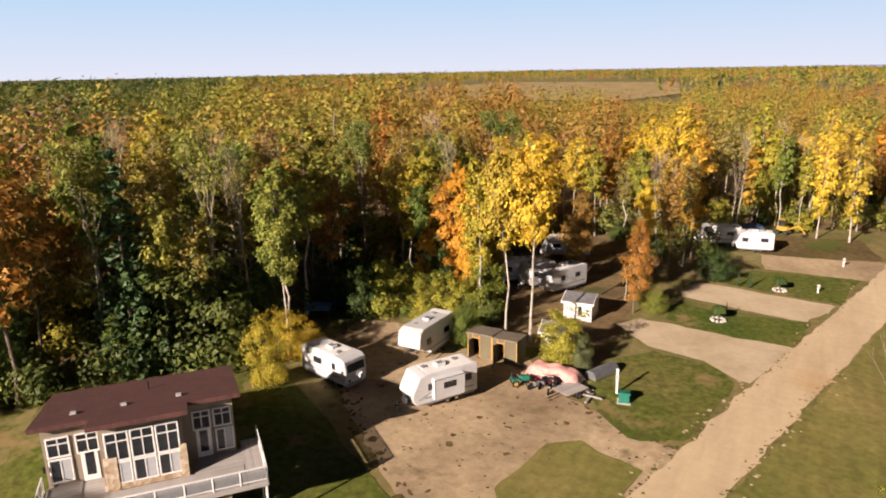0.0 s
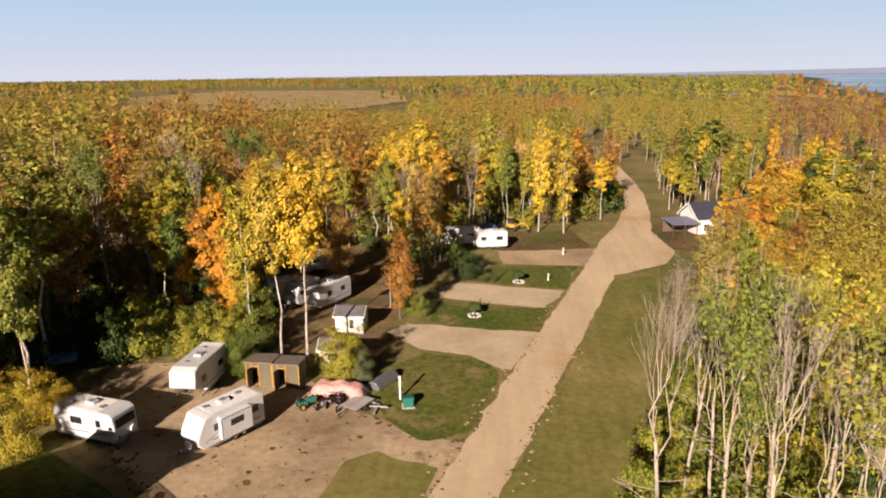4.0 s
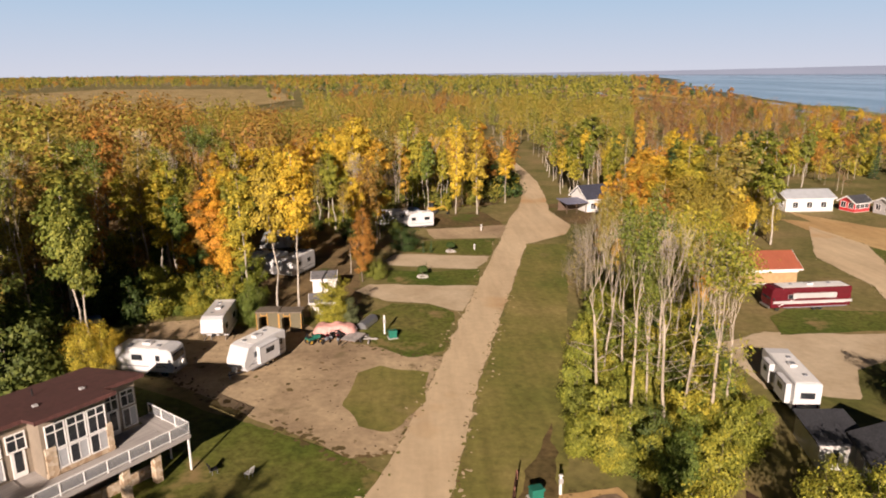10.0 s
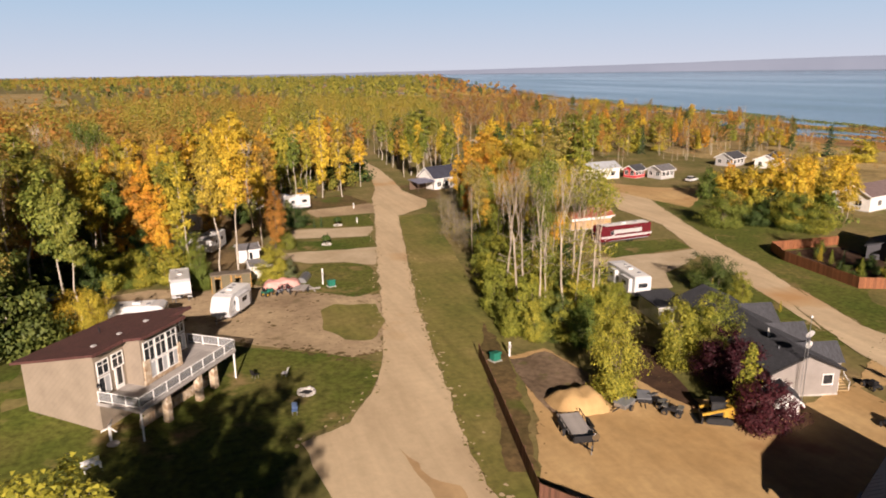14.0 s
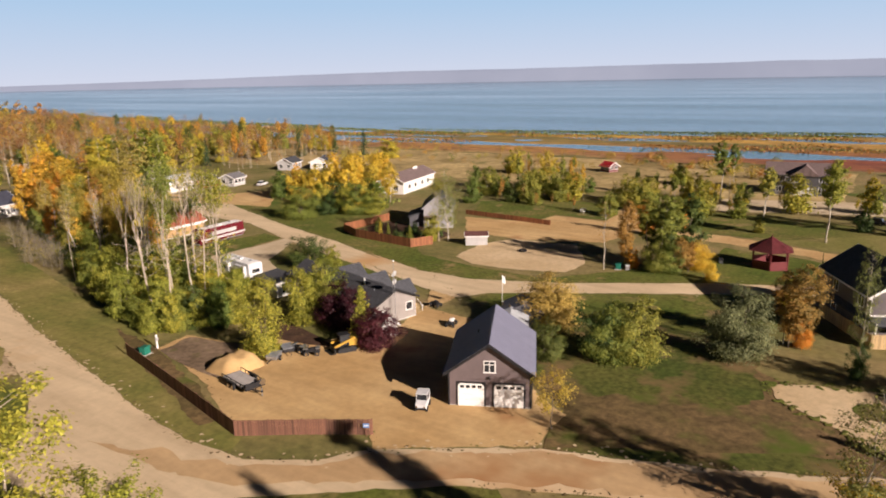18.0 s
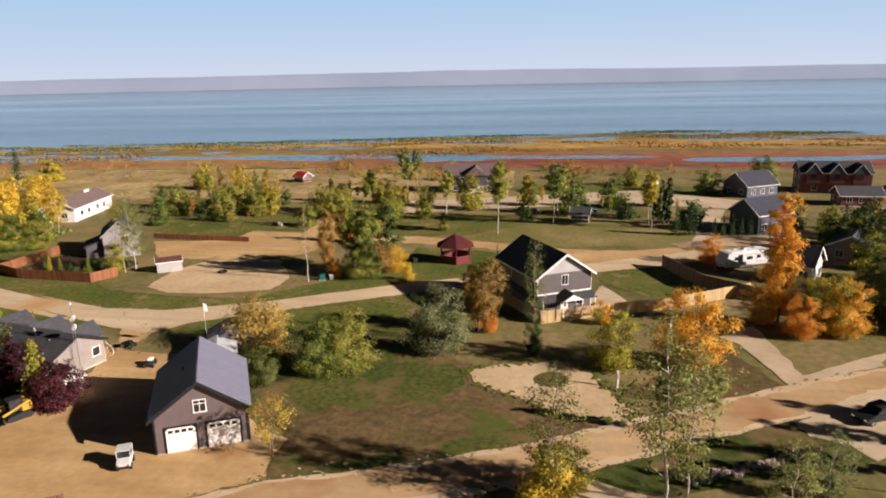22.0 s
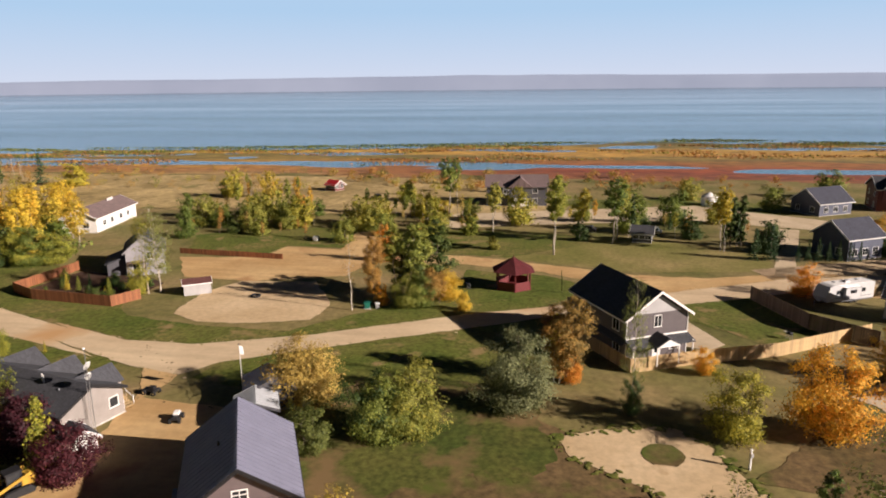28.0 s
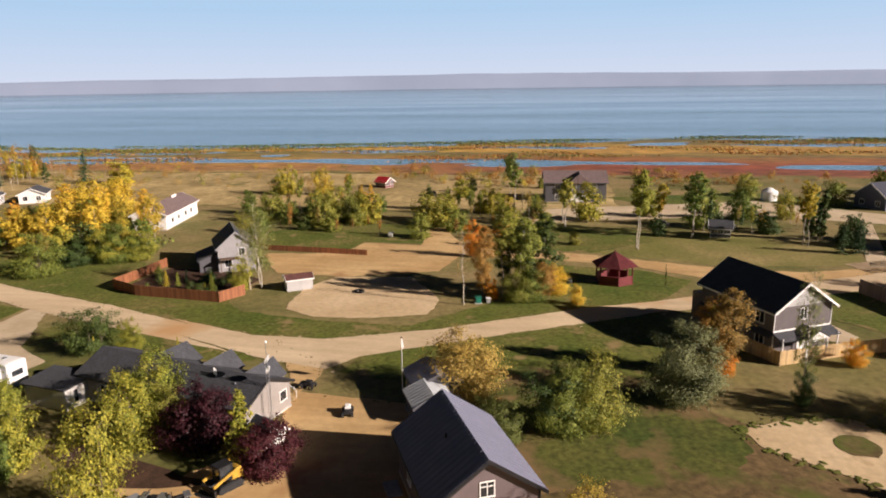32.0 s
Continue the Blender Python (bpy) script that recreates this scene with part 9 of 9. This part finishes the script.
for k, (px, py) in enumerate(((11.8, 25.2), (14.2, 25.7), (15, 24.7), (15.2, 22.8))):
    j = root_at(("cargo_box", "log_splitter", "quad_bike", "quad_bike")[k], px, py, 25 + 35 * k, ("low grey cargo box in the yard", "black machinery frame among scrap", "grey quad bike in the yard", "black quad bike in the yard")[k], ("box", "machine", "quad bike", "quad bike")[k])
    if k < 2:
        box("bed", 1.8, 1.2, 0.4, 0, 0, 0.35, M["steel"] if k == 0 else M["black"], j, bev=0.04)
        box("rim", 1.9, 1.3, 0.08, 0, 0, 0.75, M["greydecal"], j)
        for s in (-1, 1):
            wheel(j, 0, s * 0.7, 0.3, 0.18)
        box("drawbar", 1.3, 0.1, 0.1, -1.4, 0, 0.4, M["black"], j)
    else:
        box("chassis", 1.5, 0.5, 0.35, 0, 0, 0.4, M["black"], j, bev=0.06)
        box("saddle", 0.7, 0.35, 0.18, -0.15, 0, 0.75, M["black"], j, bev=0.05)
        box("front_rack", 0.5, 0.9, 0.06, 0.65, 0, 0.85, M["steel"], j)
        box("rear_rack", 0.5, 0.9, 0.06, -0.7, 0, 0.85, M["steel"], j)
        box("handlebar", 0.06, 0.8, 0.06, 0.35, 0, 1.1, M["black"], j)
        for x in (-0.6, 0.6):
            for s in (-1, 1):
                wheel(j, x, s * 0.42, 0.3, 0.25)
UTV = root_at("utility_vehicle", 11.2, 4.6, 205, "small white utility vehicle with a windscreen beside the garage", "vehicle")
box("body", 2.5, 1.3, 0.6, 0, 0, 0.4, M["gel"], UTV, bev=0.1)
prism("bonnet", [(0.5, 0.9), (1.25, 0.85), (1.3, 1.0), (0.5, 1.2)], -0.62, 0.62, M["gel"], UTV, "y", bev=0.04)
box("roof", 1.5, 1.35, 0.08, -0.2, 0, 1.85, M["gel"], UTV, bev=0.03)
box("windscreen", 0.04, 1.15, 0.65, 0.5, 0, 1.18, M["glass"], UTV, ry=-18, bev=0.0)
box("cab_shell", 1.2, 1.2, 0.8, -0.25, 0, 1.0, M["glass"], UTV, bev=0.04)
for x in (-0.9, 0.5):
    for s in (-1, 1):
        box("roll_bar", 0.07, 0.07, 0.9, x, s * 0.62, 0.98, M["gel"], UTV)
box("bumper", 0.12, 1.2, 0.2, 1.3, 0, 0.4, M["black"], UTV)
for s in (-1, 1):
    cyl("headlight", 0.09, 0.05, 1.27, s * 0.45, 0.72, M["chrome"], UTV, ry=90)
    for x in (-0.8, 0.8):
        wheel(UTV, x, s * 0.62, 0.33, 0.26)
UTV.matrix_basis = UTV.matrix_basis @ Matrix.Scale(0.84, 4)
for k, (px, py) in enumerate(((32.1, 14.9), (37.5, 21.1))):
    q = root_at("quad_bike" if k == 0 else "garden_cart", px, py, 15 + 70 * k, ("white and black quad bike in the yard" if k == 0 else "small dark garden cart on the sand"), "quad bike" if k == 0 else "cart")
    box("chassis", 1.6, 0.7, 0.3, 0, 0, 0.35, M["black"], q, bev=0.06)
    box("fairing", 0.8, 0.6, 0.3, 0.2 if k == 0 else -0.2, 0, 0.6, M["white"] if k == 0 else M["black"], q, bev=0.08)
    for x in (-0.6, 0.6):
        for s in (-1, 1):
            wheel(q, x, s * 0.45, 0.28, 0.22)
SLAB = root_at("side_step", 20.0, 7.4, 26, "pale concrete step beside the garage", "step")
box("slab", 2.2, 1.2, 0.14, 0, 0, 0, M["concrete"], SLAB, bev=0.03)
GAS = root_at("handrail", 21.6, 6.9, 26, "white stair rail by the garage side door", "rail")
for x in (0, 1.2):
    cyl("post", 0.04, 1.1, x, 0, 0, M["white"], GAS, sides=8)
cyl("rail", 0.04, 1.25, 0, 0, 1.08, M["white"], GAS, ry=90, sides=8)

LC = root_at("lawn_sculpture", (74.4, 26.4)[0], (74.4, 26.4)[1], 20, "dark fire ring on the bare lot", "fire pit")
for k in range(10):
    a = 2 * math.pi * k / 10
    box("stone", 0.45, 0.3, 0.35, 0.8 * math.cos(a), 0.6 * math.sin(a), -0.02, M["black"], LC, rz=math.degrees(a) + 90, bev=0.05)
for (px, py) in ((84.3, -6.7), (66.4, -51.2)):
    g = root_at("grill", px, py, 30, "small barbecue grill on the lawn", "grill", "lawn grills")
    box("body", 0.8, 0.5, 0.35, 0, 0, 0.65, M["black"], g, bev=0.08)
    for x in (-0.3, 0.3):
        for y in (-0.18, 0.18):
            box("leg", 0.05, 0.05, 0.66, x, y, 0, M["steel"], g, bev=0.0)
    box("shelf", 0.35, 0.4, 0.04, 0.58, 0, 0.85, M["white"], g, bev=0.0)

# white dome tank far off, dark car by the road
DM = root_at("water_tank", 176, -62.5, 0, "white domed tank near the marsh", "tank")
cyl("drum", 2.2, 2.6, 0, 0, 0, M["white"], DM, sides=24, bev=0.05)
cyl("dome", 2.2, 1.0, 0, 0, 2.6, M["white"], DM, sides=24, r2=0.5, bev=0.1)


def car(x, y, ang, label, mat, cat="car"):
    c = root_at("car", x, y, ang, label, cat, "parked cars")
    prism("body", [(-2.2, 0.35), (2.2, 0.35), (2.25, 0.7), (1.3, 0.95), (-1.9, 1.0), (-2.25, 0.85)], -0.88, 0.88, mat, c, "y", bev=0.06)
    prism("cabin", [(-1.7, 0.98), (1.0, 0.95), (0.35, 1.5), (-1.4, 1.52)], -0.78, 0.78, M["glass"], c, "y", bev=0.05)
    prism("roof", [(-1.4, 1.5), (0.35, 1.48), (0.3, 1.56), (-1.3, 1.58)], -0.74, 0.74, mat, c, "y", bev=0.02)
    for q in (-1.35, 1.4):
        for s in (-1, 1):
            wheel(c, q, s * 0.78, 0.34, 0.22)
    for s in (-1, 1):
        box("headlight", 0.06, 0.3, 0.14, 2.22, s * 0.62, 0.6, M["white"], c, bev=0.0)
        box("tail_light", 0.06, 0.25, 0.16, -2.22, s * 0.65, 0.7, M["redpaint"], c, bev=0.0)
    return c


for (px, py), a, lab, mt in (((110.7, 137.5), 20, "white car on the sandy apron", "gel"), ((116.5, 122.2), 60, "dark pickup parked by the cottages", "black"), ((134.1, -27.4), 80, "dark car under the lakeside trees", "black"), ((134.1, -41.9), 70, "silver car beside a hedge", "steel"), ((143.8, -111.6), 30, "white car in the far yard", "gel"), ((175.7, -128.6), 30, "dark truck by the lake house", "black"), ((175, 33.9), 40, "dark car by the marsh lots", "black")):
    car(px, py, a, lab, M[mt])

# ---- fences ----
fence("fence", [(3.6, 40.3), (0.7, 27.4), (-2.2, 15), (1.2, 10.3), (4.5, 5.2)], 1.45, M["fencebrown"], "brown-stained board fence along the road bend", 0.2, 0.02)
SG = root_at("sign", (4.1, 5.5)[0], (4.1, 5.5)[1], -57, "small blue sign on the end of the fence", "sign")
box("sign_board", 0.55, 0.04, 0.4, 0, -0.12, 0.85, M["bluetarp"], SG)
box("post", 0.08, 0.08, 1.3, 0, -0.07, 0, M["fencebrown"], SG)
box("lettering_bar", 0.4, 0.02, 0.07, 0, -0.145, 1.03, M["white"], SG, bev=0.0)
fence("fence", [(86.1, 67.2), (75.6, 67.2), (70.7, 67.4), (67.5, 61.3), (65.8, 46), (70.3, 44)], 1.7, M["fencered"], "red-brown privacy fence round a garden", 0.22, 0.02)
fence("fence", [(62.2, -23.7), (51.3, -29.8), (55.6, -38.2), (59.5, -47.9), (69.1, -62)], 1.75, M["newwood"], "pale new board fence behind the house", 0.25, 0.02)
fence("fence", [(84.9, -51), (71, -55), (64.7, -61.1)], 2.2, M["fencedark"], "tall weathered dark board fence", 0.26, 0.02)
fence("retaining_wall", [(101.4, 55.6), (99.3, 32.4)], 1.1, M["fencered"], "low red-brown timber retaining wall", 0.3, 0.01, category="wall")
M["fieldstone"] = piece_mat("pinkish_field_stones", (0.32, 0.25, 0.20), 0.9, 0.4)
car(26.8, -60.6, 118, "black estate car parked on the gravel pad", M["black"])
# rock border in the lawn by the road
RB = tagged(new("rock_border", None), "line of rough pale stones set in the lawn", "stones")
RA, RE = (13.9, -41.2), (20.1, -53.3)
RB.matrix_basis = pose(RA[0], RA[1], gz(*RA))
rk = random.Random(3)
for k in range(150):
    t = k / 149
    px, py = RA[0] + (RE[0] - RA[0]) * t + rk.uniform(-0.55, 0.55), RA[1] + (RE[1] - RA[1]) * t + rk.uniform(-0.55, 0.55)
    s = rk.choice((0.2, 0.3, 0.4, 0.5))
    box("stone", round(s, 1), round(s * 0.8, 1), 0.3, px - RA[0], py - RA[1], gz(px, py) - gz(*RA) - 0.05, M["fieldstone"], RB, rz=rk.uniform(0, 180), rx=rk.uniform(-15, 15), bev=0.07)
# garden behind the red fence
r9 = random.Random(9)
for k in range(14):
    px, py = r9.uniform(68.5, 79), r9.uniform(47, 62)
    plant("bush_dark" if k % 3 else "larch", px, py, r9.uniform(0.9, 2.2), 1.0)
